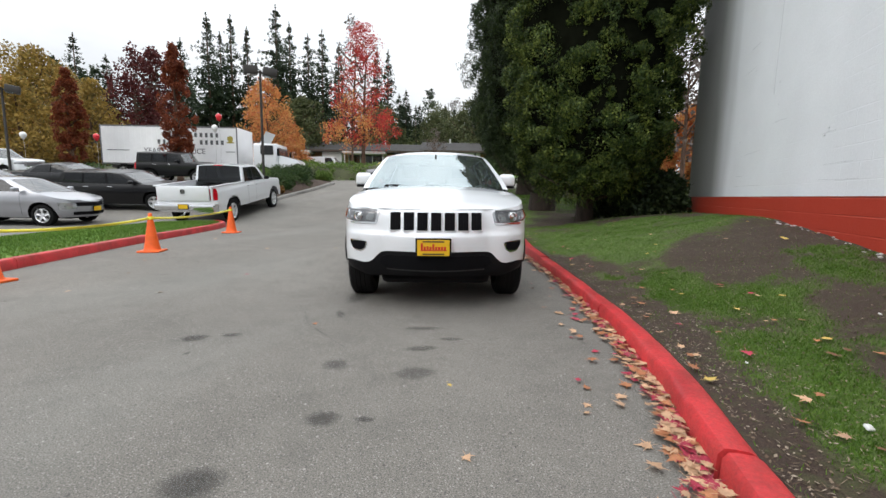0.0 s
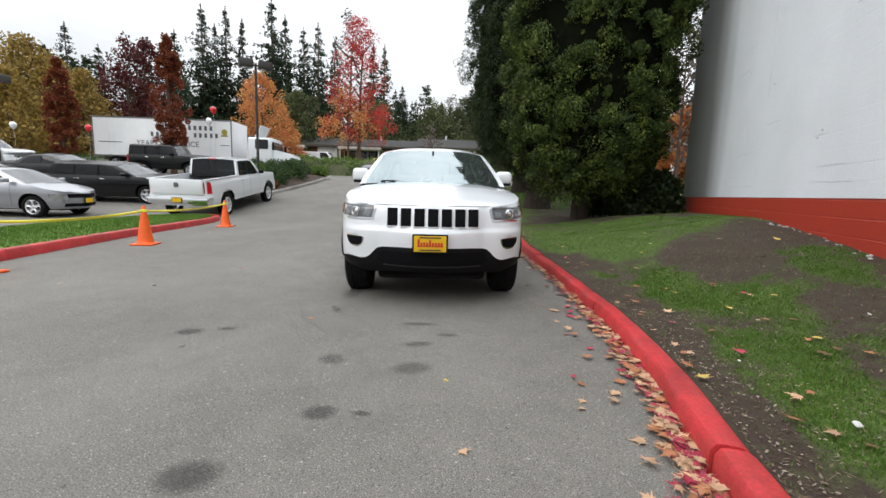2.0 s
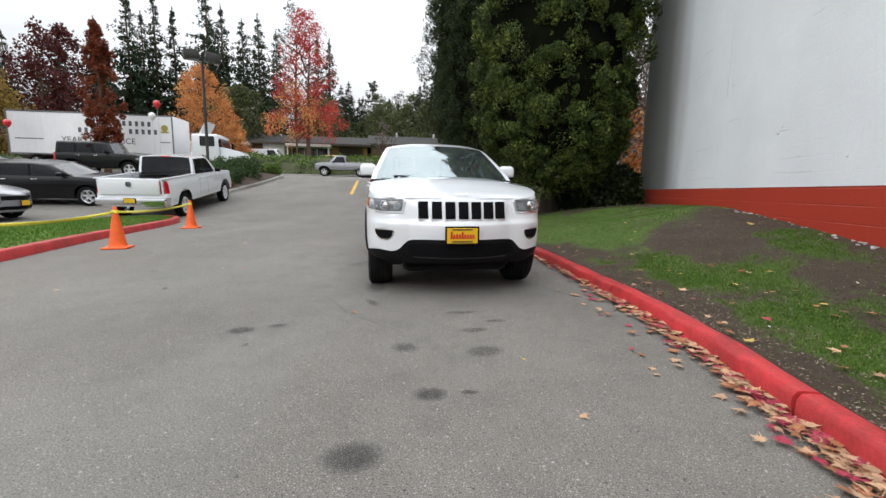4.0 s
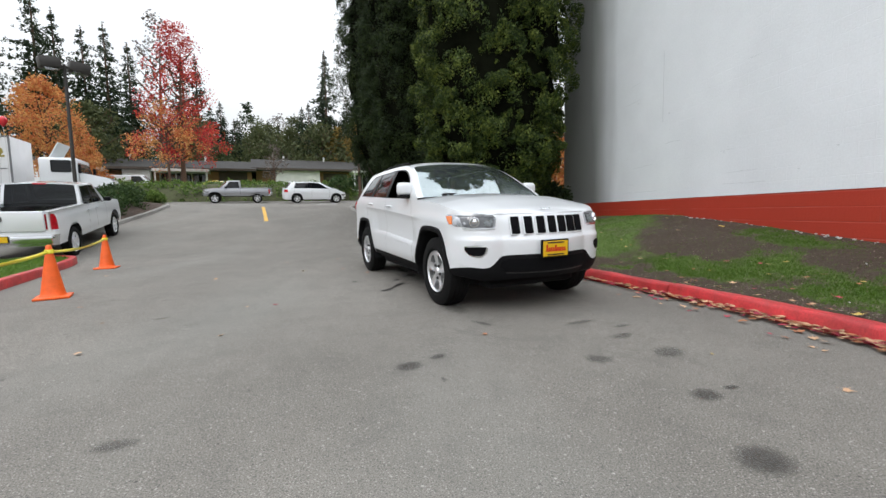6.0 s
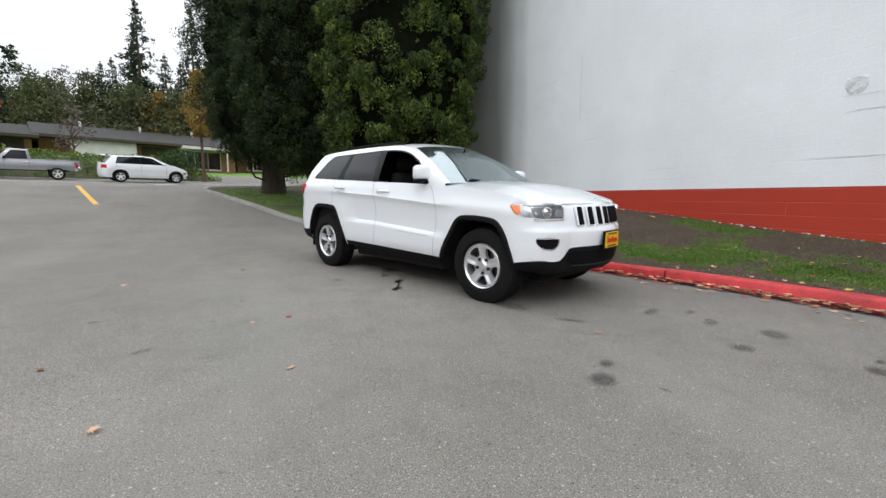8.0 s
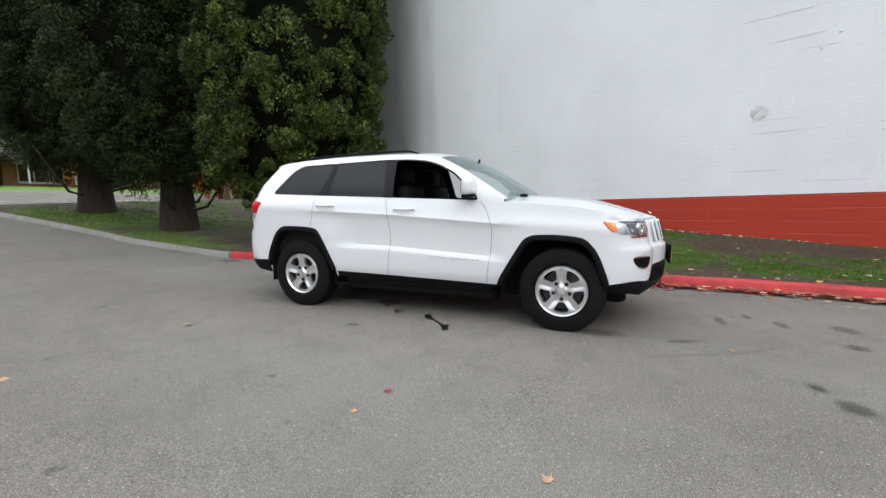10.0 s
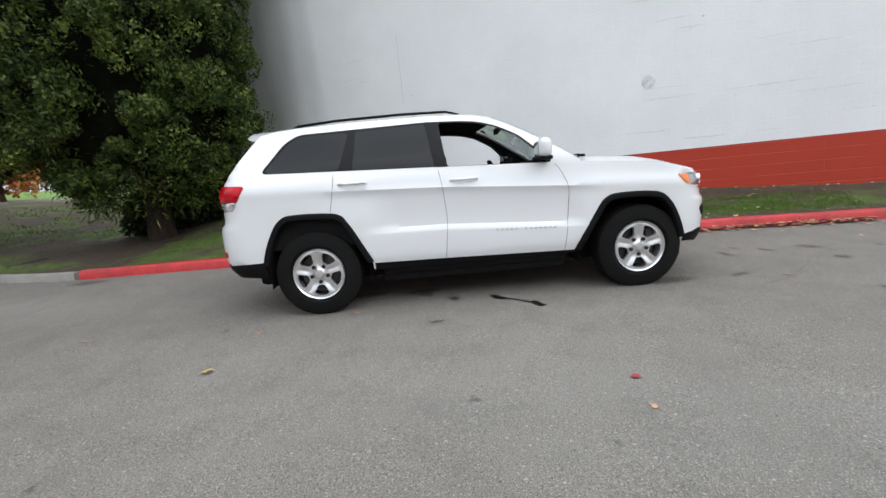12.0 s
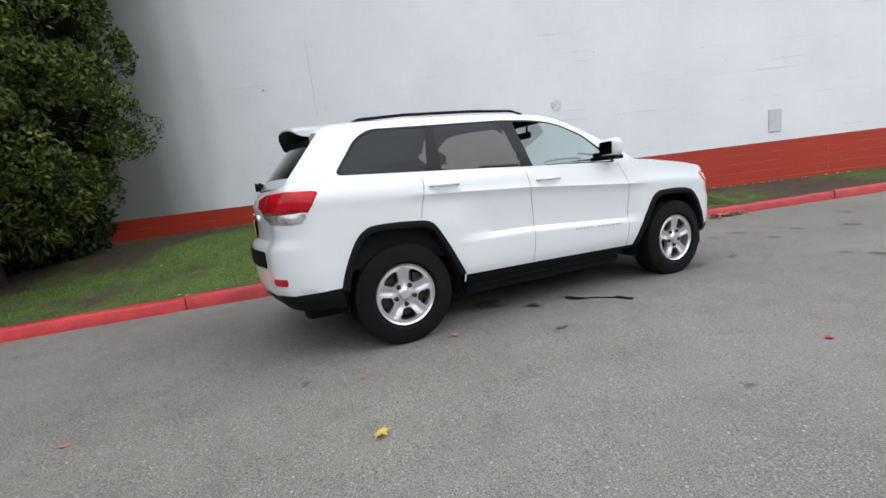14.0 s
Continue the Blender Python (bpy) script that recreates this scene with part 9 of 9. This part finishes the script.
# crumbs of dry leaf, twig and pale grit over the bare soil
def ground_litter():
    rng = np.random.default_rng(17)
    n = 16000
    y = 1.5 + 11.5 * rng.random(n) ** 1.3
    x = kerb_x(y) + 0.03 + (WALL_X - 0.08 - kerb_x(y)) * rng.random(n) ** 1.2
    z = lawn_z(x, y) + np.array([0.022 * fine_noise(a, b, 2.4) for a, b in zip(x, y)]) + 0.005 + 0.006 * rng.random(n)
    th = rng.uniform(0, 6.28, n)
    a = np.stack([np.cos(th), np.sin(th), rng.normal(0, 0.25, n)], -1)
    b = np.stack([-np.sin(th), np.cos(th), rng.normal(0, 0.25, n)], -1)
    long = rng.random(n) < 0.3
    L = np.where(long, rng.uniform(0.012, 0.035, n), rng.uniform(0.004, 0.013, n))[:, None]
    W = np.where(long, 0.0018, rng.uniform(0.003, 0.008, n))[:, None]
    P = np.stack([x, y, z], -1)
    Q = np.stack([P - a * L, P - b * W, P + a * L, P + b * W], 1)
    tagged(quads_mesh("ground_litter", Q, CRUMB), "crumbs of dry leaf and twig on the bare soil", "litter", kind="stuff")


CRUMB = leaf_mat("dry_crumbs", (0.05, 0.034, 0.022), (0.16, 0.11, 0.07), (0.38, 0.32, 0.25), trans=0.0)
ground_litter()

# pale chips along the foot of the wall, and litter on the bank
PALE_STONE = mat("pale_chip_stone", (0.55, 0.54, 0.52), 0.9, var=0.25, scale=30, obvar=0.25)


def stone_mesh(seed):
    rnd = random.Random(seed)
    bm = bmesh.new()
    bmesh.ops.create_icosphere(bm, subdivisions=1, radius=1.0)
    for v in bm.verts:
        v.co *= rnd.uniform(0.7, 1.2)
        v.co.z *= 0.5
    me = bpy.data.meshes.new("paint_flake")
    bm.to_mesh(me)
    bm.free()
    me.materials.append(PALE_STONE)
    return me


STONES = [stone_mesh(k) for k in range(4)]
for i in range(90):
    y = rl.choice((rl.uniform(3.2, 9), rl.uniform(3.5, 6.5), rl.uniform(-3, 3)))
    x = WALL_X - 0.02 - abs(rl.gauss(0, 0.05))
    ob = new("paint_flake", STONES[i % 4])
    s = rl.uniform(0.008, 0.028)
    ob.matrix_world = pose(x, y, float(lawn_z(np.array(x), np.array(y))) + 0.008, 0, 0, rl.uniform(0, 360)) @ Matrix.Scale(s, 4)
    tagged(ob, "pale flake of paint at the foot of the wall", "flake", "paint flakes")
for x, y, s in ((2.18, 2.87, 0.05), (1.95, 3.6, 0.022), (2.9, 4.3, 0.03)):
    bm = bmesh.new()
    add_box(bm, (0, 0, 0), (1.0, 0.6, 0.3), 0.12, Matrix.Rotation(radians(25), 3, "X"))
    ob = part("paper_scrap", bm, mat("white_paper", (0.75, 0.75, 0.74), 0.7), smooth=30)
    ob.matrix_world = pose(x, y, float(lawn_z(np.array(x), np.array(y))) + 0.02, 10, 15, 40) @ Matrix.Scale(s, 4)
    tagged(ob, "scrap of white paper on the lawn", "litter")
